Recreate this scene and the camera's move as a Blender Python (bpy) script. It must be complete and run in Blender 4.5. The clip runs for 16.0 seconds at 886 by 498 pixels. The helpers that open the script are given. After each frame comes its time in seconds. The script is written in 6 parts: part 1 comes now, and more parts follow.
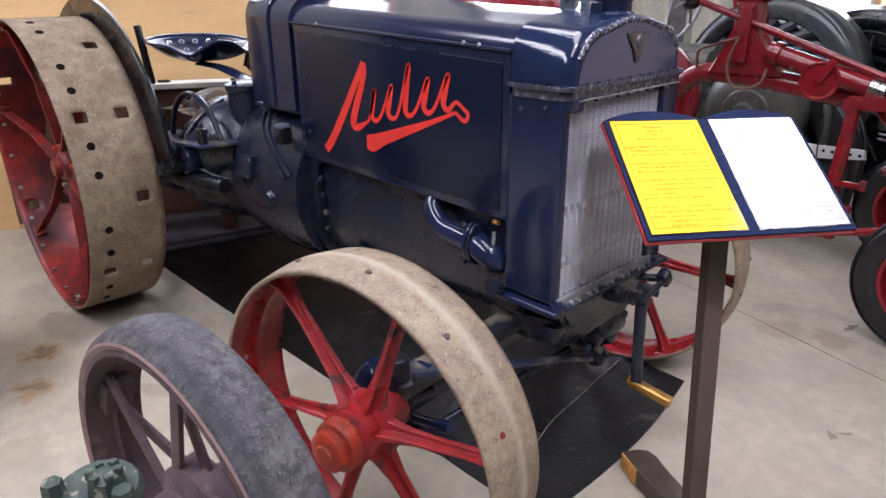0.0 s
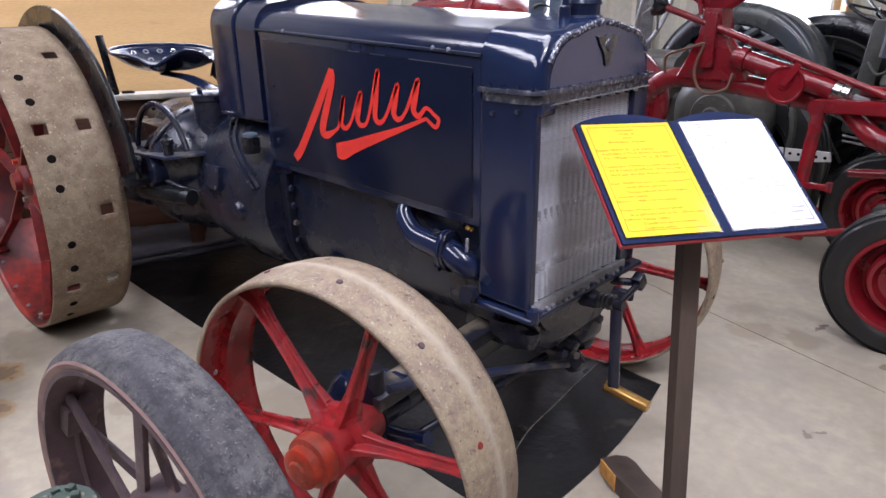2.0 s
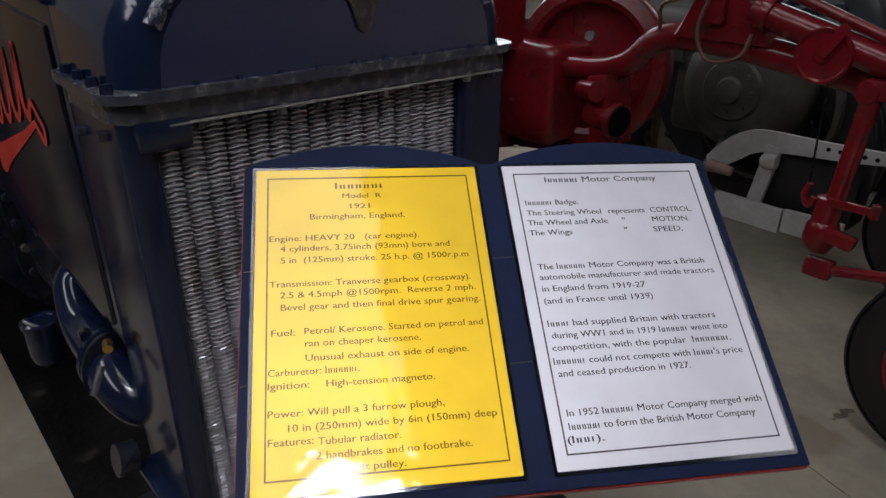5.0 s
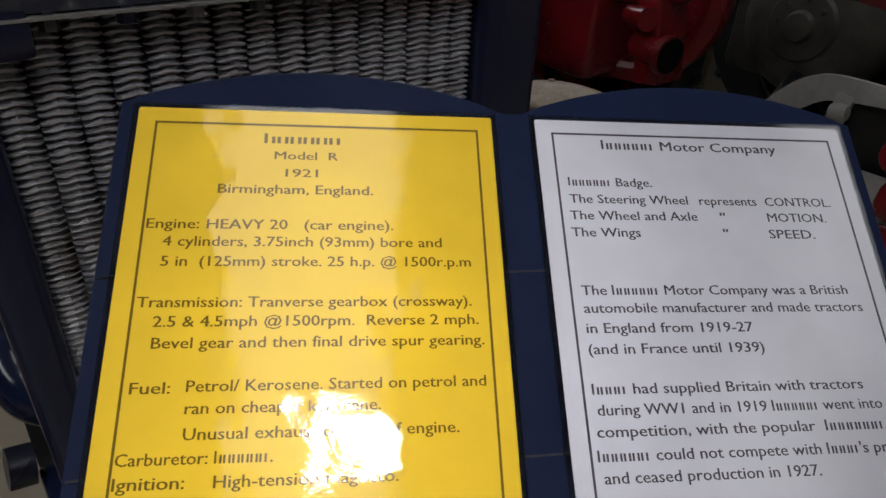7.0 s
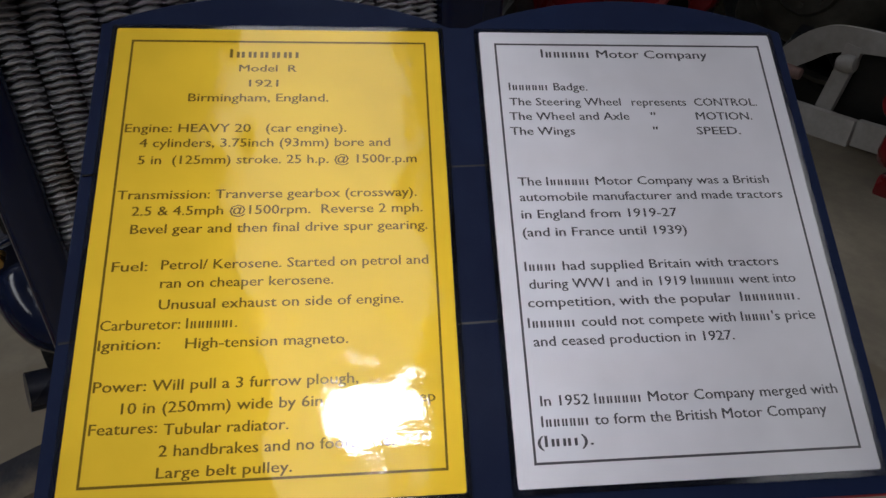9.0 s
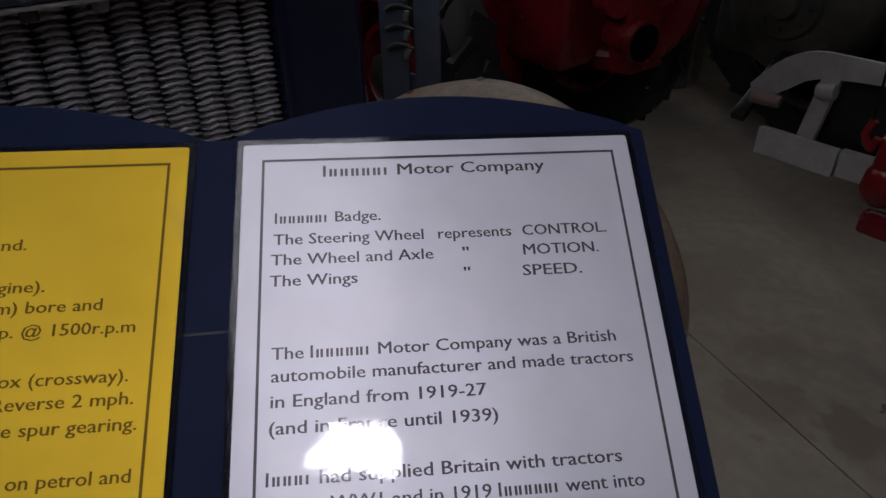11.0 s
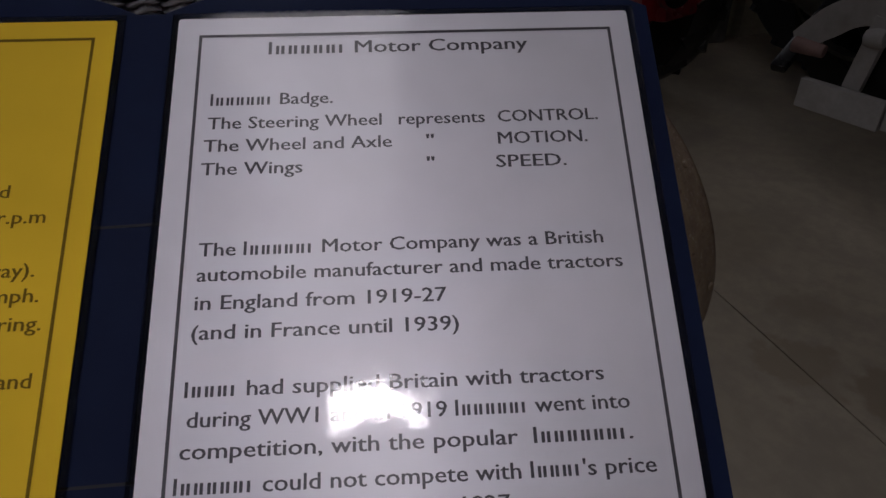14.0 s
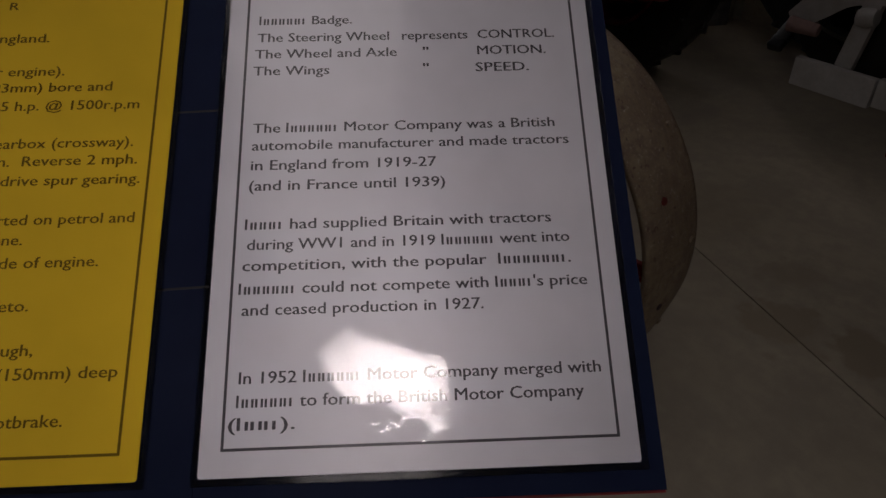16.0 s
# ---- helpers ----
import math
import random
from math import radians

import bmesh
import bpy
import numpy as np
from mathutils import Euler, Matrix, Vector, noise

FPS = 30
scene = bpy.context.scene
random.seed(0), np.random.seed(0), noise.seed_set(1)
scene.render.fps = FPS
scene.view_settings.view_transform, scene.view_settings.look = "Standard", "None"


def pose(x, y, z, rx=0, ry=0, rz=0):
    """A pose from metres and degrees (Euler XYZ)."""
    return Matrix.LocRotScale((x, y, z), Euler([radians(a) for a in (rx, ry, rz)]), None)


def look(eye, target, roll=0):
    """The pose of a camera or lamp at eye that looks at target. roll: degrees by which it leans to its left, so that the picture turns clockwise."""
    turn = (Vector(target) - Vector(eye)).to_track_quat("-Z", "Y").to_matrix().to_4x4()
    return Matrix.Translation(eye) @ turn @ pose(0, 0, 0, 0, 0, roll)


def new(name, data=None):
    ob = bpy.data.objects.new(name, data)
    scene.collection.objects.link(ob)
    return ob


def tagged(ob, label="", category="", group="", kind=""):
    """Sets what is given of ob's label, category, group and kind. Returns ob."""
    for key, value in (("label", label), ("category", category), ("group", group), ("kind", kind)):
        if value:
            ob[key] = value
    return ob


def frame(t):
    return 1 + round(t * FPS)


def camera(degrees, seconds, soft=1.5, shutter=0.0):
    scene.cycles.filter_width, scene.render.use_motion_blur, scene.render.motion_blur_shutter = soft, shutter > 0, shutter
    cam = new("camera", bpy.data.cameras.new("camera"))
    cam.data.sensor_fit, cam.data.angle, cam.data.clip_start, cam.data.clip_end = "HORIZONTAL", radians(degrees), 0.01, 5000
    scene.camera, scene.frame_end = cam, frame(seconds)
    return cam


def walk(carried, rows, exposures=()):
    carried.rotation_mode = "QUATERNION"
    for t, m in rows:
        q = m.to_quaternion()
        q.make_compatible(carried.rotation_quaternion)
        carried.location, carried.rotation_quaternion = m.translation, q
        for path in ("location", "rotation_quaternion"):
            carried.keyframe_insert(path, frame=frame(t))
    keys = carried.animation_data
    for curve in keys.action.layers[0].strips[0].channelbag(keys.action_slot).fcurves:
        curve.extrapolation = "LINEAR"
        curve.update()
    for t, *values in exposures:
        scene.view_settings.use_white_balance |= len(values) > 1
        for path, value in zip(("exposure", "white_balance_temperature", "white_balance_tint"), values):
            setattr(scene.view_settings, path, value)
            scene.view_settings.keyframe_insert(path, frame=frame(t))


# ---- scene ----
cam = camera(66.8, 16.0)
PATH = [
    (0, (-0.016, -0.054, 1.333), (-1.368, 1.225, 0.601), -0.5),
    (0.5, (-0.011, -0.048, 1.349), (-1.395, 1.258, 0.734), -1.0),
    (1, (-0.011, -0.048, 1.343), (-1.397, 1.263, 0.74), -1.7),
    (1.5, (-0.02, -0.046, 1.33), (-1.373, 1.277, 0.685), -1.0),
    (2, (-0.03, -0.036, 1.32), (-1.335, 1.304, 0.613), -0.8),
    (2.5, (-0.007, 0.08, 1.307), (-1.256, 1.445, 0.547), -1.5),
    (3, (0.04, 0.26, 1.304), (-1.211, 1.628, 0.554), -2.2),
    (3.5, (-0.002, 0.43, 1.276), (-1.264, 1.759, 0.476), -3.2),
    (4, (-0.142, 0.642, 1.274), (-1.311, 2.051, 0.469), -0.5),
    (4.5, (-0.218, 0.797, 1.264), (-1.378, 2.203, 0.442), 0.8),
    (5, (-0.259, 0.944, 1.262), (-1.605, 2.146, 0.4), 0.7),
    (5.2, (-0.266, 0.984, 1.249), (-1.684, 2.101, 0.386), -0.2),
    (7.5, (-0.441, 1.115, 1.194), (-1.721, 2.208, 0.114), 3.5),
    (8, (-0.42, 1.108, 1.187), (-1.703, 2.18, 0.09), 2.7),
    (10.3, (-0.288, 1.151, 1.177), (-1.642, 2.125, 0.074), -1.0),
    (10.5, (-0.301, 1.191, 1.177), (-1.659, 2.181, 0.093), -1.0),
    (11, (-0.371, 1.298, 1.188), (-1.724, 2.323, 0.13), -1.0),
    (11.5, (-0.396, 1.341, 1.175), (-1.775, 2.317, 0.105), -1.2),
    (12, (-0.421, 1.371, 1.155), (-1.809, 2.293, 0.049), -2.3),
    (12.5, (-0.429, 1.373, 1.145), (-1.796, 2.309, 0.025), -1.9),
    (13, (-0.415, 1.364, 1.14), (-1.774, 2.295, 0.006), -1.7),
    (13.5, (-0.39, 1.349, 1.136), (-1.744, 2.279, -0.004), -2.2),
    (14, (-0.37, 1.336, 1.133), (-1.735, 2.252, -0.007), -2.2),
    (14.5, (-0.348, 1.331, 1.129), (-1.718, 2.206, -0.035), -3.1),
    (15, (-0.326, 1.318, 1.126), (-1.7, 2.179, -0.046), -3.1),
    (15.5, (-0.304, 1.301, 1.128), (-1.651, 2.184, -0.057), -2.2),
    (16, (-0.272, 1.279, 1.138), (-1.634, 2.164, -0.028), -2.3),
]
EXPOSURES = [(0, 0.24, 5860, 21), (3.3, 0.20, 5800, 20), (3.7, -0.06, 5800, 18), (4.0, -0.7, 5800, 17), (4.3, -1.05, 5950, 15), (4.6, -1.35, 6000, 14), (5.0, -1.55, 6100, 12),
             (7.5, -1.97, 6250, 10), (8.2, -2.02, 6250, 10), (10.5, -2.62, 6000, 16), (12.5, -2.8, 6050, 21), (14.0, -3.12, 6300, 20), (16.0, -3.6, 6850, 20)]
walk(cam, [(t, look(eye, target, roll)) for t, eye, target, roll in PATH], EXPOSURES)

# ---- light: daylight through roof sheets and windows, one added stand-in floodlight ----
ROOM = pose(0, 0, 0, 0, 0, 60)      # the shed stands askew to the tractor: x along the back wall, y towards it
ROOF = 4.3
world = bpy.data.worlds.new("sky")
scene.world = world
world.use_nodes = True
wn = world.node_tree.nodes
sky = wn.new("ShaderNodeTexSky")
sky.sky_type, sky.sun_disc, sky.sun_elevation, sky.sun_rotation = "NISHITA", False, radians(50), radians(200)
wn["Background"].inputs["Strength"].default_value = 0.12
world.node_tree.links.new(sky.outputs[0], wn["Background"].inputs["Color"])


def area_lamp(name, m, sx, sy, watts, colour, spread=180):
    data = bpy.data.lights.new(name, "AREA")
    data.shape, data.size, data.size_y, data.energy, data.color = "RECTANGLE", sx, sy, watts, colour
    data.spread = radians(spread)
    ob = new(name, data)
    ob.matrix_world = m
    return ob


SKYLIGHTS = [(-2.6, 0.2), (0.6, 0.2), (3.8, 0.2)]      # along the wall, across; each 0.9 x 6.4 m
for (s, d), watts in zip(SKYLIGHTS, (265, 150, 45)):
    area_lamp("skylight_daylight", ROOM @ pose(s, d, ROOF - 0.03), 0.9, 6.4, watts, (1.0, 0.98, 0.95))
WINDOWS = [(-0.89, 0.54), (1.20, 2.22), (3.38, 4.30)]   # along the back wall
WALL_D, SILL, HEAD = 4.37, 1.0, 2.15
for a, b in WINDOWS:
    area_lamp("window_daylight", ROOM @ pose((a + b) / 2, WALL_D - 0.04, (SILL + HEAD) / 2, -90, 0, 0), b - a, HEAD - SILL, 22, (0.93, 0.97, 1.0))
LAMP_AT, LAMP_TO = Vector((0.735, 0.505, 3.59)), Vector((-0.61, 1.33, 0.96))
# added narrow beam from the lens, in place of light carried with the camera
area_lamp("stand_in_beam", look(LAMP_AT, LAMP_TO), 0.46, 0.24, 1.5, (1.0, 0.96, 0.95), 22)


# ---- materials ----
def material(name, colour, other=None, rough=0.5, metal=0.0, scale=6.0, mix=(0.4, 0.7), fine=60.0, bump=0.1, depth=0.002, coat=0.0, rough_var=0.12, spots=None, spot_scale=40.0, spot_at=(0.66, 0.72), random=0.0, stretch=(1, 1, 1), coat_rough=0.08, spec=0.5, grit=0.0, grit_col=None, grit_scale=28.0, pits=None, pit_scale=70.0, pit_at=(0.66, 0.70)):
    """A surface with two scales of variation: patches of another colour, specks, and fine relief."""
    m = bpy.data.materials.new(name)
    m.use_nodes = True
    n, l = m.node_tree.nodes, m.node_tree.links
    p = n["Principled BSDF"]
    p.inputs["Metallic"].default_value = metal
    p.inputs["Coat Weight"].default_value = coat
    p.inputs["Specular IOR Level"].default_value = spec
    p.inputs["Coat Roughness"].default_value = coat_rough
    co = n.new("ShaderNodeTexCoord")
    mp = n.new("ShaderNodeMapping")
    mp.inputs["Scale"].default_value = stretch
    l.new(co.outputs["Object"], mp.inputs["Vector"])

    def noise_tex(s, detail=5):
        t = n.new("ShaderNodeTexNoise")
        t.inputs["Scale"].default_value, t.inputs["Detail"].default_value = s, detail
        l.new(mp.outputs[0], t.inputs["Vector"])
        return t.outputs["Fac"]

    def ranged(src, a, b, c, d):
        r = n.new("ShaderNodeMapRange")
        for i, v in enumerate((a, b, c, d)):
            r.inputs[i + 1].default_value = v
        l.new(src, r.inputs[0])
        return r.outputs[0]

    def mixed(fac, a, b):
        x = n.new("ShaderNodeMix")
        x.data_type = "RGBA"
        l.new(fac, x.inputs["Factor"])
        for sock, v in ((x.inputs["A"], a), (x.inputs["B"], b)):
            if isinstance(v, tuple):
                sock.default_value = (*v, 1)
            else:
                l.new(v, sock)
        return x.outputs["Result"]

    big, small = noise_tex(scale), noise_tex(fine, 3)
    other = other or tuple(c * 0.75 for c in colour)
    col = mixed(ranged(big, mix[0], mix[1], 0, 1), colour, other)
    col = mixed(ranged(small, 0.35, 0.75, 0, 0.35), col, tuple(c * 0.6 for c in colour))
    worn = None
    if grit:
        worn = noise_tex(grit_scale, 9)
        worn.node.inputs["Roughness"].default_value = 0.72
        col = mixed(ranged(worn, 0.44, 0.60, 0, grit), col, grit_col or tuple(c * 0.45 for c in colour))
    if spots:
        col = mixed(ranged(noise_tex(spot_scale, 2), spot_at[0], spot_at[1], 0, 1), col, spots)
    if pits:
        col = mixed(ranged(noise_tex(pit_scale, 2), pit_at[0], pit_at[1], 0, 0.85), col, pits)
    if random:
        info = n.new("ShaderNodeObjectInfo")
        hsv = n.new("ShaderNodeHueSaturation")
        l.new(ranged(info.outputs["Random"], 0, 1, 1 - random, 1 + random), hsv.inputs["Value"])
        l.new(col, hsv.inputs["Color"])
        col = hsv.outputs[0]
    l.new(col, p.inputs["Base Color"])
    l.new(ranged(big, 0.3, 0.7, max(rough - rough_var, 0.03), min(rough + rough_var, 1)), p.inputs["Roughness"])
    if bump:
        b = n.new("ShaderNodeBump")
        b.inputs["Strength"].default_value, b.inputs["Distance"].default_value = bump, depth
        l.new(worn or small, b.inputs["Height"])
        l.new(b.outputs[0], p.inputs["Normal"])
    return m


NAVY = material("navy_paint", (0.009, 0.0145, 0.042), (0.007, 0.011, 0.031), rough=0.17, bump=0.16, fine=16, scale=3, rough_var=0.06)
NAVY_CAST = material("navy_cast_iron", (0.0065, 0.0105, 0.030), (0.010, 0.011, 0.018), rough=0.26, bump=0.6, fine=45, scale=6, spec=0.4, grit=0.5, grit_col=(0.022, 0.02, 0.02), grit_scale=14)
NAVY_GLOSS = material("navy_glossed_casting", (0.0055, 0.0095, 0.028), (0.011, 0.012, 0.020), rough=0.25, bump=0.55, depth=0.004, fine=30, scale=9, grit=0.5, grit_col=(0.018, 0.018, 0.022), grit_scale=16)
PANEL = material("navy_panel_paint", (0.0065, 0.0095, 0.026), (0.0055, 0.0078, 0.020), rough=0.19, bump=0.03, fine=9, scale=3, rough_var=0.03, spec=0.22)
NAVY_LUMPY = material("brushed_navy_paint", (0.0085, 0.016, 0.049), (0.007, 0.013, 0.037), rough=0.13, bump=0.3, depth=0.004, fine=40, scale=3, rough_var=0.04, stretch=(0.22, 1, 1))
# Pale flecks put the sparkle along the bead into its colour.
WELD = material("sparkle_flecked_weld", (0.010, 0.017, 0.048), (0.26, 0.26, 0.28), rough=0.15, bump=0.8, depth=0.004, fine=130, scale=150, mix=(0.50, 0.62), coat=0.5)
# Dark blotches in this red stand in for shade inside the wheels.
DEEPRED = material("shade_blotched_wheel_red", (0.27, 0.020, 0.014), (0.055, 0.007, 0.010), rough=0.45, bump=0.4, scale=4.5, mix=(0.42, 0.60), grit=0.6, grit_col=(0.05, 0.010, 0.010), grit_scale=14)
MAROON = material("dark_red_spoke_paint", (0.19, 0.013, 0.013), (0.10, 0.009, 0.010), rough=0.4, bump=0.4, scale=9, grit=0.5, grit_col=(0.05, 0.01, 0.01), grit_scale=18)
# Grey mixes worn paint with ceiling light put into the colour.
FLANGE = material("worn_sheen_flange", (0.030, 0.034, 0.055), (0.12, 0.12, 0.125), rough=0.2, bump=0.35, depth=0.002, scale=75, mix=(0.46, 0.74), fine=150, coat=0.4)
CLEAR = bpy.data.materials.new("window_glass")
CLEAR.use_nodes = True
CLEAR.node_tree.nodes["Principled BSDF"].inputs["Transmission Weight"].default_value = 1.0
CLEAR.node_tree.nodes["Principled BSDF"].inputs["Roughness"].default_value = 0.0
CLEAR.node_tree.nodes["Principled BSDF"].inputs["IOR"].default_value = 1.2
SLEEVE = bpy.data.materials.new("clear_sleeve")
SLEEVE.use_nodes = True
SLEEVE.node_tree.nodes["Principled BSDF"].inputs["Transmission Weight"].default_value = 1.0
SLEEVE.node_tree.nodes["Principled BSDF"].inputs["Roughness"].default_value = 0.08
NAVY_WORN = material("navy_worn", (0.012, 0.017, 0.045), (0.12, 0.105, 0.085), rough=0.45, bump=0.4, scale=16, mix=(0.50, 0.64))
RUSTY = material("rusty_beam", (0.018, 0.020, 0.032), (0.19, 0.155, 0.11), rough=0.5, bump=0.7, scale=10, mix=(0.54, 0.66), fine=80)
BLACK = material("black_paint", (0.007, 0.008, 0.011), rough=0.28, bump=0.08)
# Brighter copy of the navy; light on the tank front is put into the colour.
TANK_FACE = material("brightened_tank_face", (0.012, 0.022, 0.076), (0.010, 0.018, 0.060), spec=1.0, rough=0.13, bump=0.10, depth=0.004, fine=22, scale=4, coat=1.0, rough_var=0.05)
LETTER = material("letter_red", (0.68, 0.035, 0.025), (0.6, 0.03, 0.02), rough=0.4, bump=0.03)
RED = material("red_paint", (0.42, 0.022, 0.026), (0.26, 0.018, 0.022), rough=0.30, bump=0.5, depth=0.003, fine=40, scale=9, spots=(0.05, 0.025, 0.022), spot_scale=13, spot_at=(0.60, 0.70), grit=0.45, grit_col=(0.14, 0.016, 0.016), grit_scale=22)
CRIMSON = material("crimson_paint", (0.205, 0.009, 0.015), (0.125, 0.007, 0.011), rough=0.23, bump=0.25, fine=35, scale=5, spots=(0.07, 0.02, 0.02), spot_scale=12, spot_at=(0.66, 0.75), grit=0.4, grit_col=(0.10, 0.008, 0.009), grit_scale=12)
TREAD = material("worn_rim", (0.255, 0.20, 0.135), (0.155, 0.108, 0.068), rough=0.72, bump=1.0, depth=0.005, fine=90, scale=6, mix=(0.36, 0.66), spots=(0.36, 0.31, 0.225), spot_scale=120, spot_at=(0.62, 0.75), grit=0.75, grit_col=(0.145, 0.10, 0.062), grit_scale=24, pits=(0.09, 0.062, 0.042), pit_scale=95)
TREAD_FRONT = material("worn_front_rim", (0.37, 0.295, 0.195), (0.215, 0.152, 0.104), rough=0.5, bump=1.0, depth=0.006, fine=90, scale=5, mix=(0.38, 0.66), spots=(0.50, 0.45, 0.36), spot_scale=190, spot_at=(0.60, 0.78), grit=0.75, grit_col=(0.19, 0.135, 0.11), grit_scale=38, pits=(0.15, 0.085, 0.07), pit_scale=85, pit_at=(0.655, 0.70))


def ragged_band(m, centre, axis, offset, width, colour):
    """A ragged band of another colour round a rim."""
    n, l = m.node_tree.nodes, m.node_tree.links
    p = n["Principled BSDF"]
    co, dot, noise, mr, mix = (n.new("ShaderNode" + k) for k in ("TexCoord", "VectorMath", "TexNoise", "MapRange", "Mix"))
    dot.operation = "DOT_PRODUCT"
    dot.inputs[1].default_value = axis
    l.new(co.outputs["Object"], dot.inputs[0])
    noise.inputs["Scale"].default_value, noise.inputs["Detail"].default_value, noise.inputs["Roughness"].default_value = 16, 8, 0.7
    l.new(co.outputs["Object"], noise.inputs["Vector"])
    ragged = n.new("ShaderNodeMath")
    ragged.operation = "MULTIPLY_ADD"
    ragged.inputs[1].default_value = width * 2.2
    l.new(noise.outputs["Fac"], ragged.inputs[0])
    l.new(dot.outputs["Value"], ragged.inputs[2])
    away, side = n.new("ShaderNodeMath"), n.new("ShaderNodeMath")
    away.operation, side.operation = "SUBTRACT", "ABSOLUTE"
    away.inputs[1].default_value = Vector(centre).dot(Vector(axis)) + offset + width * 1.1
    l.new(ragged.outputs[0], away.inputs[0])
    l.new(away.outputs[0], side.inputs[0])
    for k, v in enumerate((0, width, 0.8, 0)):
        mr.inputs[k + 1].default_value = v
    l.new(side.outputs[0], mr.inputs[0])
    mix.data_type = "RGBA"
    l.new(mr.outputs[0], mix.inputs["Factor"])
    l.new(p.inputs["Base Color"].links[0].from_socket, mix.inputs["A"])
    mix.inputs["B"].default_value = (*colour, 1)
    l.new(mix.outputs["Result"], p.inputs["Base Color"])


# Polished track where the front rim has rolled on the ground.
ragged_band(TREAD_FRONT, (0.952, -0.742, 0.406), (-math.sin(0.167), math.cos(0.167), 0), 0.088, 0.020, (0.47, 0.405, 0.32))
HUBORANGE = material("worn_orange_red", (0.56, 0.062, 0.022), (0.34, 0.028, 0.017), rough=0.35, bump=0.5, scale=14, grit=0.6, grit_col=(0.10, 0.04, 0.03), grit_scale=26)
CREAM = material("cream_rail_paint", (0.74, 0.70, 0.62), (0.62, 0.57, 0.49), rough=0.5, bump=0.15, scale=10)
# Near-black for flat discs that stand in for the shade inside openings.
HOLE = material("hole_shade_black", (0.008, 0.006, 0.006), rough=0.95, bump=0, spec=0.05)
RUBBER = material("black_rubber", (0.0065, 0.0065, 0.0072), (0.012, 0.012, 0.0125), rough=0.42, bump=0.3, fine=90, scale=8, grit=0.3, grit_col=(0.022, 0.021, 0.020), grit_scale=12)
OLD_RUBBER = material("old_grey_rubber", (0.095, 0.091, 0.102), (0.185, 0.18, 0.182), rough=0.75, bump=1.0, depth=0.010, fine=75, scale=9, mix=(0.44, 0.66), spots=(0.25, 0.245, 0.24), spot_scale=210, spot_at=(0.58, 0.84), grit=0.85, grit_col=(0.036, 0.035, 0.044), grit_scale=42, pits=(0.03, 0.03, 0.04), pit_scale=110)
# Ragged darker band near one edge of the tyre.
ragged_band(OLD_RUBBER, (-0.12, 0.048, 0.395), (-math.sin(0.10), math.cos(0.10), 0), 0.020, 0.022, (0.030, 0.029, 0.038))
PURPLE = material("faded_purple_paint", (0.095, 0.060, 0.070), (0.065, 0.043, 0.052), rough=0.65, bump=0.7, depth=0.004, fine=50, scale=9, spots=(0.16, 0.10, 0.09), spot_scale=22, spot_at=(0.62, 0.72), grit=0.45, grit_scale=24)
PINKRIM = material("faded_rim_edge", (0.24, 0.15, 0.135), (0.15, 0.10, 0.10), rough=0.7, bump=0.4, scale=14)
GREEN = material("chipped_green_paint", (0.030, 0.050, 0.040), (0.018, 0.030, 0.026), rough=0.55, bump=0.6, fine=60, scale=14, spots=(0.22, 0.21, 0.16), spot_scale=60, spot_at=(0.60, 0.70))
FIN = material("radiator_fins", (0.62, 0.63, 0.68), (0.42, 0.43, 0.46), rough=0.34, metal=0.6, scale=9, fine=120, bump=0.3, spots=(0.26, 0.19, 0.11), spot_scale=9, spot_at=(0.62, 0.74))
GASKET = material("pale_gasket", (0.26, 0.255, 0.24), (0.10, 0.10, 0.10), rough=0.6, scale=30, bump=0.2)
STEEL = material("dull_steel", (0.30, 0.30, 0.31), (0.18, 0.18, 0.19), rough=0.5, metal=0.6, scale=15, bump=0.25)
CHROME = material("bright_steel", (0.66, 0.65, 0.63), rough=0.16, metal=1.0, bump=0)
BRASS = material("brass", (0.50, 0.30, 0.085), (0.35, 0.2, 0.06), rough=0.32, metal=0.9, scale=20, bump=0.1)
WOODRIM = material("varnished_wood", (0.34, 0.17, 0.06), (0.22, 0.10, 0.035), rough=0.4, scale=12, bump=0.1, coat=0.2)
GREYPAINT = material("grey_tractor_paint", (0.075, 0.072, 0.062), (0.042, 0.041, 0.036), rough=0.40, bump=0.3, scale=7, grit=0.5, grit_scale=14)
BLUEGREY = material("blue_grey_paint", (0.085, 0.11, 0.15), (0.06, 0.07, 0.095), rough=0.35, bump=0.1, coat=0.2)
WHITEPAINT = material("white_steel_paint", (0.45, 0.45, 0.45), (0.35, 0.34, 0.32), rough=0.45, bump=0.15, scale=12, grit=0.3, grit_col=(0.33, 0.31, 0.28), grit_scale=9)
PLY = material("plywood", (0.66, 0.43, 0.19), (0.58, 0.37, 0.16), rough=0.6, scale=2.5, fine=50, bump=0.05, stretch=(0.6, 1, 4), spots=(0.42, 0.25, 0.1), spot_scale=5, spot_at=(0.74, 0.78))
BROWNWOOD = material("brown_stained_wood", (0.115, 0.05, 0.028), (0.075, 0.032, 0.02), rough=0.55, scale=6, stretch=(1, 1, 6), bump=0.15)
POSTWOOD = material("dark_brown_painted_wood", (0.066, 0.046, 0.035), (0.046, 0.032, 0.026), rough=0.6, scale=10, fine=90, bump=0.25, stretch=(1, 1, 0.25))
SAWN = material("sawn_wood_end", (0.52, 0.26, 0.06), (0.42, 0.2, 0.05), rough=0.7, scale=30, bump=0.3)
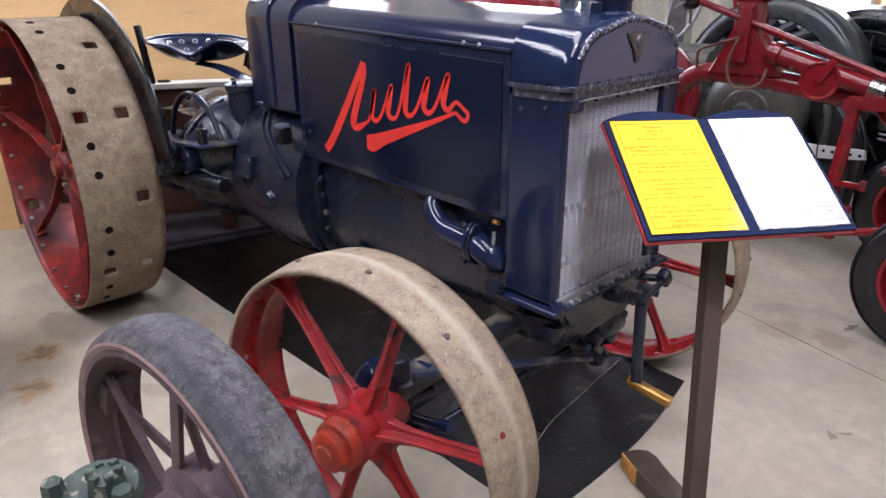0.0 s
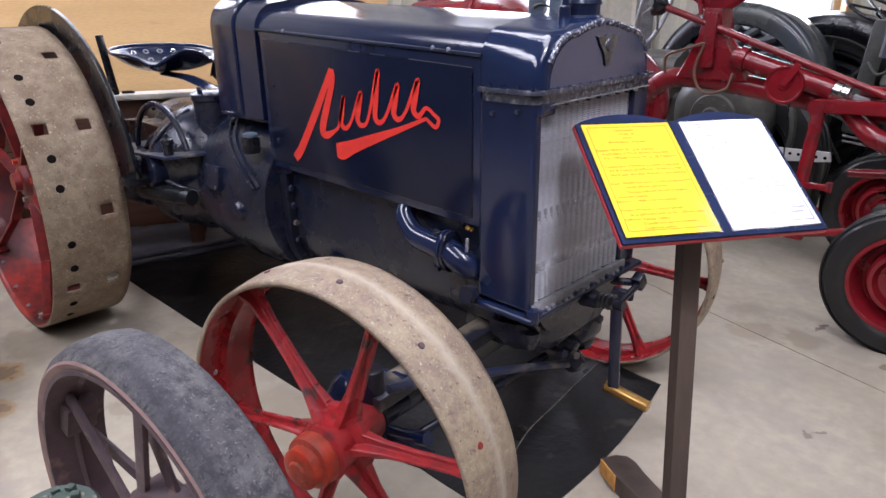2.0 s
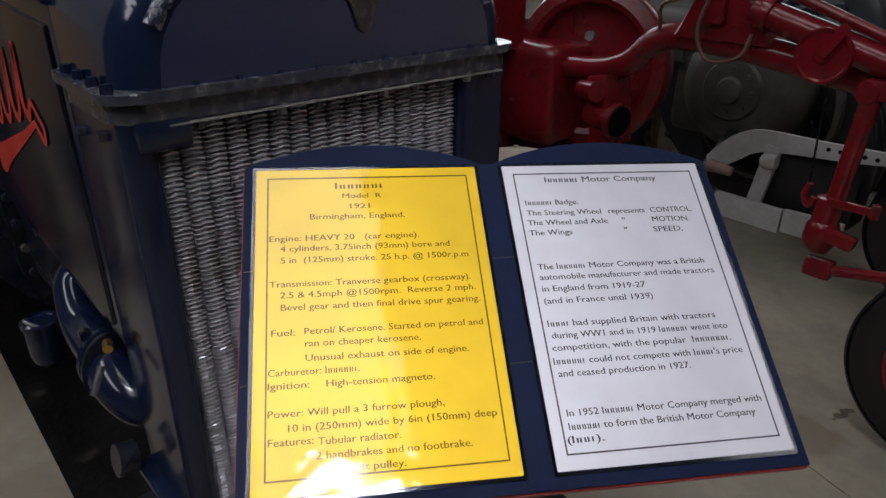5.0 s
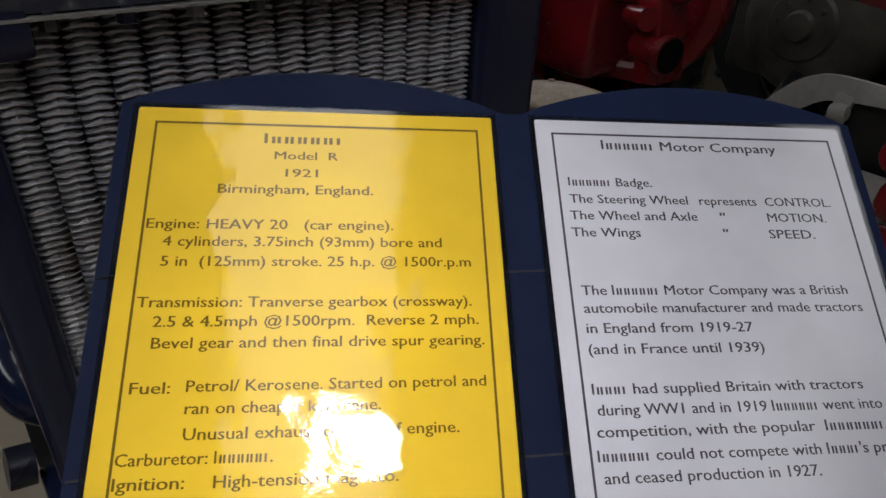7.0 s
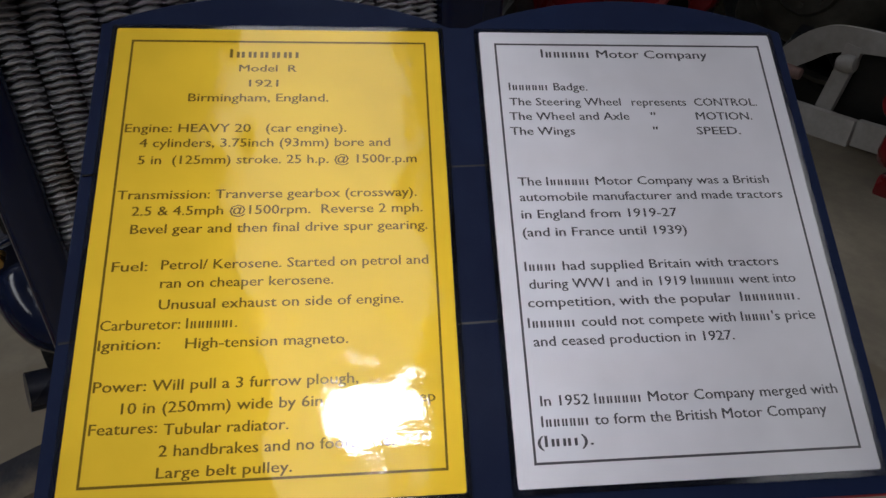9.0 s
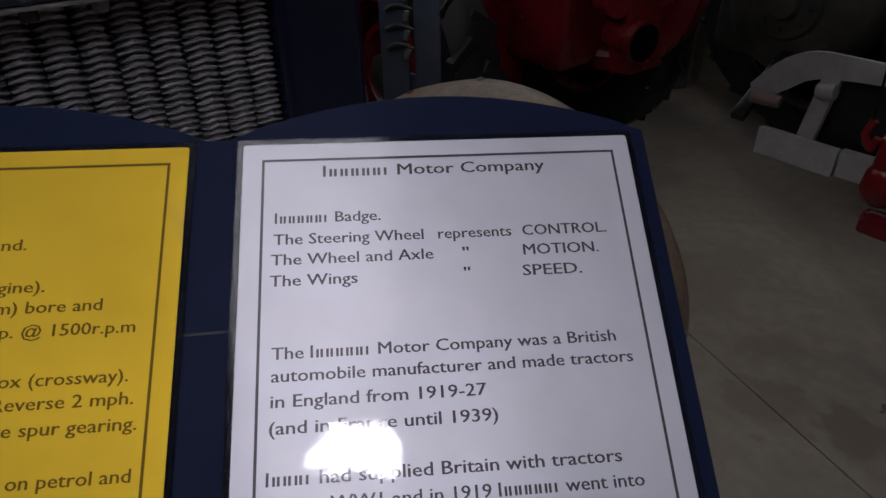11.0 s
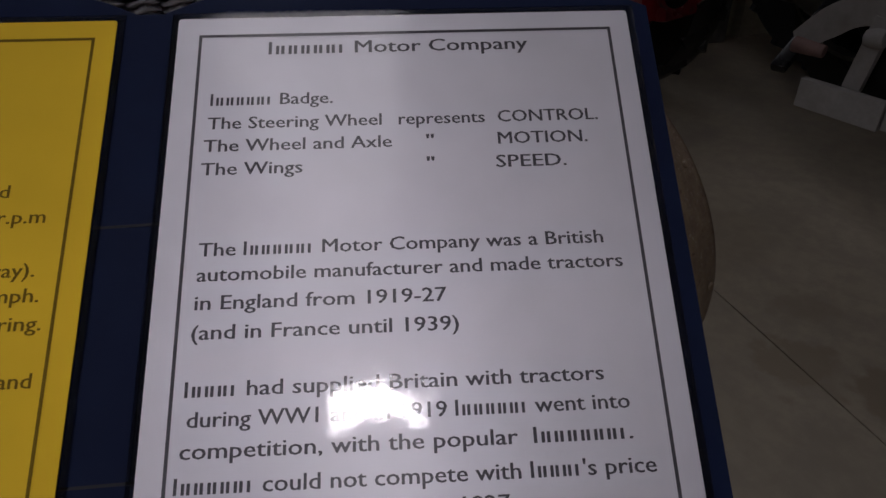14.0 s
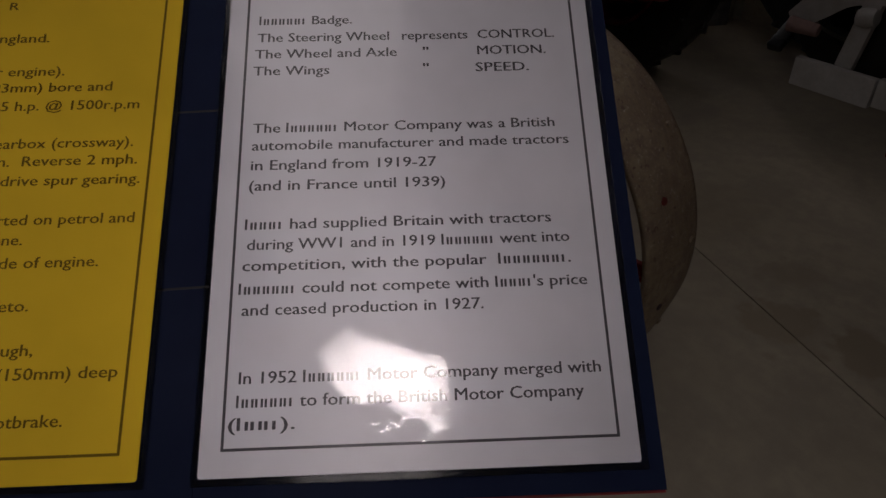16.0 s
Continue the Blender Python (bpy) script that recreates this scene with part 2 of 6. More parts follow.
TIMBER = material("window_timber", (0.55, 0.33, 0.15), (0.45, 0.26, 0.11), rough=0.6, scale=8, bump=0.15, stretch=(3, 3, 0.5))
CLADDING = material("ribbed_cladding", (0.62, 0.60, 0.50), (0.54, 0.52, 0.44), rough=0.45, metal=0.1, scale=1.5, fine=30, bump=0.05)
ROOFING = material("roof_lining", (0.42, 0.42, 0.41), rough=0.7, scale=2, bump=0.05)
PALEWALL = material("pale_reflector_wall", (0.70, 0.58, 0.48), (0.60, 0.50, 0.42), rough=0.6, scale=1.5, bump=0.05)
DARKWALL = material("unseen_dark_wall", (0.10, 0.097, 0.09), (0.07, 0.068, 0.065), rough=0.6, scale=1.2, fine=20, bump=0.05)
# Blue-grey rubber; reflected sheen on the lugs is put into the colour.
SHEEN_TYRE = material("blue_sheen_tyre", (0.026, 0.030, 0.037), (0.045, 0.05, 0.058), rough=0.5, scale=6, bump=0.3, fine=60)
MAT = material("black_rubber_sheet", (0.0042, 0.0042, 0.005), (0.009, 0.0085, 0.008), rough=0.45, scale=4, fine=35, bump=0.5, depth=0.006, spots=(0.06, 0.052, 0.042), spot_scale=9, spot_at=(0.64, 0.78), spec=0.3, rough_var=0.2)
CREASE_GLINT = material("crease_glint", (0.22, 0.20, 0.17), (0.06, 0.055, 0.05), rough=0.7, scale=30, bump=0)
FOLDED = material("grey_rubber_sheet", (0.105, 0.105, 0.125), (0.06, 0.06, 0.072), rough=0.5, scale=5, bump=0.4, grit=0.4, grit_scale=9)
VINYL = material("blue_vinyl", (0.0085, 0.0155, 0.048), (0.007, 0.012, 0.038), rough=0.5, scale=9, fine=55, bump=0.15, spec=0.08)
REDEDGE = material("red_board_edge", (0.40, 0.025, 0.03), rough=0.5, bump=0.05)


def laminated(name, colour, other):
    """Printed sheet in a slightly wavy glossy sleeve; added metal brightens it seen head-on."""
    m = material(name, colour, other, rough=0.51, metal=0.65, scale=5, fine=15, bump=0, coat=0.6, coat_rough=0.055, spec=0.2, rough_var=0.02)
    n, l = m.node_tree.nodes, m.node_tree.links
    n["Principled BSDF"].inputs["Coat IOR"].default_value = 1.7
    co = n.new("ShaderNodeTexCoord")
    t = n.new("ShaderNodeTexNoise")
    t.inputs["Scale"].default_value, t.inputs["Detail"].default_value = 9, 3
    t2 = n.new("ShaderNodeTexNoise")
    t2.inputs["Scale"].default_value, t2.inputs["Detail"].default_value = 420, 1
    add = n.new("ShaderNodeMath")
    add.operation = "MULTIPLY_ADD"
    add.inputs[1].default_value = 0.013
    l.new(co.outputs["Object"], t.inputs["Vector"])
    l.new(co.outputs["Object"], t2.inputs["Vector"])
    l.new(t2.outputs["Fac"], add.inputs[0])
    l.new(t.outputs["Fac"], add.inputs[2])
    b = n.new("ShaderNodeBump")
    b.inputs["Strength"].default_value, b.inputs["Distance"].default_value = 0.75, 0.004
    l.new(add.outputs[0], b.inputs["Height"])
    l.new(b.outputs[0], n["Principled BSDF"].inputs["Coat Normal"])
    return m


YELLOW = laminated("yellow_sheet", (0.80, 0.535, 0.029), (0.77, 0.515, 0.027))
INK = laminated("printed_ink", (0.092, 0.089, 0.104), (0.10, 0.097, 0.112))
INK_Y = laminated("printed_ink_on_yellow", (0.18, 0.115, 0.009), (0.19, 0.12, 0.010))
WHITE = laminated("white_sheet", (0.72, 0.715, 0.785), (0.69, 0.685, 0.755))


def concrete():
    """Trowelled floor with oil and rust stains and plain dark patches at their places."""
    m = material("concrete_floor", (0.41, 0.365, 0.288), (0.325, 0.284, 0.218), rough=0.5, scale=1.6, fine=22, bump=0.12, mix=(0.35, 0.7), spots=(0.28, 0.245, 0.205), spot_scale=3.0, spot_at=(0.58, 0.74), grit=0.55, grit_col=(0.29, 0.255, 0.21), grit_scale=5.5)
    n, l = m.node_tree.nodes, m.node_tree.links
    p = n["Principled BSDF"]
    col = p.inputs["Base Color"].links[0].from_socket
    geo = n.new("ShaderNodeNewGeometry")
    warp = n.new("ShaderNodeTexNoise")
    warp.inputs["Scale"].default_value, warp.inputs["Detail"].default_value = 11, 4
    l.new(geo.outputs["Position"], warp.inputs["Vector"])
    off = n.new("ShaderNodeVectorMath")
    off.operation = "MULTIPLY_ADD"
    off.inputs[1].default_value = (0.22, 0.22, 0)
    l.new(warp.outputs["Color"], off.inputs[0])
    l.new(geo.outputs["Position"], off.inputs[2])
    rust, oil, dark = (0.33, 0.185, 0.07), (0.27, 0.225, 0.165), (0.10, 0.075, 0.05)
    for x, y, r, c, k in ((-0.83, 2.62, 0.10, oil, 0.75), (-0.66, 2.71, 0.10, oil, 0.8), (-0.95, 2.85, 0.09, oil, 0.4), (-2.77, 0.39, 0.085, rust, 0.65), (-2.77, 0.39, 0.045, dark, 0.6), (-2.52, 0.28, 0.08, rust, 0.6), (-2.53, 0.29, 0.04, dark, 0.5), (-2.2, 0.62, 0.07, dark, 0.3), (-2.95, 0.62, 0.22, dark, 0.35), (-1.75, 0.85, 0.28, oil, 0.55), (-2.35, 0.95, 0.25, oil, 0.5), (-0.1, 1.9, 0.03, dark, 0.6), (-0.42, 2.05, 0.022, dark, 0.6), (0.1, 2.5, 0.025, dark, 0.5),
                          (-2.16, 0.16, 0.10, oil, 0.5), (-0.66, 2.87, 0.03, (0.12, 0.09, 0.06), 0.9), (-0.36, 2.69, 0.035, (0.14, 0.11, 0.06), 0.8), (-0.2, 2.2, 0.14, oil, 0.3), (-1.3, 2.9, 0.2, oil, 0.3)):
        d = n.new("ShaderNodeVectorMath")
        d.operation = "DISTANCE"
        d.inputs[1].default_value = (x + 0.11, y + 0.11, 0)
        l.new(off.outputs[0], d.inputs[0])
        r_ = n.new("ShaderNodeMapRange")
        for i, v in enumerate((r, r * 0.72, 0, k)):
            r_.inputs[i + 1].default_value = v
        l.new(d.outputs["Value"], r_.inputs[0])
        x_ = n.new("ShaderNodeMix")
        x_.data_type = "RGBA"
        l.new(r_.outputs[0], x_.inputs["Factor"])
        l.new(col, x_.inputs["A"])
        x_.inputs["B"].default_value = (*c, 1)
        col = x_.outputs["Result"]
    l.new(col, p.inputs["Base Color"])
    return m


CONCRETE = concrete()
OLDGREEN = material("oily_grey_green_iron", (0.030, 0.034, 0.028), (0.055, 0.056, 0.048), rough=0.5, bump=0.6, scale=14, grit=0.6, grit_col=(0.012, 0.012, 0.011))
SLATE = material("slate_fender_paint", (0.040, 0.048, 0.056), (0.050, 0.053, 0.046), rough=0.22, bump=0.2, scale=4, fine=20)


def glow(name, colour, strength):
    m = bpy.data.materials.new(name)
    m.use_nodes = True
    n = m.node_tree.nodes
    n.remove(n["Principled BSDF"])
    e = n.new("ShaderNodeEmission")
    e.inputs["Color"].default_value, e.inputs["Strength"].default_value = (*colour, 1), strength
    m.node_tree.links.new(e.outputs[0], n["Material Output"].inputs["Surface"])
    return m


SKYGLOW = glow("bright_overcast", (0.95, 0.98, 1.0), 2.2)
SHEETGLOW = glow("daylit_roof_sheet", (1.0, 0.99, 0.96), 2.0)
LAMPGLOW = glow("added_lens_glow", (1.0, 0.98, 0.96), 15)


# ---- building helpers ----
ROOT = {}


def thing(name, at, label, category, group="", kind="", turn=0):
    ob = new(name)
    ob.matrix_world = pose(*at, 0, 0, turn)
    ROOT[ob] = ob.matrix_world.copy()
    return tagged(ob, label, category, group, kind)


def part(name, bm, mat, parent, label="", sharp=38):
    """Links a bmesh, given in world metres, as one mesh under a thing or a part."""
    me = bpy.data.meshes.new(name)
    if parent is not None:
        bm.transform(ROOT[parent].inverted())
    bmesh.ops.recalc_face_normals(bm, faces=bm.faces)
    bm.to_mesh(me)
    bm.free()
    for m in mat if isinstance(mat, (list, tuple)) else [mat]:
        me.materials.append(m)
    me.polygons.foreach_set("use_smooth", [True] * len(me.polygons))
    me.set_sharp_from_angle(angle=radians(sharp))
    ob = new(name, me)
    if parent is not None:
        ob.parent = parent
        ROOT[ob] = ROOT[parent]
    return tagged(ob, label)


def whole(name, bm, mat, label, category, group="", kind="", at=(0, 0, 0)):
    ob = part(name, bm, mat, None)
    if at != (0, 0, 0):
        ob.data.transform(Matrix.Translation(-Vector(at)))
        ob.location = at
    ROOT[ob] = Matrix.Translation(at)
    return tagged(ob, label, category, group, kind)


def box(bm, c, size, m=None, bevel=0.0, seg=2):
    """A box about c; m: a turn about its own centre."""
    made = bmesh.ops.create_cube(bm, size=1)["verts"]
    t = Matrix.Translation(c) @ (m or Matrix()) @ Matrix.Diagonal((*size, 1))
    bmesh.ops.transform(bm, matrix=t, verts=made)
    if bevel:
        edges = list({e for v in made for e in v.link_edges})
        bmesh.ops.bevel(bm, geom=edges, offset=bevel, segments=seg, profile=0.6, affect="EDGES")
    return bm


def new_box(c, size, m=None, bevel=0.004, seg=2):
    return box(bmesh.new(), c, size, m, bevel, seg)


def rod(bm, a, b, r, r2=None, seg=16, bevel=0.0):
    a, b = Vector(a), Vector(b)
    d = b - a
    m = Matrix.Translation((a + b) / 2) @ d.to_track_quat("Z", "Y").to_matrix().to_4x4()
    made = bmesh.ops.create_cone(bm, cap_ends=True, segments=seg, radius1=r, radius2=r if r2 is None else r2, depth=d.length, matrix=m)["verts"]
    if bevel:
        caps = {f for v in made for f in v.link_faces if len(f.verts) > 4}
        bmesh.ops.bevel(bm, geom=list({e for f in caps for e in f.edges}), offset=bevel, segments=2, profile=0.6, affect="EDGES")
    return bm


def new_rod(a, b, r, r2=None, seg=16, bevel=0.0):
    return rod(bmesh.new(), a, b, r, r2, seg, bevel)


def bar(a, b, w, h, bevel=0.004, roll=0):
    """A flat bar from a to b."""
    a, b = Vector(a), Vector(b)
    d = b - a
    q = d.to_track_quat("X", "Z").to_matrix().to_4x4() @ pose(0, 0, 0, roll)
    return new_box((a + b) / 2, (d.length, w, h), q, bevel)


def smooth_path(points, steps=8):
    """A rounded line through a few points."""
    p = [Vector(q) for q in points]
    p = [p[0] * 2 - p[1]] + p + [p[-1] * 2 - p[-2]]
    out = []
    for i in range(1, len(p) - 2):
        for k in range(steps):
            t = k / steps
            a, b, c, d = p[i - 1:i + 3]
            out.append(0.5 * (2 * b + (c - a) * t + (2 * a - 5 * b + 4 * c - d) * t * t + (3 * b - a - 3 * c + d) * t ** 3))
    return out + [p[-2]]


def tube(points, r, seg=12, steps=8, bm=None, taper=1.0):
    bm = bm or bmesh.new()
    path = smooth_path(points, steps) if steps else [Vector(q) for q in points]
    rings, up = [], None
    for i, q in enumerate(path):
        d = (path[min(i + 1, len(path) - 1)] - path[max(i - 1, 0)]).normalized()
        if up is None:
            up = d.orthogonal().normalized()
        up = (up - d * up.dot(d)).normalized()
        side = d.cross(up)
        rr = r * (1 + (taper - 1) * i / (len(path) - 1))
        rings.append([bm.verts.new(q + rr * (math.cos(a) * up + math.sin(a) * side)) for a in (2 * math.pi * k / seg for k in range(seg))])
    for a, b in zip(rings, rings[1:]):
        for k in range(seg):
            bm.faces.new((a[k], a[(k + 1) % seg], b[(k + 1) % seg], b[k]))
    bm.faces.new(rings[0][::-1]), bm.faces.new(rings[-1])
    return bm


def lathe(profile, centre, axis, seg=48, bm=None, closed=False, mats=None):
    """Turns (radius, along) points about an axis through centre."""
    bm = bm or bmesh.new()
    axis = Vector(axis).normalized()
    u = axis.orthogonal().normalized()
    v = axis.cross(u)
    rings = []
    for r, h in profile:
        o = Vector(centre) + axis * h
        rings.append([bm.verts.new(o + max(r, 1e-4) * (math.cos(2 * math.pi * k / seg) * u + math.sin(2 * math.pi * k / seg) * v)) for k in range(seg)])
    pairs = list(zip(rings, rings[1:])) + ([(rings[-1], rings[0])] if closed else [])
    for i, (a, b) in enumerate(pairs):
        for k in range(seg):
            f = bm.faces.new((a[k], a[(k + 1) % seg], b[(k + 1) % seg], b[k]))
            if mats:
                f.material_index = mats[i]
    if not closed:
        for ring, r in ((rings[0], profile[0][0]), (rings[-1], profile[-1][0])):
            if r > 1e-3:
                bm.faces.new(ring)
    return bm


def extrude(outline, normal, depth, bevel=0.0):
    """A plate with the given outline (points in one plane), thickened along normal."""
    bm = bmesh.new()
    low = [bm.verts.new(p) for p in outline]
    high = [bm.verts.new(Vector(p) + Vector(normal) * depth) for p in outline]
    n = len(low)
    bm.faces.new(low), bm.faces.new(high[::-1])
    for i in range(n):
        bm.faces.new((low[i], low[(i + 1) % n], high[(i + 1) % n], high[i]))
    if bevel:
        bmesh.ops.bevel(bm, geom=bm.edges[:], offset=bevel, segments=2, profile=0.6, affect="EDGES")
    return bm


def loft(sections, caps=True):
    bm = bmesh.new()
    rows = [[bm.verts.new(p) for p in s] for s in sections]
    for a, b in zip(rows, rows[1:]):
        for k in range(len(a) - 1):
            bm.faces.new((a[k], a[k + 1], b[k + 1], b[k]))
    if caps:
        for r in (rows[0], rows[-1]):
            bm.faces.new(r)
        for a, b in zip(rows, rows[1:]):
            bm.faces.new((a[0], a[-1], b[-1], b[0]))
    return bm


def arch(x, y0, y1, z0, z1, r, dome=0.02, n=7):
    """A loaf-shaped section: upright sides, rounded shoulders, a slightly domed top."""
    pts = [(x, y0, z0)]
    top = z1 - dome
    for k in range(n + 1):
        a = math.pi - (math.pi / 2) * k / n
        pts.append((x, y0 + r + r * math.cos(a), top - r + r * math.sin(a)))
    m = 6
    for k in range(1, m):
        f = k / m
        pts.append((x, y0 + r + (y1 - y0 - 2 * r) * f, top + dome * math.sin(math.pi * f)))
    for k in range(n + 1):
        a = math.pi / 2 - (math.pi / 2) * k / n
        pts.append((x, y1 - r + r * math.cos(a), top - r + r * math.sin(a)))
    return pts + [(x, y1, z0)]


def bolt(at, axis, r=0.009, h=0.008, seg=6):
    a = Vector(at)
    return new_rod(a, a + Vector(axis).normalized() * h, r, r * 0.92, seg)


# ---- the shed ----
def room_part(name, bm, mat, label="", kind="structure"):
    ob = part(name, bm, mat, None, label)
    ob.matrix_world = ROOM
    ROOT[ob] = Matrix()
    return tagged(ob, label, "", "", kind)


S0, S1, D0 = -6.0, 7.2, -7.0


def floor():
    """Two pours of concrete, with an open joint between."""
    bm = bmesh.new()
    a, b = Vector((-0.92, 2.649)), Vector((-0.183, 2.435))
    way = (b - a).normalized()
    side = Vector((-way.y, way.x))
    for k in (1, -1):
        q = [a + way * s + side * k * w for s, w in ((-30, 0.002), (30, 0.002), (30, 30), (-30, 30))]
        f = bm.faces.new([bm.verts.new((*v, 0)) for v in q])
        e = bmesh.ops.extrude_face_region(bm, geom=[f])
        bmesh.ops.translate(bm, vec=(0, 0, -0.1), verts=[v for v in e["geom"] if isinstance(v, bmesh.types.BMVert)])
    box(bm, (0, 0, -0.13), (70, 70, 0.06), None)
    ob = part("floor", bm, CONCRETE, None)
    return tagged(ob, "worn grey concrete floor with oil and rust stains", "floor", "", "structure")


floor()


def ribs(s0, s1, z0, z1, d):
    """Trapezoidal steel cladding, upright ribs."""
    bm = bmesh.new()
    pitch, prof = 0.19, ((0, 0), (0.088, 0), (0.112, -0.042), (0.166, -0.042))
    k0 = math.floor(s0 / pitch)
    cols = []
    for k in range(k0, math.ceil(s1 / pitch) + 1):
        for ds, dd in prof:
            cols.append((k * pitch + ds, dd))
    cols = [(s0, 0)] + [c for c in cols if s0 < c[0] < s1] + [(s1, 0)]
    front = [(bm.verts.new((a, d + b, z0)), bm.verts.new((a, d + b, z1))) for a, b in cols]
    back = [(bm.verts.new((a, d + 0.06, z0)), bm.verts.new((a, d + 0.06, z1))) for a, b in (cols[0], cols[-1])]
    for p, q in zip(front, front[1:]):
        bm.faces.new((p[0], q[0], q[1], p[1]))
    bm.faces.new((back[0][0], back[1][0], back[1][1], back[0][1]))
    bm.faces.new((front[0][0], back[0][0], back[0][1], front[0][1]))
    bm.faces.new((front[-1][0], back[1][0], back[1][1], front[-1][1]))
    bm.faces.new([f[1] for f in front] + [back[1][1], back[0][1]])
    bm.faces.new([f[0] for f in front] + [back[1][0], back[0][0]])
    return bm


def back_wall():
    edges = [S0] + [v for w in WINDOWS for v in w] + [S1]
    for i in range(0, len(edges), 2):
        room_part("wall_north", ribs(edges[i], edges[i + 1], 0, ROOF, WALL_D), CLADDING, "pale ribbed steel wall cladding")
    for i, (a, b) in enumerate(WINDOWS):
        room_part("wall_north", ribs(a, b, 0, SILL, WALL_D), CLADDING, "pale ribbed steel wall cladding")
        room_part("wall_north", ribs(a, b, HEAD, ROOF, WALL_D), CLADDING, "pale ribbed steel wall cladding")
        win = room_part("window_%d" % (i + 1), new_box(((a + b) / 2, WALL_D + 0.03, SILL - 0.02), (b - a + 0.14, 0.16, 0.04), None, 0.005), TIMBER, "timber-framed shed window against bright daylight")
        pane = room_sub("pane", new_box(((a + b) / 2, WALL_D + 0.035, (SILL + HEAD) / 2), (b - a - 0.004, 0.005, HEAD - SILL - 0.004), None, 0), CLEAR, win, "clear window pane")
        pane.visible_shadow = False
        for s in (a - 0.024, b + 0.024):
            room_sub("jamb", new_box((s, WALL_D - 0.025, (SILL + HEAD) / 2), (0.048, 0.13, HEAD - SILL), None, 0.004), TIMBER, win)
        room_sub("head", new_box(((a + b) / 2, WALL_D - 0.025, HEAD + 0.035), (b - a + 0.14, 0.13, 0.07), None, 0.004), TIMBER, win)
    for s, w in ((-1.07, 0.10), (1.08, 0.09), (2.62, 0.10)):
        room_part("trim", new_box((s, WALL_D - 0.07, ROOF / 2), (w, 0.07, ROOF), None, 0.004), TIMBER if s < 0 else STEEL, "upright wall framing member")


def room_sub(name, bm, mat, parent, label=""):
    me_ob = part(name, bm, mat, None, label)
    me_ob.parent = parent
    return me_ob


back_wall()
# Unseen walls: the pale east end is added as reflector, dark ones soak up light.
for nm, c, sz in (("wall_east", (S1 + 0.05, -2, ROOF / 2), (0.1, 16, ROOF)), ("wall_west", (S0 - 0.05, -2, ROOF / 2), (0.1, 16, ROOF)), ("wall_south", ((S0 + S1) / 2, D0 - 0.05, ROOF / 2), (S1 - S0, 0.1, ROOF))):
    room_part(nm, new_box(c, sz, None, 0), PALEWALL if nm == "wall_east" else DARKWALL, "unseen shed wall, toned to shape the light")


def roof():
    cuts = sorted(s for s, d in SKYLIGHTS)
    bm = bmesh.new()
    lo, hi, half = S0 - 0.1, S1 + 0.1, 0.45
    s = lo
    for c in cuts + [None]:
        e = hi if c is None else c - half
        box(bm, ((s + e) / 2, -1.25, ROOF + 0.05), (e - s, 12.0, 0.1))
        if c is not None:
            for d0, d1 in ((-7.25, -3.0), (3.4, 4.75)):
                box(bm, (c, (d0 + d1) / 2, ROOF + 0.05), (2 * half, d1 - d0, 0.1))
            s = c + half
    room_part("ceiling", bm, ROOFING, "pale underside of a shed roof")
    for c in cuts:
        room_part("skylight_1", new_box((c, 0.2, ROOF + 0.06), (2 * half - 0.004, 6.39, 0.01), None, 0), SHEETGLOW, "translucent roof sheet letting daylight in")


roof()
sky_card = new_box((1.5, WALL_D + 6, 3), (60, 0.05, 16), None, 0)
room_part("backdrop", sky_card, SKYGLOW, "bright overcast daylight outside the windows")


# ---- the blue tractor ----
TY0, TY1 = 1.112, 1.602         # its two flanks
TYC = (TY0 + TY1) / 2
tractor = thing("vintage_tractor", (-2.0, TYC, 0), "navy blue vintage tractor with red steel wheels and a tubular radiator", "tractor")


def steel_wheel_frame(centre, psi):
    return Matrix.Translation(centre) @ pose(0, 0, 0, 0, 0, math.degrees(psi))


def tread_grid(m, R, width, cells, rows, holes, crown=0.0):
    """A rim band round the local y axis with punched openings; holes: set of (cell, row)."""
    bm = bmesh.new()
    grid = []
    for i in range(cells):
        a = 2 * math.pi * i / cells
        ring = []
        for j in range(rows + 1):
            f = j / rows
            r = R - crown * abs(2 * f - 1) ** 1.3
            ring.append(bm.verts.new(m @ Vector((r * math.cos(a), f * width, r * math.sin(a)))))
        grid.append(ring)
    for i in range(cells):
        for j in range(rows):
            if (i, j) not in holes:
                a, b = grid[i], grid[(i + 1) % cells]
                bm.faces.new((a[j], a[j + 1], b[j + 1], b[j]))
    return bm


def with_thickness(ob, t, offset=-1.0, inner=1):
    mod = ob.modifiers.new("thickness", "SOLIDIFY")
    mod.thickness, mod.offset, mod.material_offset, mod.material_offset_rim = t, offset, inner, 0
    return ob


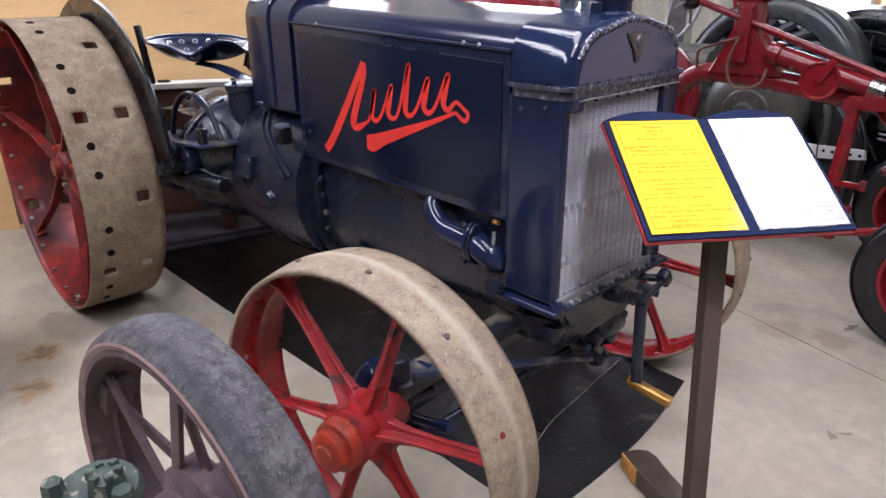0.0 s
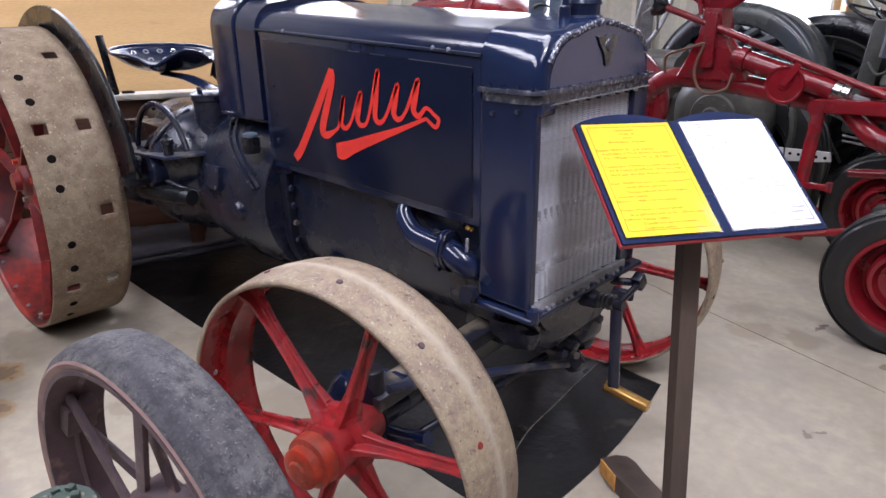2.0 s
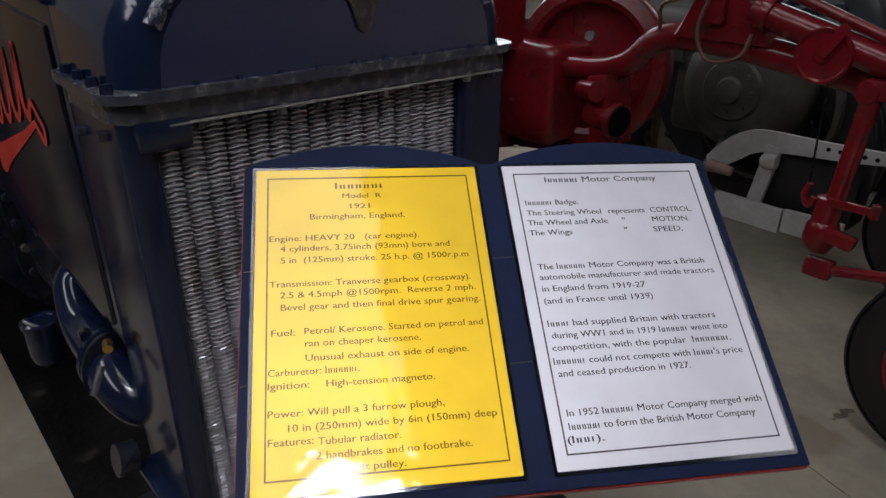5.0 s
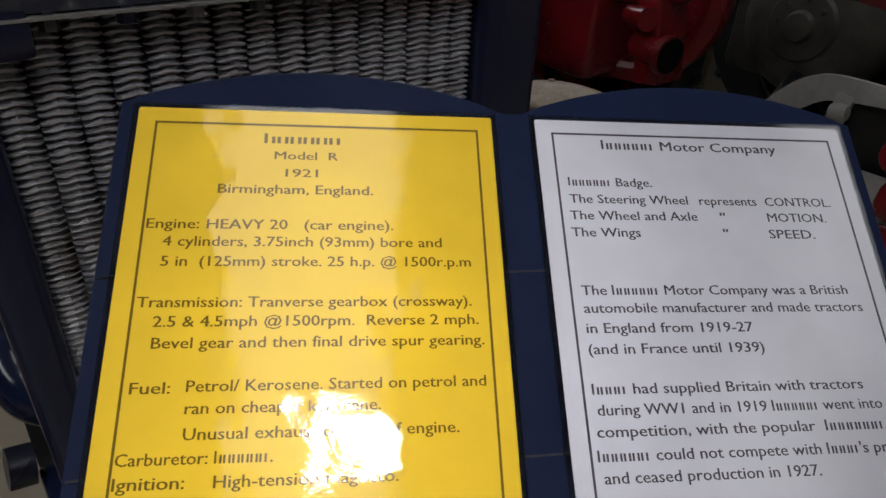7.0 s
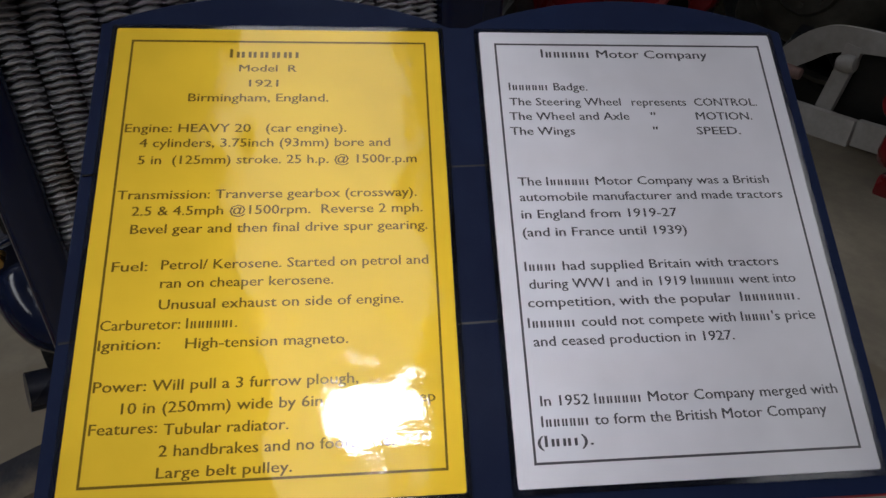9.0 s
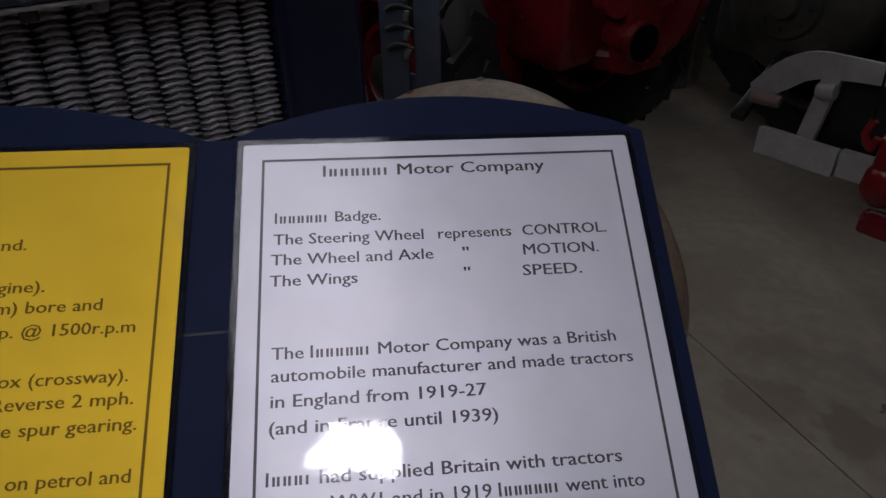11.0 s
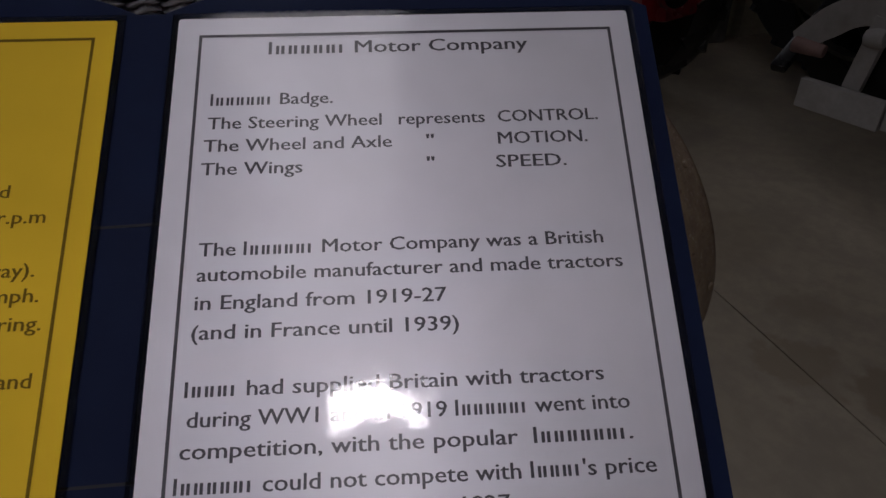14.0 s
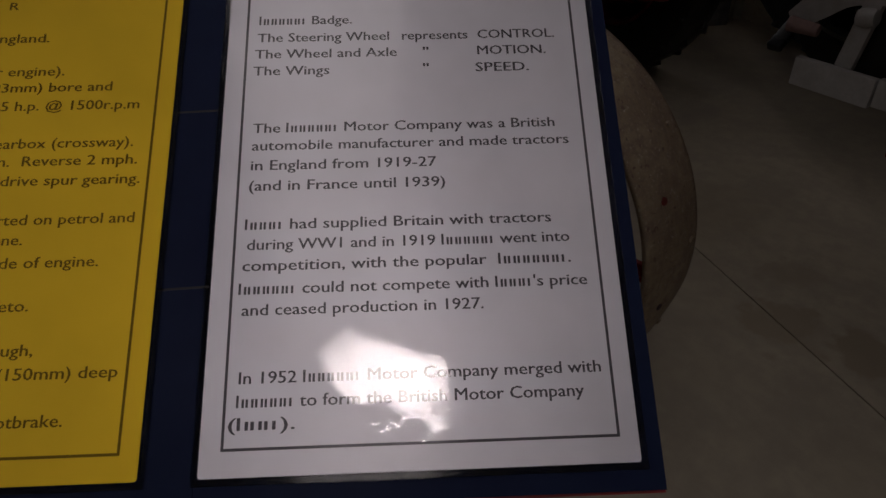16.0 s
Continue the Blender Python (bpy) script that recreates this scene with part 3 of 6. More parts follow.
def rear_wheel(y0, name_label, cx):
    """Wide steel wheel with punched lug holes and flat spokes. cx: its axle along the tractor."""
    R, W = 0.612, 0.288
    m = steel_wheel_frame((cx, y0, R), 0)
    cells, rows = 180, 12
    holes = set()
    for k in range(12):
        c0 = round((28.4 + 30 * k) / 2)
        far, near = (8, 9), (2, 3)
        for i in (c0 - 1, c0):
            holes |= {(i % cells, j) for j in far}
            if k % 2 == 0:
                holes |= {(i % cells, j) for j in near}
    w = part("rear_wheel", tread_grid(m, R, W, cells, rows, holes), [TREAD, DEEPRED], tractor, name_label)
    with_thickness(w, 0.008, -1.0)
    for k in range(12):
        for dd in (9.5, 19.5):
            a = radians(28.4 + 30 * k + dd)
            p = m @ Vector((R * math.cos(a), 0.075, R * math.sin(a)))
            n = m.to_3x3() @ Vector((math.cos(a), 0, math.sin(a)))
            part("lug_hole", new_rod(p - n * 0.006, p + n * 0.0015, 0.0148, None, 14), HOLE, w)
    # inner lips
    for y in (W - 0.006,):
        bm = lathe([(R - 0.012, -0.004), (R - 0.012, 0.006), (R - 0.024, 0.006), (R - 0.024, -0.004)], m @ Vector((0, y, 0)), (0, 1, 0), 96, closed=True)
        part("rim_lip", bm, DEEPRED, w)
    hub = lathe([(0.0, -0.03), (0.035, -0.03), (0.04, -0.005), (0.06, 0.0), (0.075, 0.02), (0.145, 0.03), (0.14, 0.10), (0.095, 0.13), (0.085, 0.26)], m @ Vector((0, W * 0.35, 0)), (0, 1, 0), 32)
    part("hub", hub, MAROON, w)
    for k in range(12):
        a = radians(30 * k + 12)
        yo, yi = (0.05, W * 0.42) if k % 2 else (W - 0.05, W * 0.62)
        p = m @ Vector(((R - 0.02) * math.cos(a), yo, (R - 0.02) * math.sin(a)))
        a2 = a + radians(12 if k % 4 < 2 else -12)
        q = m @ Vector((0.10 * math.cos(a2), yi, 0.10 * math.sin(a2)))
        mid = (p + q) / 2 + Vector((0, 0.02 if k % 2 else -0.02, 0))
        sp = bar(p, mid, 0.042, 0.012, 0.003)
        nx = bar(mid, q, 0.042, 0.012, 0.003)
        join = bpy.data.meshes.new("spoke")
        nx.to_mesh(join)
        nx.free()
        sp.from_mesh(join)
        part("spoke", sp, MAROON, w)
        part("spoke_foot", new_box(p - (p - q).normalized() * 0.012, (0.05, 0.05, 0.02), pose(0, 0, 0, 0, 90 - math.degrees(a), 0), 0.004), MAROON, w)
    for k in range(8):
        a = radians(45 * k + 10)
        part("hub_bolt", bolt(m @ Vector((0.115 * math.cos(a), W * 0.35 + 0.03, 0.115 * math.sin(a))), (0, -1, 0), 0.013, 0.022), HUBORANGE if k % 3 == 0 else RUSTY, w)
    for k in range(24):
        a = radians(15 * k + 4)
        p = m @ Vector(((R - 0.012) * math.cos(a), 0.04, (R - 0.012) * math.sin(a)))
        n = m.to_3x3() @ Vector((-math.cos(a), 0, -math.sin(a)))
        part("rivet", new_rod(p, p + n * 0.006, 0.010, 0.007, 10), STEEL, w)
    return w


rear_wheel(0.597, "rusty tan steel rear wheel with square lug holes and red inside", -3.21)
rear_wheel(2 * TYC - 0.57 - 0.315, "rusty tan steel rear wheel with red inside", -2.93)


def front_wheel(centre, psi, W, side, first):
    """Cast-spoke steel wheel; its near face is at local y = 0. side: +1 if the hub cap points to -y."""
    R = 0.406
    m = steel_wheel_frame(centre, psi)
    rot = m.to_3x3()
    bm = tread_grid(m, R, W, 120, 12, set(), 0.011)
    w = part("front_wheel", bm, [TREAD_FRONT, RED], tractor, "steel front wheel with worn tan rim and six red spokes")
    with_thickness(w, 0.011, -1.0)
    ymid = W * 0.5
    rib = lathe([(R - 0.011, -0.012), (R - 0.011, 0.012), (R - 0.03, 0.008), (R - 0.03, -0.008)], m @ Vector((0, ymid, 0)), rot @ Vector((0, 1, 0)), 96, closed=True)
    part("rim_rib", rib, RED, w)
    for k in range(12):
        for off, add in ((0.053, 0.0), (0.13, 15.0)):
            a = radians(22.2 + 30 * k + add)
            p = m @ Vector(((R - 0.003) * math.cos(a), off, (R - 0.003) * math.sin(a)))
            n = rot @ Vector((math.cos(a), 0, math.sin(a)))
            part("rivet", new_rod(p, p + n * 0.003, 0.0075, 0.006, 12), (DEEPRED, PURPLE, PURPLE)[k % 3] if off < 0.1 else TREAD_FRONT, w)
            n2 = -n
            q = m @ Vector(((R - 0.012) * math.cos(a), off, (R - 0.012) * math.sin(a)))
            part("rivet", new_rod(q, q + n2 * 0.004, 0.008, 0.006, 10), WHITEPAINT, w)
    hub_y = ymid
    s = -side
    prof = [(0.0, -0.135), (0.028, -0.135), (0.034, -0.128), (0.034, -0.108), (0.044, -0.105), (0.050, -0.075), (0.066, -0.065), (0.062, -0.02), (0.085, -0.008), (0.085, 0.012), (0.05, 0.03), (0.05, 0.09)]
    prof = [(r, h * side) for r, h in prof]
    part("hub", lathe(prof, m @ Vector((0, hub_y, 0)), rot @ Vector((0, 1, 0)), 32), RED, w)
    cap = [(r, h * side) for r, h in ((0.0, -0.141), (0.020, -0.141), (0.024, -0.136), (0.040, -0.135), (0.046, -0.130), (0.046, -0.109), (0.058, -0.106), (0.060, -0.100), (0.060, -0.076), (0.056, -0.072))]
    part("hub_cap", lathe(cap, m @ Vector((0, hub_y, 0)), rot @ Vector((0, 1, 0)), 32), HUBORANGE, w, "worn orange-red hub cap")
    for k in range(6):
        a = radians(first + 60 * k)
        d = rot @ Vector((math.cos(a), 0, math.sin(a)))
        t = rot @ Vector((-math.sin(a), 0, math.cos(a)))
        ax = rot @ Vector((0, 1, 0))
        c = m @ Vector((0, hub_y, 0))
        sec = []
        for f, wd, th in ((0.05, 0.072, 0.034), (0.085, 0.056, 0.025), (0.13, 0.041, 0.017), (0.21, 0.034, 0.015), (0.30, 0.033, 0.014), (0.362, 0.042, 0.016), (0.395, 0.072, 0.022)):
            o = c + d * f
            h = wd * 0.5
            # T-shaped casting: a web across and a rib along the axle
            sec.append([o - t * h - ax * th * 0.4, o - t * th * 0.35 - ax * th * 0.4, o - t * th * 0.3 - ax * wd * 0.62 * side, o + t * th * 0.3 - ax * wd * 0.62 * side, o + t * th * 0.35 - ax * th * 0.4, o + t * h - ax * th * 0.4,
                        o + t * h + ax * th * 0.4, o + t * th * 0.35 + ax * th * 0.4, o + t * th * 0.3 + ax * wd * 0.5 * side, o - t * th * 0.3 + ax * wd * 0.5 * side, o - t * th * 0.35 + ax * th * 0.4, o - t * h + ax * th * 0.4])
        b = loft(sec)
        bmesh.ops.bevel(b, geom=b.edges[:], offset=0.002, segments=1, affect="EDGES")
        part("spoke", b, RED, w)
    return w


front_wheel((-1.048, 0.615, 0.406), 0.167, 0.165, 1, 70)
front_wheel((-1.200, 1.955, 0.406), 0.19, 0.165, -1, 56)


def tractor_front_axle():
    part("axle_beam", bar((-1.07, 0.78, 0.455), (-1.17, 1.95, 0.455), 0.075, 0.035, 0.006), RUSTY, tractor, "worn navy axle beam")
    part("axle_bracket", new_box((-1.12, TYC, 0.47), (0.16, 0.22, 0.12), None, 0.02), NAVY_CAST, tractor)
    for y, x in ((0.80, -1.08), (1.93, -1.19)):
        part("steering_knuckle", new_rod((x, y, 0.31), (x, y, 0.53), 0.036, 0.03, 18, 0.006), NAVY_CAST, tractor)
        part("knuckle_arm", bar((x + 0.0, y, 0.33), (x + 0.13, y + 0.06, 0.31), 0.05, 0.025, 0.006), NAVY_CAST, tractor)
        part("stub_axle", new_rod((x, y - 0.1, 0.395), (x, y + 0.1, 0.395), 0.026, None, 18), NAVY_CAST, tractor)
    part("knuckle_arm", tube([(-1.25, 0.83, 0.365), (-1.20, 0.86, 0.40), (-1.13, 0.885, 0.445), (-1.06, 0.89, 0.455)], 0.026, 14, 6, None, 0.8), NAVY_LUMPY, tractor)
    part("knuckle_arm", tube([(-1.25, 0.83, 0.375), (-1.215, 0.86, 0.315), (-1.16, 0.88, 0.293), (-1.08, 0.885, 0.305), (-0.99, 0.89, 0.335)], 0.022, 14, 6, None, 0.8), NAVY_LUMPY, tractor)
    part("knuckle_boss", lathe([(0.0, -0.06), (0.04, -0.055), (0.05, -0.02), (0.046, 0.04), (0.03, 0.06), (0.0, 0.062)], (-1.235, 0.84, 0.37), (0.2, 0.3, 1), 18), NAVY_LUMPY, tractor)
    part("axle_web", bar((-1.07, 0.80, 0.405), (-1.17, 1.93, 0.405), 0.022, 0.07, 0.004), NAVY_CAST, tractor)
    part("drag_link", tube([(-1.02, 0.80, 0.50), (-0.99, 0.97, 0.465), (-0.95, 1.25, 0.39), (-0.93, 1.42, 0.335)], 0.011), NAVY_WORN, tractor)
    part("radius_rod", new_rod((-1.06, 0.90, 0.295), (-0.97, 1.332, 0.382), 0.011, None, 12), NAVY_CAST, tractor)
    for k, (y, z) in enumerate(((1.42, 0.345), (1.46, 0.40), (1.39, 0.42))):
        part("steering_joint", lathe([(0, -0.03), (0.03, -0.024), (0.04, 0), (0.03, 0.024), (0, 0.03)], (-0.94, y, z), (0.5, 0.3, 0.6), 16), NAVY_CAST, tractor)
    part("pivot_casting", lathe([(0.0, -0.07), (0.055, -0.06), (0.075, -0.01), (0.06, 0.05), (0.035, 0.07), (0.0, 0.075)], (-0.955, 1.44, 0.455), (0.6, 0.2, 0.5), 18), NAVY_GLOSS, tractor)
    for y, z in ((1.36, 0.40), (1.47, 0.47), (1.30, 0.43)):
        part("casting_bolt", bolt((-0.90, y, z), (1, -0.3, 0.3), 0.012, 0.016), NAVY_WORN, tractor)


tractor_front_axle()


def radiator():
    X0, X1 = -1.02, -0.872
    # top tank: a loaf with a flat front, rounded front corners and a bead round its edge
    r = 0.032
    secs = [arch(-1.024, TY0 + 0.001, TY1 - 0.001, 1.125, 1.277, 0.072)]
    for k in range(7):
        a = radians(15 * k)
        inset = r * (1 - math.cos(a))
        secs.append(arch(X1 - r + r * math.sin(a), TY0 + 0.006 + inset, TY1 - 0.006 - inset, 1.125, 1.270 - 0.35 * inset, 0.105 - 0.25 * inset))
    part("radiator_top_tank", loft(secs), NAVY_LUMPY, tractor, "rounded navy top tank")
    face = arch(X1 + 0.0008, TY0 + 0.042, TY1 - 0.042, 1.128, 1.252, 0.098)
    part("tank_front", extrude(face, (1, 0, 0), 0.0015), TANK_FACE, tractor)
    edge = [Vector(p) for p in arch(X1 - 0.003, TY0 + 0.034, TY1 - 0.034, 1.15, 1.2585, 0.098)][3:-3]
    part("weld_bead", tube(edge, 0.0085, 10, 0), WELD, tractor)
    # flange with bolts
    for z, h, o in ((1.121, 0.010, 0.011), (1.101, 0.018, 0.003)):
        out, rr = [], 0.030
        for cx, cy, a0 in ((X1 + o - rr, TY1 + o - rr, 0), (X0 - o + 0.01, TY1 + o - 0.01, 90), (X0 - o + 0.01, TY0 - o + 0.01, 180), (X1 + o - rr, TY0 - o + rr, 270)):
            q = rr if a0 in (0, 270) else 0.01
            for s in range(7):
                a = radians(a0 + 15 * s)
                out.append((cx + q * math.cos(a), cy + q * math.sin(a), z))
        part("tank_flange", extrude(out, (0, 0, 1), h, 0.003), FLANGE, tractor)
    part("gasket", new_box((X1 - 0.010, TYC + 0.012, 1.0985), (0.034, TY1 - TY0 - 0.06, 0.002), None, 0), GASKET, tractor, "pale gasket edge")
    for k in range(11):
        y = TY0 + 0.03 + 0.043 * k
        part("flange_bolt", new_rod((X1 + 0.002, y, 1.131), (X1 + 0.002, y, 1.134), 0.0045, 0.004, 6), NAVY, tractor)
        part("flange_nut", new_rod((X1 - 0.002, y, 1.090), (X1 - 0.002, y, 1.102), 0.0058, 0.0058, 6), STEEL if k % 3 == 0 else NAVY_WORN, tractor)
    for k in range(4):
        x = X0 + 0.02 + 0.04 * k
        part("flange_bolt", new_rod((x, TY0 - 0.001, 1.131), (x, TY0 - 0.001, 1.139), 0.006, 0.005, 6), NAVY, tractor)
    # side columns
    part("side_column", new_box((-0.955, TY0 + 0.018, 0.865), (0.155, 0.034, 0.49), None, 0.012, 3), NAVY, tractor)
    part("side_column", new_box((-0.915, 1.562, 0.865), (0.080, 0.078, 0.49), None, 0.010, 3), NAVY, tractor)
    for z in (1.075, 1.085):
        part("column_bolt", bolt((-0.99 if z < 1.08 else -0.92, TY0 + 0.001, z), (0, -1, 0), 0.0055, 0.007), NAVY_WORN, tractor)
    # corner block under the tank, against the core
    part("corner_block", new_box((-0.905, 1.150, 1.09), (0.08, 0.052, 0.03), None, 0.008), NAVY, tractor)
    # finned tubes, two staggered rows
    core = part("radiator_core", new_box((-0.965, 1.335, 0.865), (0.05, 0.37, 0.49), None, 0), BLACK, tractor, "tubular radiator core")
    y0, pitch, z0, z1 = 1.157, 0.0236, 0.632, 1.10
    fins = 90
    bm = bmesh.new()
    seg = 10
    prof = []
    for k in range(fins):
        z = z0 + (z1 - z0) * k / fins
        dz = (z1 - z0) / fins
        prof += [(0.0062, z), (0.0118, z + dz * 0.35), (0.0118, z + dz * 0.6)]
    prof.append((0.0062, z1))
    wob = random.Random(4)
    base = None
    for row in (0, 1):
        for k in range(16 if row == 0 else 15):
            y = y0 + pitch * (k + (0.5 if row else 0))
            x = -0.893 - 0.021 * row
            if base is None:
                fin_bm = bmesh.new()
                rings = []
                for i, (r, z) in enumerate(prof):
                    ring = []
                    for s in range(seg):
                        a = 2 * math.pi * s / seg
                        sag = 0.0016 * math.cos(a * 2) + wob.uniform(-0.0007, 0.0007)
                        ring.append(fin_bm.verts.new((r * math.cos(a) * 0.92, r * math.sin(a), z + sag)))
                    rings.append(ring)
                for a_, b_ in zip(rings, rings[1:]):
                    for s in range(seg):
                        fin_bm.faces.new((a_[s], a_[(s + 1) % seg], b_[(s + 1) % seg], b_[s]))
                base = bpy.data.meshes.new("finned_tube")
                fin_bm.to_mesh(base)
                fin_bm.free()
                base.materials.append(FIN)
            t = new("finned_tube", base)
            t.parent = core
            t.matrix_local = ROOT[core].inverted() @ Matrix.Translation((x, y, wob.uniform(-0.002, 0.002)))
    # bottom strip, base casting
    part("bottom_strip", new_box((-0.876, 1.335, 0.618), (0.016, 0.415, 0.034), None, 0.003), STEEL, tractor, "dull grey strip with studs")
    for k in range(16):
        part("strip_bolt", bolt((-0.868, 1.15 + 0.0245 * k, 0.616), (1, 0, 0), 0.0065, 0.010), STEEL if k % 3 else NAVY_WORN, tractor)
    part("base_flange", new_box((-0.95, TYC, 0.606), (0.19, TY1 - TY0 + 0.03, 0.016), None, 0.007, 3), NAVY, tractor)
    part("corner_lug", new_rod((-0.868, 1.120, 0.600), (-0.868, 1.120, 0.632), 0.018, 0.016, 20, 0.004), NAVY, tractor)
    sump = loft([[(-1.03, 1.15, 0.60), (-1.03, 1.19, 0.50), (-1.03, 1.52, 0.50), (-1.03, 1.57, 0.60)], [(-0.875, 1.135, 0.60), (-0.885, 1.20, 0.525), (-0.885, 1.50, 0.525), (-0.875, 1.575, 0.60)]])
    bmesh.ops.bevel(sump, geom=sump.edges[:], offset=0.012, segments=2, affect="EDGES")
    part("bottom_tank", sump, NAVY_GLOSS, tractor)
    for y, z in ((1.20, 0.505), (1.47, 0.515)):
        part("drain_plug", lathe([(0, -0.03), (0.014, -0.03), (0.02, -0.015), (0.03, 0.02), (0, 0.03)], (-0.93, y, z), (0, 0, 1), 12), NAVY_CAST, tractor)
    # filler neck and cap
    part("filler_neck", lathe([(0.050, 0), (0.042, 0.010), (0.037, 0.012), (0.037, 0.034)], (-0.935, TYC + 0.012, 1.262), (0, 0, 1), 28), NAVY, tractor)
    part("radiator_cap", lathe([(0.039, 0), (0.041, 0.004), (0.039, 0.011), (0.026, 0.017), (0.0, 0.018)], (-0.935, TYC + 0.012, 1.295), (0, 0, 1), 28), NAVY, tractor)
    for y, h in ((TYC - 0.042, 0.046), (TYC + 0.078, 0.046)):
        part("cap_stud", lathe([(0.017, 0), (0.015, 0.030), (0.009, 0.034), (0.008, h), (0.005, h + 0.008), (0.003, h + 0.014), (0, h + 0.015)], (-0.95, y, 1.262), (0, 0, 1), 14), NAVY, tractor)
    # worn winged badge
    w = 0.058
    o = [(-w, 0.034), (-0.02, 0.03), (0.0, 0.036), (0.02, 0.03), (w, 0.034), (0.040, 0.004), (0.018, -0.018), (0.010, -0.052), (0.0, -0.060), (-0.010, -0.052), (-0.018, -0.018), (-0.040, 0.004)]
    badge = part("badge", extrude([(X1 + 0.004, 1.372 + 0.80 * a, 1.205 + 0.74 * b) for a, b in o], (1, 0, 0), 0.003, 0.0012), material("worn_badge_metal", (0.13, 0.112, 0.085), (0.06, 0.058, 0.06), rough=0.5, metal=0.35, scale=60, bump=0.6, fine=200, mix=(0.45, 0.55)), tractor, "worn bare-metal winged badge")
    part("badge_boss", lathe([(0, 0.006), (0.012, 0.005), (0.016, 0.0), (0.016, -0.002)], (X1 + 0.007, 1.372, 1.210), (1, 0, 0), 20), NAVY_WORN, badge)


radiator()


def bonnet():
    def sec(x, rise):
        return arch(x, TY0 + 0.002, TY1 - 0.002, 1.182 + rise, 1.274 + rise, 0.070, 0.026)

    xs = [-1.022, -1.25, -1.5, -1.75, -1.93]
    part("bonnet_top", loft([sec(x, 0.036 * (-1.022 - x) / 0.908) for x in xs]), NAVY, tractor, "glossy navy bonnet top")
    part("hinge_bead", tube([(-1.022, TY0 - 0.001, 1.196), (-1.93, TY0 - 0.001, 1.230)], 0.005, 8, 0), NAVY, tractor)
    for x in (-1.17, -1.12, -1.78):
        part("bonnet_rivet", lathe([(0.006, 0), (0.004, 0.004), (0, 0.005)], (x, TY0 - 0.002, 1.201 + 0.037 * (-1.022 - x)), (0, -1, 0), 10), STEEL, tractor)
    # side panels with a pressed border
    for y, n in ((TY0, -1), (TY1, 1)):
        o = [(-1.915, y + 0.010 * -n, 0.812), (-1.026, y + 0.010 * -n, 0.800), (-1.026, y + 0.010 * -n, 1.190), (-1.915, y + 0.010 * -n, 1.224)]
        part("side_panel_frame", extrude(o, (0, n, 0), 0.009, 0.002), NAVY, tractor)
        i = [(-1.893, y + 0.001 * -n, 0.834), (-1.048, y + 0.001 * -n, 0.821), (-1.048, y + 0.001 * -n, 1.168), (-1.893, y + 0.001 * -n, 1.202)]
        part("side_panel", extrude(i, (0, n, 0), 0.004, 0.0015), PANEL, tractor, "flat navy side panel")
        line = [Vector(p) + Vector((0, n * 0.0015, 0)) for p in i]
        part("panel_groove", tube(line + [line[0]], 0.0022, 6, 0), BLACK, tractor)
    # louvre-like dents near the rear edge of the panel
    for z in (0.90, 0.98, 1.07):
        part("panel_stud", lathe([(0.008, 0), (0.006, 0.004), (0, 0.005)], (-1.86, TY0 - 0.001, z), (0, -1, 0), 10), NAVY_CAST, tractor)


bonnet()


def stroke(points, layer, bm=None):
    """A brush stroke on the flank: (x, z, width) points."""
    bm = bm or bmesh.new()
    path = smooth_path([(x, w, z) for x, z, w in points], 10)
    y = TY0 - 0.0042 - 0.0004 * layer
    rows = []
    for i, q in enumerate(path):
        d = path[min(i + 1, len(path) - 1)] - path[max(i - 1, 0)]
        d = Vector((d.x, 0, d.z)).normalized()
        n = Vector((-d.z, 0, d.x)) * max(q.y, 0.002) / 2
        o = Vector((q.x, y, q.z))
        rows.append([bm.verts.new(o + n), bm.verts.new(o - n), bm.verts.new(o - n + Vector((0, 0.0003, 0))), bm.verts.new(o + n + Vector((0, 0.0003, 0)))])
    for a, b in zip(rows, rows[1:]):
        for k in range(4):
            bm.faces.new((a[k], a[(k + 1) % 4], b[(k + 1) % 4], b[k]))
    bm.faces.new(rows[0]), bm.faces.new(rows[-1][::-1])
    return bm


def flank_mark():
    """The red brush-stroke emblem on the flank, as plain strokes."""
    for i, s in enumerate(EMBLEM):
        part("emblem_stroke", stroke(s, i), LETTER, tractor, "red brush stroke of the flank emblem")


EMBLEM = [
    [(-1.771, 0.857, 0.028), (-1.729, 0.899, 0.029), (-1.643, 1.015, 0.027), (-1.561, 1.134, 0.02)],
    [(-1.558, 1.136, 0.017), (-1.562, 1.095, 0.023), (-1.617, 0.972, 0.029), (-1.603, 0.95, 0.023), (-1.564, 0.964, 0.012)],
    [(-1.194, 1.041, 0.009), (-1.279, 1.007, 0.014), (-1.381, 0.97, 0.025), (-1.479, 0.934, 0.037), (-1.532, 0.914, 0.05), (-1.559, 0.913, 0.04)],
]
wave = [(-1.564, 0.964, 0.010), (-1.540, 0.985, 0.010)]
for k in range(5):
    x = -1.525 + 0.073 * k
    low = 0.980 + 0.22 * (x + 1.525)
    high = low + (0.130 if k == 2 else 0.085)
    wave += [(x + 0.012, high, 0.014), (x + 0.002, (low + high) / 2, 0.020), (x - 0.004, low + 0.012, 0.018), (x + 0.014, low, 0.014), (x + 0.040, low + 0.022, 0.010)]
EMBLEM.append(wave + [(-1.166, 1.053, 0.010), (-1.151, 1.042, 0.011), (-1.163, 1.024, 0.011), (-1.194, 1.041, 0.009)])
flank_mark()


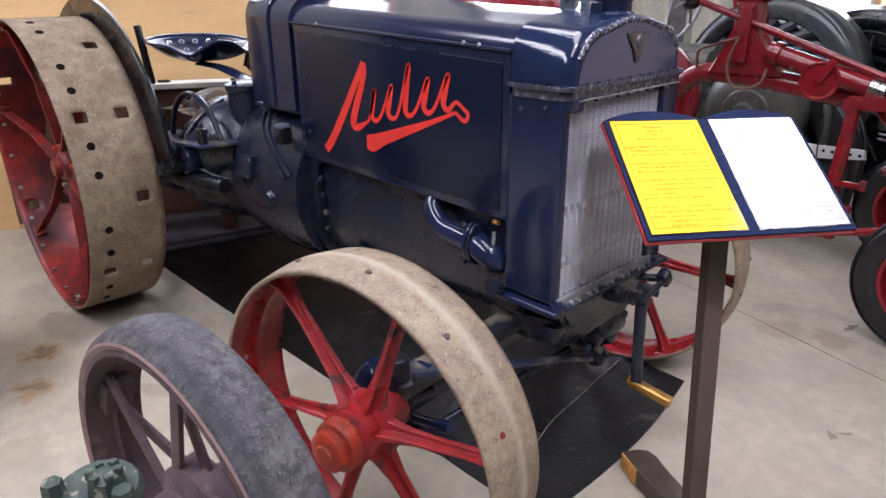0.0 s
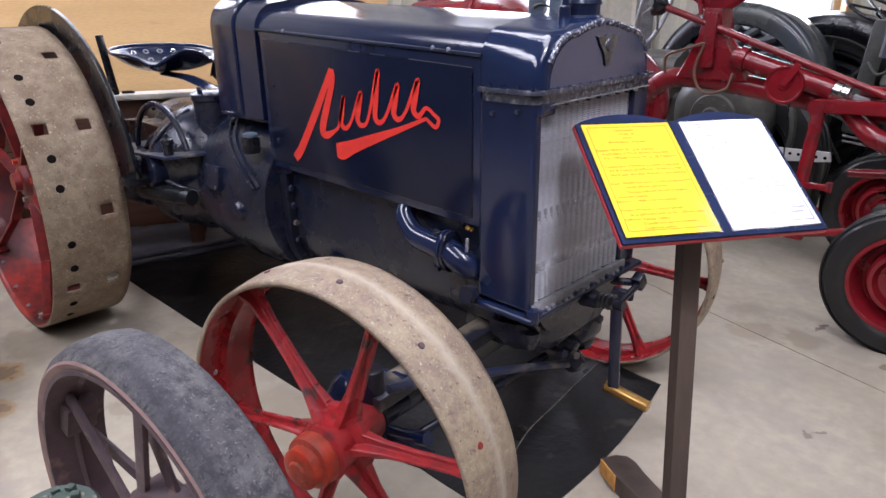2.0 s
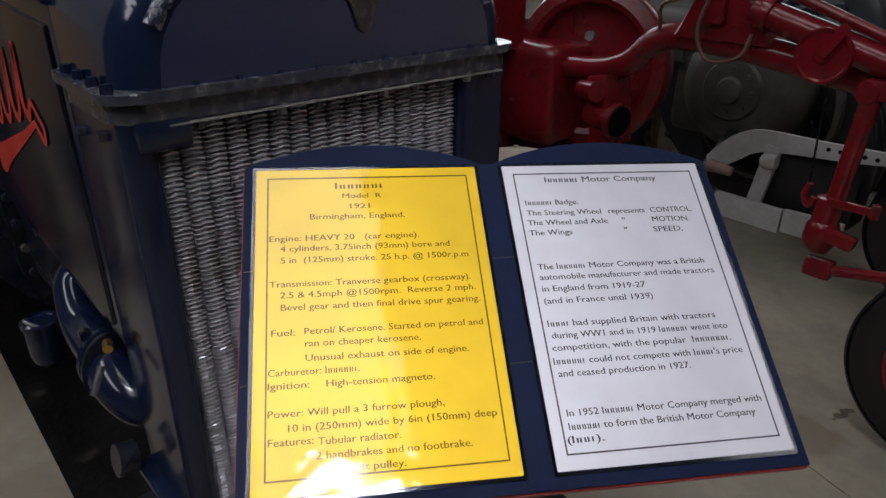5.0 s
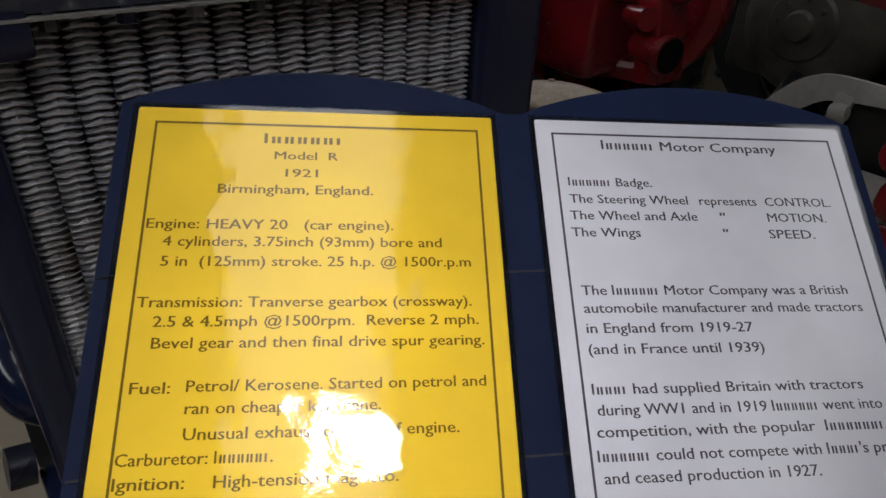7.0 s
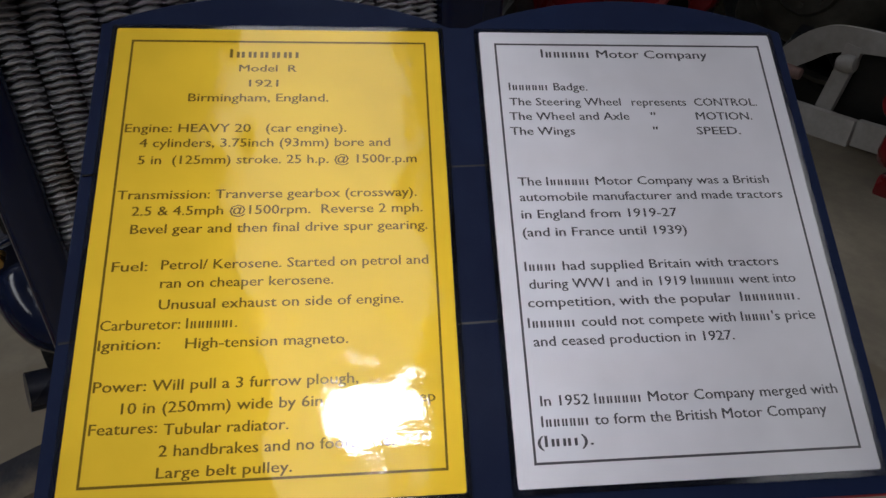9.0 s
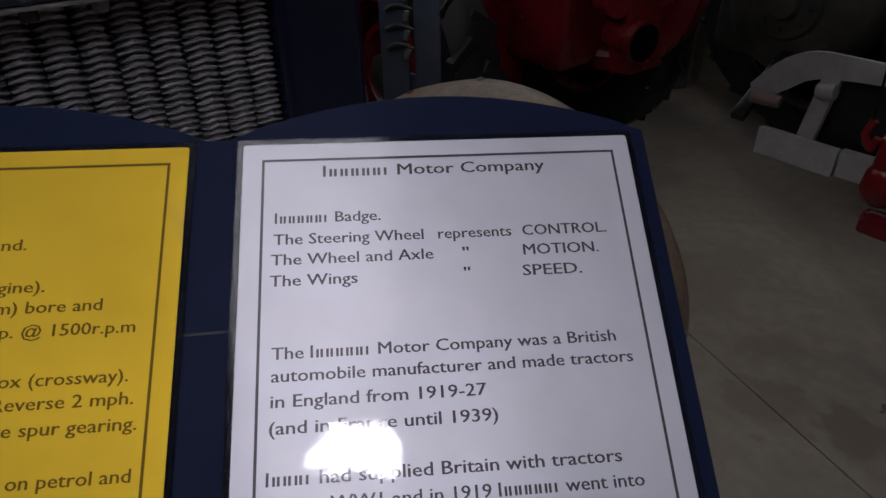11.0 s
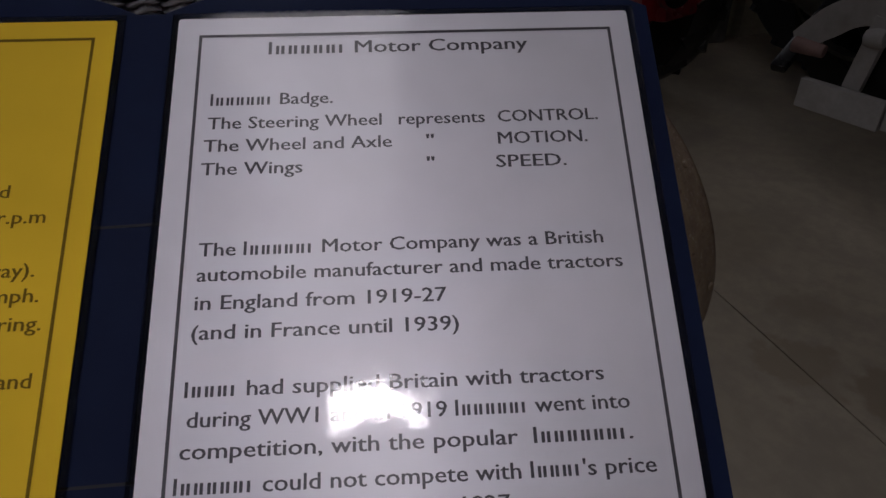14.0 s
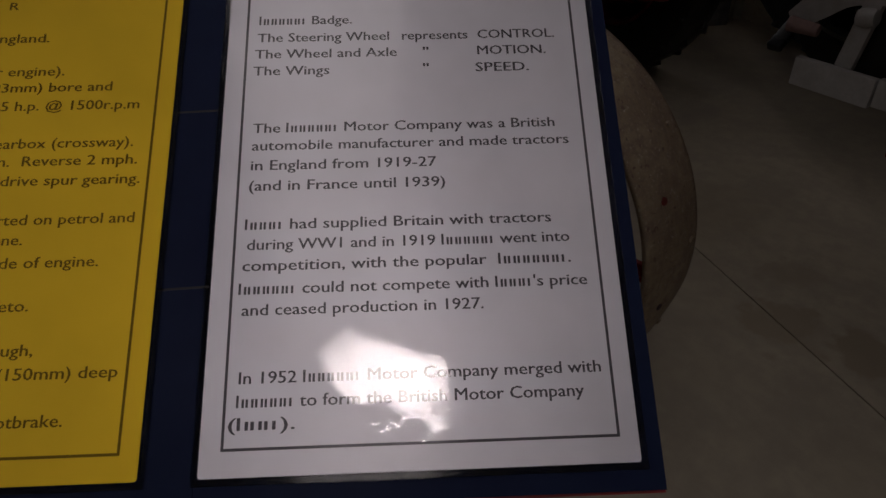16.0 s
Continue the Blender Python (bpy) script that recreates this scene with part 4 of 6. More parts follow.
def cowl_and_tank():
    part("cowl", loft([arch(-1.932, TY0 - 0.004, TY1 + 0.004, 0.955, 1.322, 0.085, 0.016), arch(-2.05, TY0 - 0.004, TY1 + 0.004, 0.958, 1.330, 0.085, 0.016)]), NAVY, tractor)
    part("fuel_tank", loft([arch(-2.056, TY0 - 0.003, TY1 + 0.003, 0.960, 1.330, 0.085, 0.016), arch(-2.20, TY0 - 0.003, TY1 + 0.003, 0.966, 1.336, 0.085, 0.016), arch(-2.232, TY0 + 0.012, TY1 - 0.012, 0.976, 1.322, 0.08, 0.016)]), NAVY, tractor, "navy fuel tank with rounded edges")
    part("cowl_bead", tube([Vector(p) for p in arch(-2.053, TY0 - 0.006, TY1 + 0.006, 0.958, 1.333, 0.086, 0.016)], 0.005, 8, 0), NAVY, tractor)
    part("tank_shelf", new_box((-2.08, TYC, 0.948), (0.30, TY1 - TY0 - 0.02, 0.014), None, 0.004), NAVY, tractor)
    for x, y in ((-2.13, 1.23), (-2.11, 1.45)):
        part("fuel_cap", lathe([(0.036, 0), (0.036, 0.022), (0.044, 0.024), (0.044, 0.036), (0.040, 0.041), (0.0, 0.042)], (x, y, 1.325), (0, 0, 1), 24), NAVY_WORN, tractor)
    # steering wheel with wooden rim
    c, ax = Vector((-2.50, TYC, 1.435)), Vector((-0.30, 0, 1)).normalized()
    u = ax.cross(Vector((0, 1, 0))).normalized()
    v = ax.cross(u)
    ring = [c + 0.215 * (math.cos(a) * u + math.sin(a) * v) for a in (2 * math.pi * k / 40 for k in range(41))]
    wheel = part("steering_wheel", tube(ring, 0.015, 12, 0), WOODRIM, tractor, "steering wheel with a wooden rim")
    for k in range(4):
        a = radians(90 * k + 40)
        part("spoke", tube([c + 0.205 * (math.cos(a) * u + math.sin(a) * v), c + 0.11 * (math.cos(a) * u + math.sin(a) * v) - ax * 0.012, c - ax * 0.03], 0.011), BLACK, wheel)
    part("wheel_hub", lathe([(0.0, 0.012), (0.03, 0.008), (0.034, -0.01), (0.03, -0.05)], c - ax * 0.03, ax, 20), BLACK, wheel)
    part("steering_column", new_rod(c - ax * 0.06, (-2.18, TYC, 1.30), 0.018, None, 14), BLACK, tractor)


cowl_and_tank()


def engine_and_gearbox():
    # crankcase: rounded trough
    def trough(x, y0, y1, zt, zb, r):
        pts = [(x, y0, zt)]
        for k in range(9):
            a = math.pi + (math.pi / 2) * k / 8
            pts.append((x, y0 + r + r * math.cos(a), zb + r + r * math.sin(a)))
        for k in range(9):
            a = 1.5 * math.pi + (math.pi / 2) * k / 8
            pts.append((x, y1 - r + r * math.cos(a), zb + r + r * math.sin(a)))
        return pts + [(x, y1, zt)]

    part("crankcase", loft([trough(-1.03, 1.16, 1.55, 0.80, 0.47, 0.14), trough(-1.5, 1.155, 1.555, 0.81, 0.44, 0.17), trough(-1.86, 1.15, 1.56, 0.82, 0.42, 0.18)]), NAVY_GLOSS, tractor)
    part("front_pan", loft([trough(-1.03, 1.16, 1.55, 0.54, 0.47, 0.06), trough(-0.985, 1.165, 1.545, 0.54, 0.435, 0.09), trough(-0.92, 1.19, 1.52, 0.54, 0.445, 0.09), trough(-0.885, 1.22, 1.49, 0.54, 0.49, 0.045)]), NAVY_GLOSS, tractor, "rounded navy casting under the radiator")
    part("engine_block", new_box((-1.47, TYC, 0.96), (0.84, 0.36, 0.36), None, 0.02), NAVY_CAST, tractor)
    part("bell_flange", loft([trough(-1.86, 1.125, 1.585, 0.90, 0.39, 0.2), trough(-1.90, 1.125, 1.585, 0.90, 0.39, 0.2)]), NAVY_CAST, tractor)
    for k in range(6):
        part("flange_bolt", bolt((-1.86, 1.128 + 0.004 * k, 0.86 - 0.06 * k), (1, 0, 0), 0.011, 0.012), NAVY_WORN, tractor)
    def round_section(x, r, z, flat=1.0):
        return [(x, TYC + r * flat * math.sin(2 * math.pi * k / 28), z - r * math.cos(2 * math.pi * k / 28)) for k in range(28)]

    part("bell_housing", loft([round_section(x, r, z) for x, r, z in ((-1.90, 0.298, 0.675), (-2.02, 0.308, 0.674), (-2.18, 0.310, 0.672), (-2.33, 0.295, 0.668), (-2.45, 0.260, 0.66), (-2.55, 0.215, 0.65))]), NAVY_GLOSS, tractor, "rounded navy bell housing")
    part("gearbox_case", loft([trough(-2.36, 1.17, 1.54, 0.80, 0.44, 0.18), trough(-2.72, 1.14, 1.57, 0.82, 0.36, 0.2), trough(-2.95, 1.12, 1.59, 0.84, 0.33, 0.22), trough(-3.30, 1.14, 1.57, 0.80, 0.36, 0.22)]), NAVY_GLOSS, tractor)
    for dx in (0.0, 0.028):
        line = []
        for x, z in ((-2.26, 0.935), (-2.215, 0.90), (-2.17, 0.862), (-2.11, 0.825), (-2.05, 0.795), (-2.0, 0.765), (-1.95, 0.735)):
            line.append((x + dx, TYC - math.sqrt(0.310 ** 2 - (z + dx * 0.4 - 0.673) ** 2), z + dx * 0.4))
        part("casting_rib", tube(line, 0.006, 8, 3), NAVY_GLOSS, tractor)
    cup = part("oil_filler", lathe([(0.0, 0.0), (0.030, 0.0), (0.035, 0.02), (0.035, 0.085), (0.039, 0.088), (0.039, 0.098), (0.033, 0.101), (0.031, 0.096), (0.0, 0.094)], (-1.735, 1.118, 0.405), (0, 0, 1), 24), NAVY, tractor, "navy oil filler cup with a flat lid")
    part("filler_clip", tube([(-1.765, 1.10, 0.498), (-1.735, 1.09, 0.508), (-1.705, 1.11, 0.500)], 0.004, 8), STEEL, cup)
    part("inspection_boss", lathe([(0.0, 0.018), (0.026, 0.015), (0.036, 0.0), (0.04, -0.03)], (-2.05, 1.052, 0.645), (0, -1, -0.1), 20), NAVY_GLOSS, tractor)
    part("inspection_cover", new_box((-2.20, 1.052, 0.735), (0.10, 0.03, 0.085), pose(0, 0, 0, -12, 0, 0), 0.006), NAVY_CAST, tractor)
    for x, z in ((-2.235, 0.765), (-2.165, 0.765), (-2.235, 0.705), (-2.165, 0.705)):
        part("cover_bolt", bolt((x, 1.050 + (0.765 - z) * -0.2, z), (0, -1, 0.2), 0.008, 0.008), NAVY_WORN, tractor)
    for k in range(5):
        ang = radians(205 + 22 * k)
        part("housing_bolt", bolt((-1.905, TYC + 0.27 * math.cos(ang), 0.675 - 0.27 * math.sin(ang) * 0.9), (-1, 0, 0), 0.010, 0.014), NAVY_WORN, tractor)
    part("magneto", new_box((-1.97, 1.075, 0.875), (0.048, 0.048, 0.056), None, 0.012), BLACK, tractor)
    part("magneto_cap", lathe([(0.024, 0), (0.024, 0.009), (0.016, 0.012), (0, 0.013)], (-1.97, 1.075, 0.903), (0, 0, 1), 16), BLUEGREY, tractor)
    # steering box, belt-pulley guard and step
    part("steering_box", lathe([(0.075, 0), (0.075, 0.18), (0.082, 0.185), (0.082, 0.205), (0.06, 0.215), (0.0, 0.216)], (-2.42, 1.20, 0.785), (0, 0, 1), 28), NAVY_GLOSS, tractor)
    for k in range(4):
        a = radians(90 * k + 20)
        part("box_bolt", bolt((-2.42 + 0.066 * math.cos(a), 1.20 + 0.066 * math.sin(a), 0.995), (0, 0, 1), 0.010, 0.014), NAVY_CAST, tractor)
    c = Vector((-2.52, 1.02, 0.74))
    arc = [c + Vector((0.22 * math.cos(a), 0, 0.22 * math.sin(a))) for a in (radians(20 + 9 * k) for k in range(18))]
    part("pulley_guard", tube(arc, 0.011, 8, 0), NAVY_CAST, tractor)
    part("belt_pulley", lathe([(0.0, -0.115), (0.045, -0.11), (0.055, -0.095), (0.075, -0.085), (0.13, -0.035), (0.175, 0.02), (0.195, 0.075), (0.20, 0.12), (0.0, 0.13)], c + Vector((-0.02, 0.06, 0)), (0, 1, 0), 40), NAVY_GLOSS, tractor, "coned navy pulley casting")
    for k in range(6):
        a = radians(60 * k + 20)
        d = Vector((math.cos(a), 0, math.sin(a)))
        o = c + Vector((-0.02, 0.06, 0))
        part("casting_rib", tube([o + d * 0.08 + Vector((0, -0.088, 0)), o + d * 0.135 + Vector((0, -0.036, 0)), o + d * 0.19 + Vector((0, 0.06, 0))], 0.007, 8, 4), NAVY_GLOSS, tractor)
    part("foot_plate", extrude([(-2.83, 0.92, 0.765), (-2.36, 0.96, 0.785), (-2.30, 1.12, 0.79), (-2.83, 1.12, 0.765)], (0, 0, 1), 0.010, 0.003), NAVY_WORN, tractor, "step plate with worn bright edge")
    part("oil_cup", lathe([(0.018, 0), (0.018, 0.035), (0.024, 0.04), (0.02, 0.055), (0.008, 0.06), (0.006, 0.075), (0, 0.077)], (-2.40, 0.99, 0.795), (0, 0, 1), 14), BLACK, tractor)
    part("step_tube", new_rod((-2.585, 0.955, 0.64), (-2.33, 1.02, 0.64), 0.034, 0.030, 20, 0.004), BLACK, tractor)
    part("cross_shaft", new_rod((-2.52, 0.95, 0.72), (-2.52, 1.18, 0.72), 0.06, None, 24, 0.008), NAVY_CAST, tractor)
    part("rear_axle_housing", lathe([(0.10, -0.46), (0.10, -0.36), (0.13, -0.30), (0.2, -0.18), (0.2, 0.18), (0.13, 0.30), (0.10, 0.36), (0.10, 0.46)], (-3.156, TYC, 0.611), (0, 1, 0), 32), NAVY_GLOSS, tractor)
    part("gearbox_cover", loft([arch(-2.58, 1.20, 1.52, 0.76, 0.885, 0.06), arch(-3.05, 1.20, 1.52, 0.78, 0.90, 0.06)]), NAVY_CAST, tractor)
    for x in (-2.66, -2.82, -2.98):
        part("cover_bolt", bolt((x, 1.21, 0.872), (0, -0.6, 1), 0.011, 0.014), NAVY_CAST, tractor)
    # fenders between wheel and body
    for y, s, cx in ((0.897, 1, -3.17), (2 * TYC - 0.92, -1, -2.93)):
        bm = bmesh.new()
        inner, outer, skirt = [], [], []
        for k in range(37):
            a = radians(8 + 145 * k / 36)
            d = Vector((math.cos(a), 0, math.sin(a)))
            o = Vector((cx, y, 0.611))
            inner.append(bm.verts.new(o + d * 0.46))
            outer.append(bm.verts.new(o + d * 0.69))
            skirt.append(bm.verts.new(o + d * 0.69 + Vector((0, 0.014 * s, 0))))
        for k in range(36):
            bm.faces.new((inner[k], inner[k + 1], outer[k + 1], outer[k]))
            bm.faces.new((outer[k], outer[k + 1], skirt[k + 1], skirt[k]))
        f = part("fender", bm, BLACK, tractor, "dark steel fender plate")
        with_thickness(f, 0.005, 0, 0)
        for a in (28, 62, 100):
            p = Vector((cx + 0.60 * math.cos(radians(a)), y - 0.003 * s, 0.611 + 0.60 * math.sin(radians(a))))
            part("fender_bolt", bolt(p, (0, -s, 0), 0.012, 0.008), BLACK, tractor)
        part("fender_bracket", new_box((cx + 0.640, y + 0.01 * s, 0.695), (0.07, 0.09, 0.035), None, 0.008), BLACK, tractor)
    # exhaust elbow on the flank
    part("exhaust_elbow", tube([(-1.300, 1.150, 0.802), (-1.298, 1.122, 0.770), (-1.250, 1.113, 0.730), (-1.176, 1.113, 0.718), (-1.116, 1.113, 0.712)], 0.0255, 20, 8, None, 1.32), NAVY, tractor, "polished navy exhaust elbow")
    fl = Vector((-1.144, 1.113, 0.714))
    o = []
    for k in range(28):
        a = 2 * math.pi * k / 28
        r = 0.042 + 0.014 * abs(math.cos(a)) ** 4
        o.append(fl + Vector((0, r * math.sin(a) * 0.95, r * math.cos(a))))
    part("exhaust_flange", extrude(o, (1, 0, 0), 0.012, 0.003), NAVY, tractor)
    part("exhaust_flange", extrude([q + Vector((0.016, 0, 0)) for q in o], (1, 0, 0), 0.010, 0.003), NAVY_CAST, tractor)
    part("water_outlet", tube([(-1.131, 1.113, 0.712), (-1.108, 1.112, 0.708), (-1.086, 1.117, 0.696), (-1.070, 1.130, 0.682), (-1.062, 1.165, 0.672)], 0.035, 20, 8), NAVY, tractor)
    for z in (0.655, 0.75):
        part("flange_nut", bolt((-1.144, 1.095, z + 0.012), (-1, 0, 0), 0.009, 0.015), NAVY_CAST, tractor)
    part("drain_tap", new_rod((-1.040, 1.085, 0.775), (-1.025, 1.066, 0.748), 0.005, None, 10), NAVY_WORN, tractor)
    part("tap_handle", new_rod((-1.055, 1.10, 0.795), (-1.035, 1.095, 0.797), 0.006, None, 8), BRASS, tractor)
    part("hose_clip", lathe([(0.022, -0.012), (0.022, 0.012)], (-1.035, 1.085, 0.632), (0, -1, 0.2), 14), NAVY_CAST, tractor)


engine_and_gearbox()


def seat_and_levers():
    c = Vector((-3.13, TYC, 1.035))
    bm = bmesh.new()
    n, m = 14, 40

    def pan(f, a):
        """Pan surface: raised back and sides, two thigh dips and a hump in front."""
        r = 0.245 * f * (1 + 0.08 * math.cos(2 * a))
        rise = 0.085 * f ** 2.4
        front = max(math.cos(a), 0.0)
        rise += 0.020 * f ** 3 * max(-math.cos(a), 0.0)
        rise -= 0.055 * f ** 2 * front * math.exp(-((abs(math.sin(a)) - 0.55) / 0.22) ** 2)
        rise += 0.012 * f ** 2 * front * math.exp(-(math.sin(a) / 0.25) ** 2)
        return c + Vector((r * 0.85 * math.cos(a), r * math.sin(a), rise - 0.02))

    rings = [[bm.verts.new(pan(max(i / n, 0.01), 2 * math.pi * k / m)) for k in range(m)] for i in range(n + 1)]
    for a, b in zip(rings, rings[1:]):
        for k in range(m):
            bm.faces.new((a[k], a[(k + 1) % m], b[(k + 1) % m], b[k]))
    seat = part("pan_seat", bm, NAVY, tractor, "glossy dark blue pressed-steel pan seat")
    with_thickness(seat, 0.005, 0, 0)
    part("seat_rim", tube([pan(1.0, 2 * math.pi * k / 48) for k in range(49)], 0.006, 8, 0), NAVY, seat)
    # Bright steel rings stand in for light on the pressed holes' edges.
    for f, count in ((0.86, 22), (0.66, 16)):
        for k in range(count):
            a = 2 * math.pi * k / count
            p, du, dv = pan(f, a), pan(f + 0.05, a) - pan(f - 0.05, a), pan(f, a + 0.1) - pan(f, a - 0.1)
            up = du.cross(dv).normalized()
            part("seat_hole", lathe([(0.0075, 0.004), (0.012, 0.0065), (0.0145, 0.003), (0.013, 0.0005)], p, up, 12, closed=True), STEEL if k % 3 else CHROME, seat)
    part("seat_bolt", bolt(c + Vector((0, 0, -0.012)), (0, 0, -1), 0.02, 0.03), BLACK, tractor)
    b = tube([c + Vector((0, 0, -0.02)), c + Vector((0.22, 0, -0.03)), c + Vector((0.45, 0, -0.085)), (-2.45, TYC, 0.93)], 0.018, 10, 8)
    bmesh.ops.scale(b, vec=(1, 2.0, 0.6), space=Matrix.Translation((0, -TYC, -0.98)), verts=b.verts[:])
    part("seat_spring", b, NAVY, tractor, "flat steel seat spring")
    for y, x, h in ((1.06, -3.28, 1.13), (1.10, -3.16, 1.18)):
        part("brake_lever", bar((x + 0.03, y + 0.015, 0.93), (x, y, h), 0.028, 0.022, 0.006), BLACK, tractor)


seat_and_levers()


def crank():
    c = part("crank_handle", new_rod((-0.915, TYC + 0.01, 0.572), (-0.835, TYC + 0.01, 0.582), 0.027, 0.023, 20, 0.004), NAVY_CAST, tractor, "starting crank with a brass grip")
    part("spring", lathe([(0.018 + 0.004 * (k % 2), 0.006 * k) for k in range(9)], (-0.838, TYC + 0.01, 0.582), (1, 0, 0.1), 16), BLACK, c)
    part("crank_shaft", new_rod((-0.84, TYC + 0.01, 0.582), (-0.765, TYC + 0.005, 0.588), 0.013, None, 14), NAVY_CAST, c)
    part("crank_arm", bar((-0.785, TYC + 0.005, 0.600), (-0.800, 1.412, 0.305), 0.030, 0.014, 0.004, 0), NAVY, c)
    part("grip", new_rod((-0.825, 1.412, 0.312), (-0.700, 1.424, 0.292), 0.0165, None, 20, 0.003), BRASS, c, "worn brass sleeve grip")
    part("choke_rod", new_rod((-0.785, TYC + 0.01, 0.585), (-0.815, 1.53, 0.580), 0.009, None, 12), NAVY_CAST, tractor)
    part("choke_knob", new_box((-0.818, 1.535, 0.585), (0.03, 0.035, 0.045), pose(0, 0, 0, 30), 0.008), NAVY_CAST, tractor)
    part("choke_link", new_rod((-0.90, 1.50, 0.575), (-0.82, 1.53, 0.583), 0.011, None, 12), NAVY_CAST, tractor)


crank()


# ---- the information stand ----
SIGN = Matrix(((0.52813, -0.67654, 0.51320, -0.70896), (0.84873, 0.43988, -0.29354, 1.40422), (-0.02716, 0.59059, 0.80651, 1.04645), (0, 0, 0, 1)))
BOARD_U, BOARD_LOW = 0.235, -0.310      # half width and lower edge of the board, in its own plane
stand = thing("information_stand", (-0.61, 1.372, 0), "book-shaped blue display board on a brown wooden post", "sign")


def on_sign(u, v, h=0.0):
    return SIGN @ Vector((u, v, h))


def sign_normal(h):
    return SIGN.to_3x3() @ Vector((0, 0, h))


def board_outline(grow=0.0):
    """An open book: straight sides and foot, two arched tops meeting in a notch."""
    pts = [(-BOARD_U - grow, BOARD_LOW - grow), (BOARD_U + grow, BOARD_LOW - grow)]
    for side in (1, -1):
        arc = []
        for k in range(15):
            f = k / 14
            u = BOARD_U + grow - (BOARD_U - 0.005 + grow) * f
            arc.append((side * u, 0.004 + grow + 0.026 * math.sin(math.pi * f) ** 0.8))
        pts += arc if side > 0 else arc[::-1]
    return pts


def stand_parts():
    board = part("board", extrude([on_sign(u, v, -0.0012) for u, v in board_outline()], sign_normal(-1), 0.006), VINYL, stand, "blue vinyl-covered book-shaped board")
    part("board_back", extrude([on_sign(u, v, -0.0076) for u, v in board_outline(0.0015)], sign_normal(-1), 0.009), REDEDGE, stand, "red painted edge and back of the board")
    # folded vinyl strips
    for v in (-0.103, -0.205):
        part("vinyl_fold", extrude([on_sign(u, v + d, -0.0009) for u, d in ((-0.014, 0), (0.0139, 0.001), (0.0139, 0.0022), (-0.014, 0.0012))], sign_normal(1), 0.0006), BLACK, board)
        part("vinyl_fold", extrude([on_sign(-u, v + d - 0.004, -0.0009) for u, d in ((0.2335, 0), (0.2245, 0.001), (0.2245, 0.0022), (0.2335, 0.0012))], sign_normal(1), 0.0006), BLACK, board)
    part("spine", extrude([on_sign(u, v, -0.001) for u, v in ((-0.012, -0.308), (0.012, -0.308), (0.011, 0.004), (-0.011, 0.004))], sign_normal(1), 0.0006), VINYL, board)
    return board


stand_parts()


def post_and_foot():
    top = Vector((-0.618, 1.366, 0.872))
    part("post", loft([[Vector((x + dx, y + dy, z)) for dx, dy in ((-0.026, -0.010), (0.003, -0.029), (0.026, 0.010), (-0.003, 0.029))] for x, y, z in ((-0.530, 1.270, 0.0), (-0.628, 1.370, 0.86))]), POSTWOOD, stand, "dark brown painted wooden post")
    out = [(-0.829, 1.431), (-0.752, 1.388), (-0.60, 1.325), (-0.575, 1.39), (-0.70, 1.452), (-0.745, 1.482), (-0.779, 1.490), (-0.805, 1.472)]
    part("foot", extrude([(x, y, 0.002) for x, y in out], (0, 0, 1), 0.056, 0.004), POSTWOOD, stand, "brown wooden foot")
    part("foot_end", bar((-0.827, 1.4275, 0.032), (-0.757, 1.3885, 0.032), 0.004, 0.050, 0.001), SAWN, stand, "bare sawn end of the foot")
    part("foot", bar((-0.60, 1.370, 0.030), (-0.42, 1.28, 0.030), 0.062, 0.056, 0.006), POSTWOOD, stand)
    part("board_bracket", extrude([on_sign(u, v, -0.020) for u, v in ((-0.05, -0.27), (0.05, -0.27), (0.05, -0.08), (-0.05, -0.08))], sign_normal(-1), 0.02, 0.003), POSTWOOD, stand)


post_and_foot()


def sheet(u0, colour, label):
    """A laminated A4 page with rounded sleeve corners, a hair above the board."""
    def rect(m, r):
        out = []
        for cu, cv, a0 in ((0.210 - r + m, -r + m, 0), (r - m, -r + m, 90), (r - m, -0.297 + r - m, 180), (0.210 - r + m, -0.297 + r - m, 270)):
            for k in range(4):
                a = radians(a0 + 30 * k)
                out.append((u0 + cu + r * math.cos(a), cv + r * math.sin(a)))
        return out

    page = part("page", extrude([on_sign(u, v, 0.0003) for u, v in rect(0, 0.0015)], sign_normal(1), 0.0005), colour, stand, label)
    w, h = 0.0034, 0.00035
    for p, q, r, s in ((-w, w, 0.210 + w, 0.0003), (-w, -0.2973, 0.210 + w, -0.297 - w), (-w, 0.0, -0.0003, -0.297), (0.2103, 0.0, 0.210 + w, -0.297)):
        part("sleeve_margin", extrude([on_sign(u0 + x, y, -0.0005) for x, y in ((p, q), (r, q), (r, s), (p, s))], sign_normal(1), h + 0.0006), SLEEVE, page, "clear plastic sleeve edge")
    return page


def frame_line(page, u0, ink):
    a, b, c, d = u0 + 0.0100, u0 + 0.2010, -0.0092, -0.2850
    w = 0.0014
    for p, q, r, s in ((a, c, b, c - w), (a, d + w, b, d), (a, c - w, a + w, d + w), (b - w, c - w, b, d + w)):
        part("border_line", extrude([on_sign(x, y, 0.00095) for x, y in ((p, q), (r, q), (r, s), (p, s))], sign_normal(1), 0.00004), ink, page)


def type_mesh(text):
    cu = bpy.data.curves.new("type", "FONT")
    cu.body, cu.size, cu.resolution_u, cu.fill_mode = text, 1.0, 2, "FRONT"
    ob = bpy.data.objects.new("type", cu)
    scene.collection.objects.link(ob)
    bpy.context.view_layer.update()
    me = bpy.data.meshes.new_from_object(ob.evaluated_get(bpy.context.evaluated_depsgraph_get()))
    bpy.data.objects.remove(ob)
    bpy.data.curves.remove(cu)
    return me


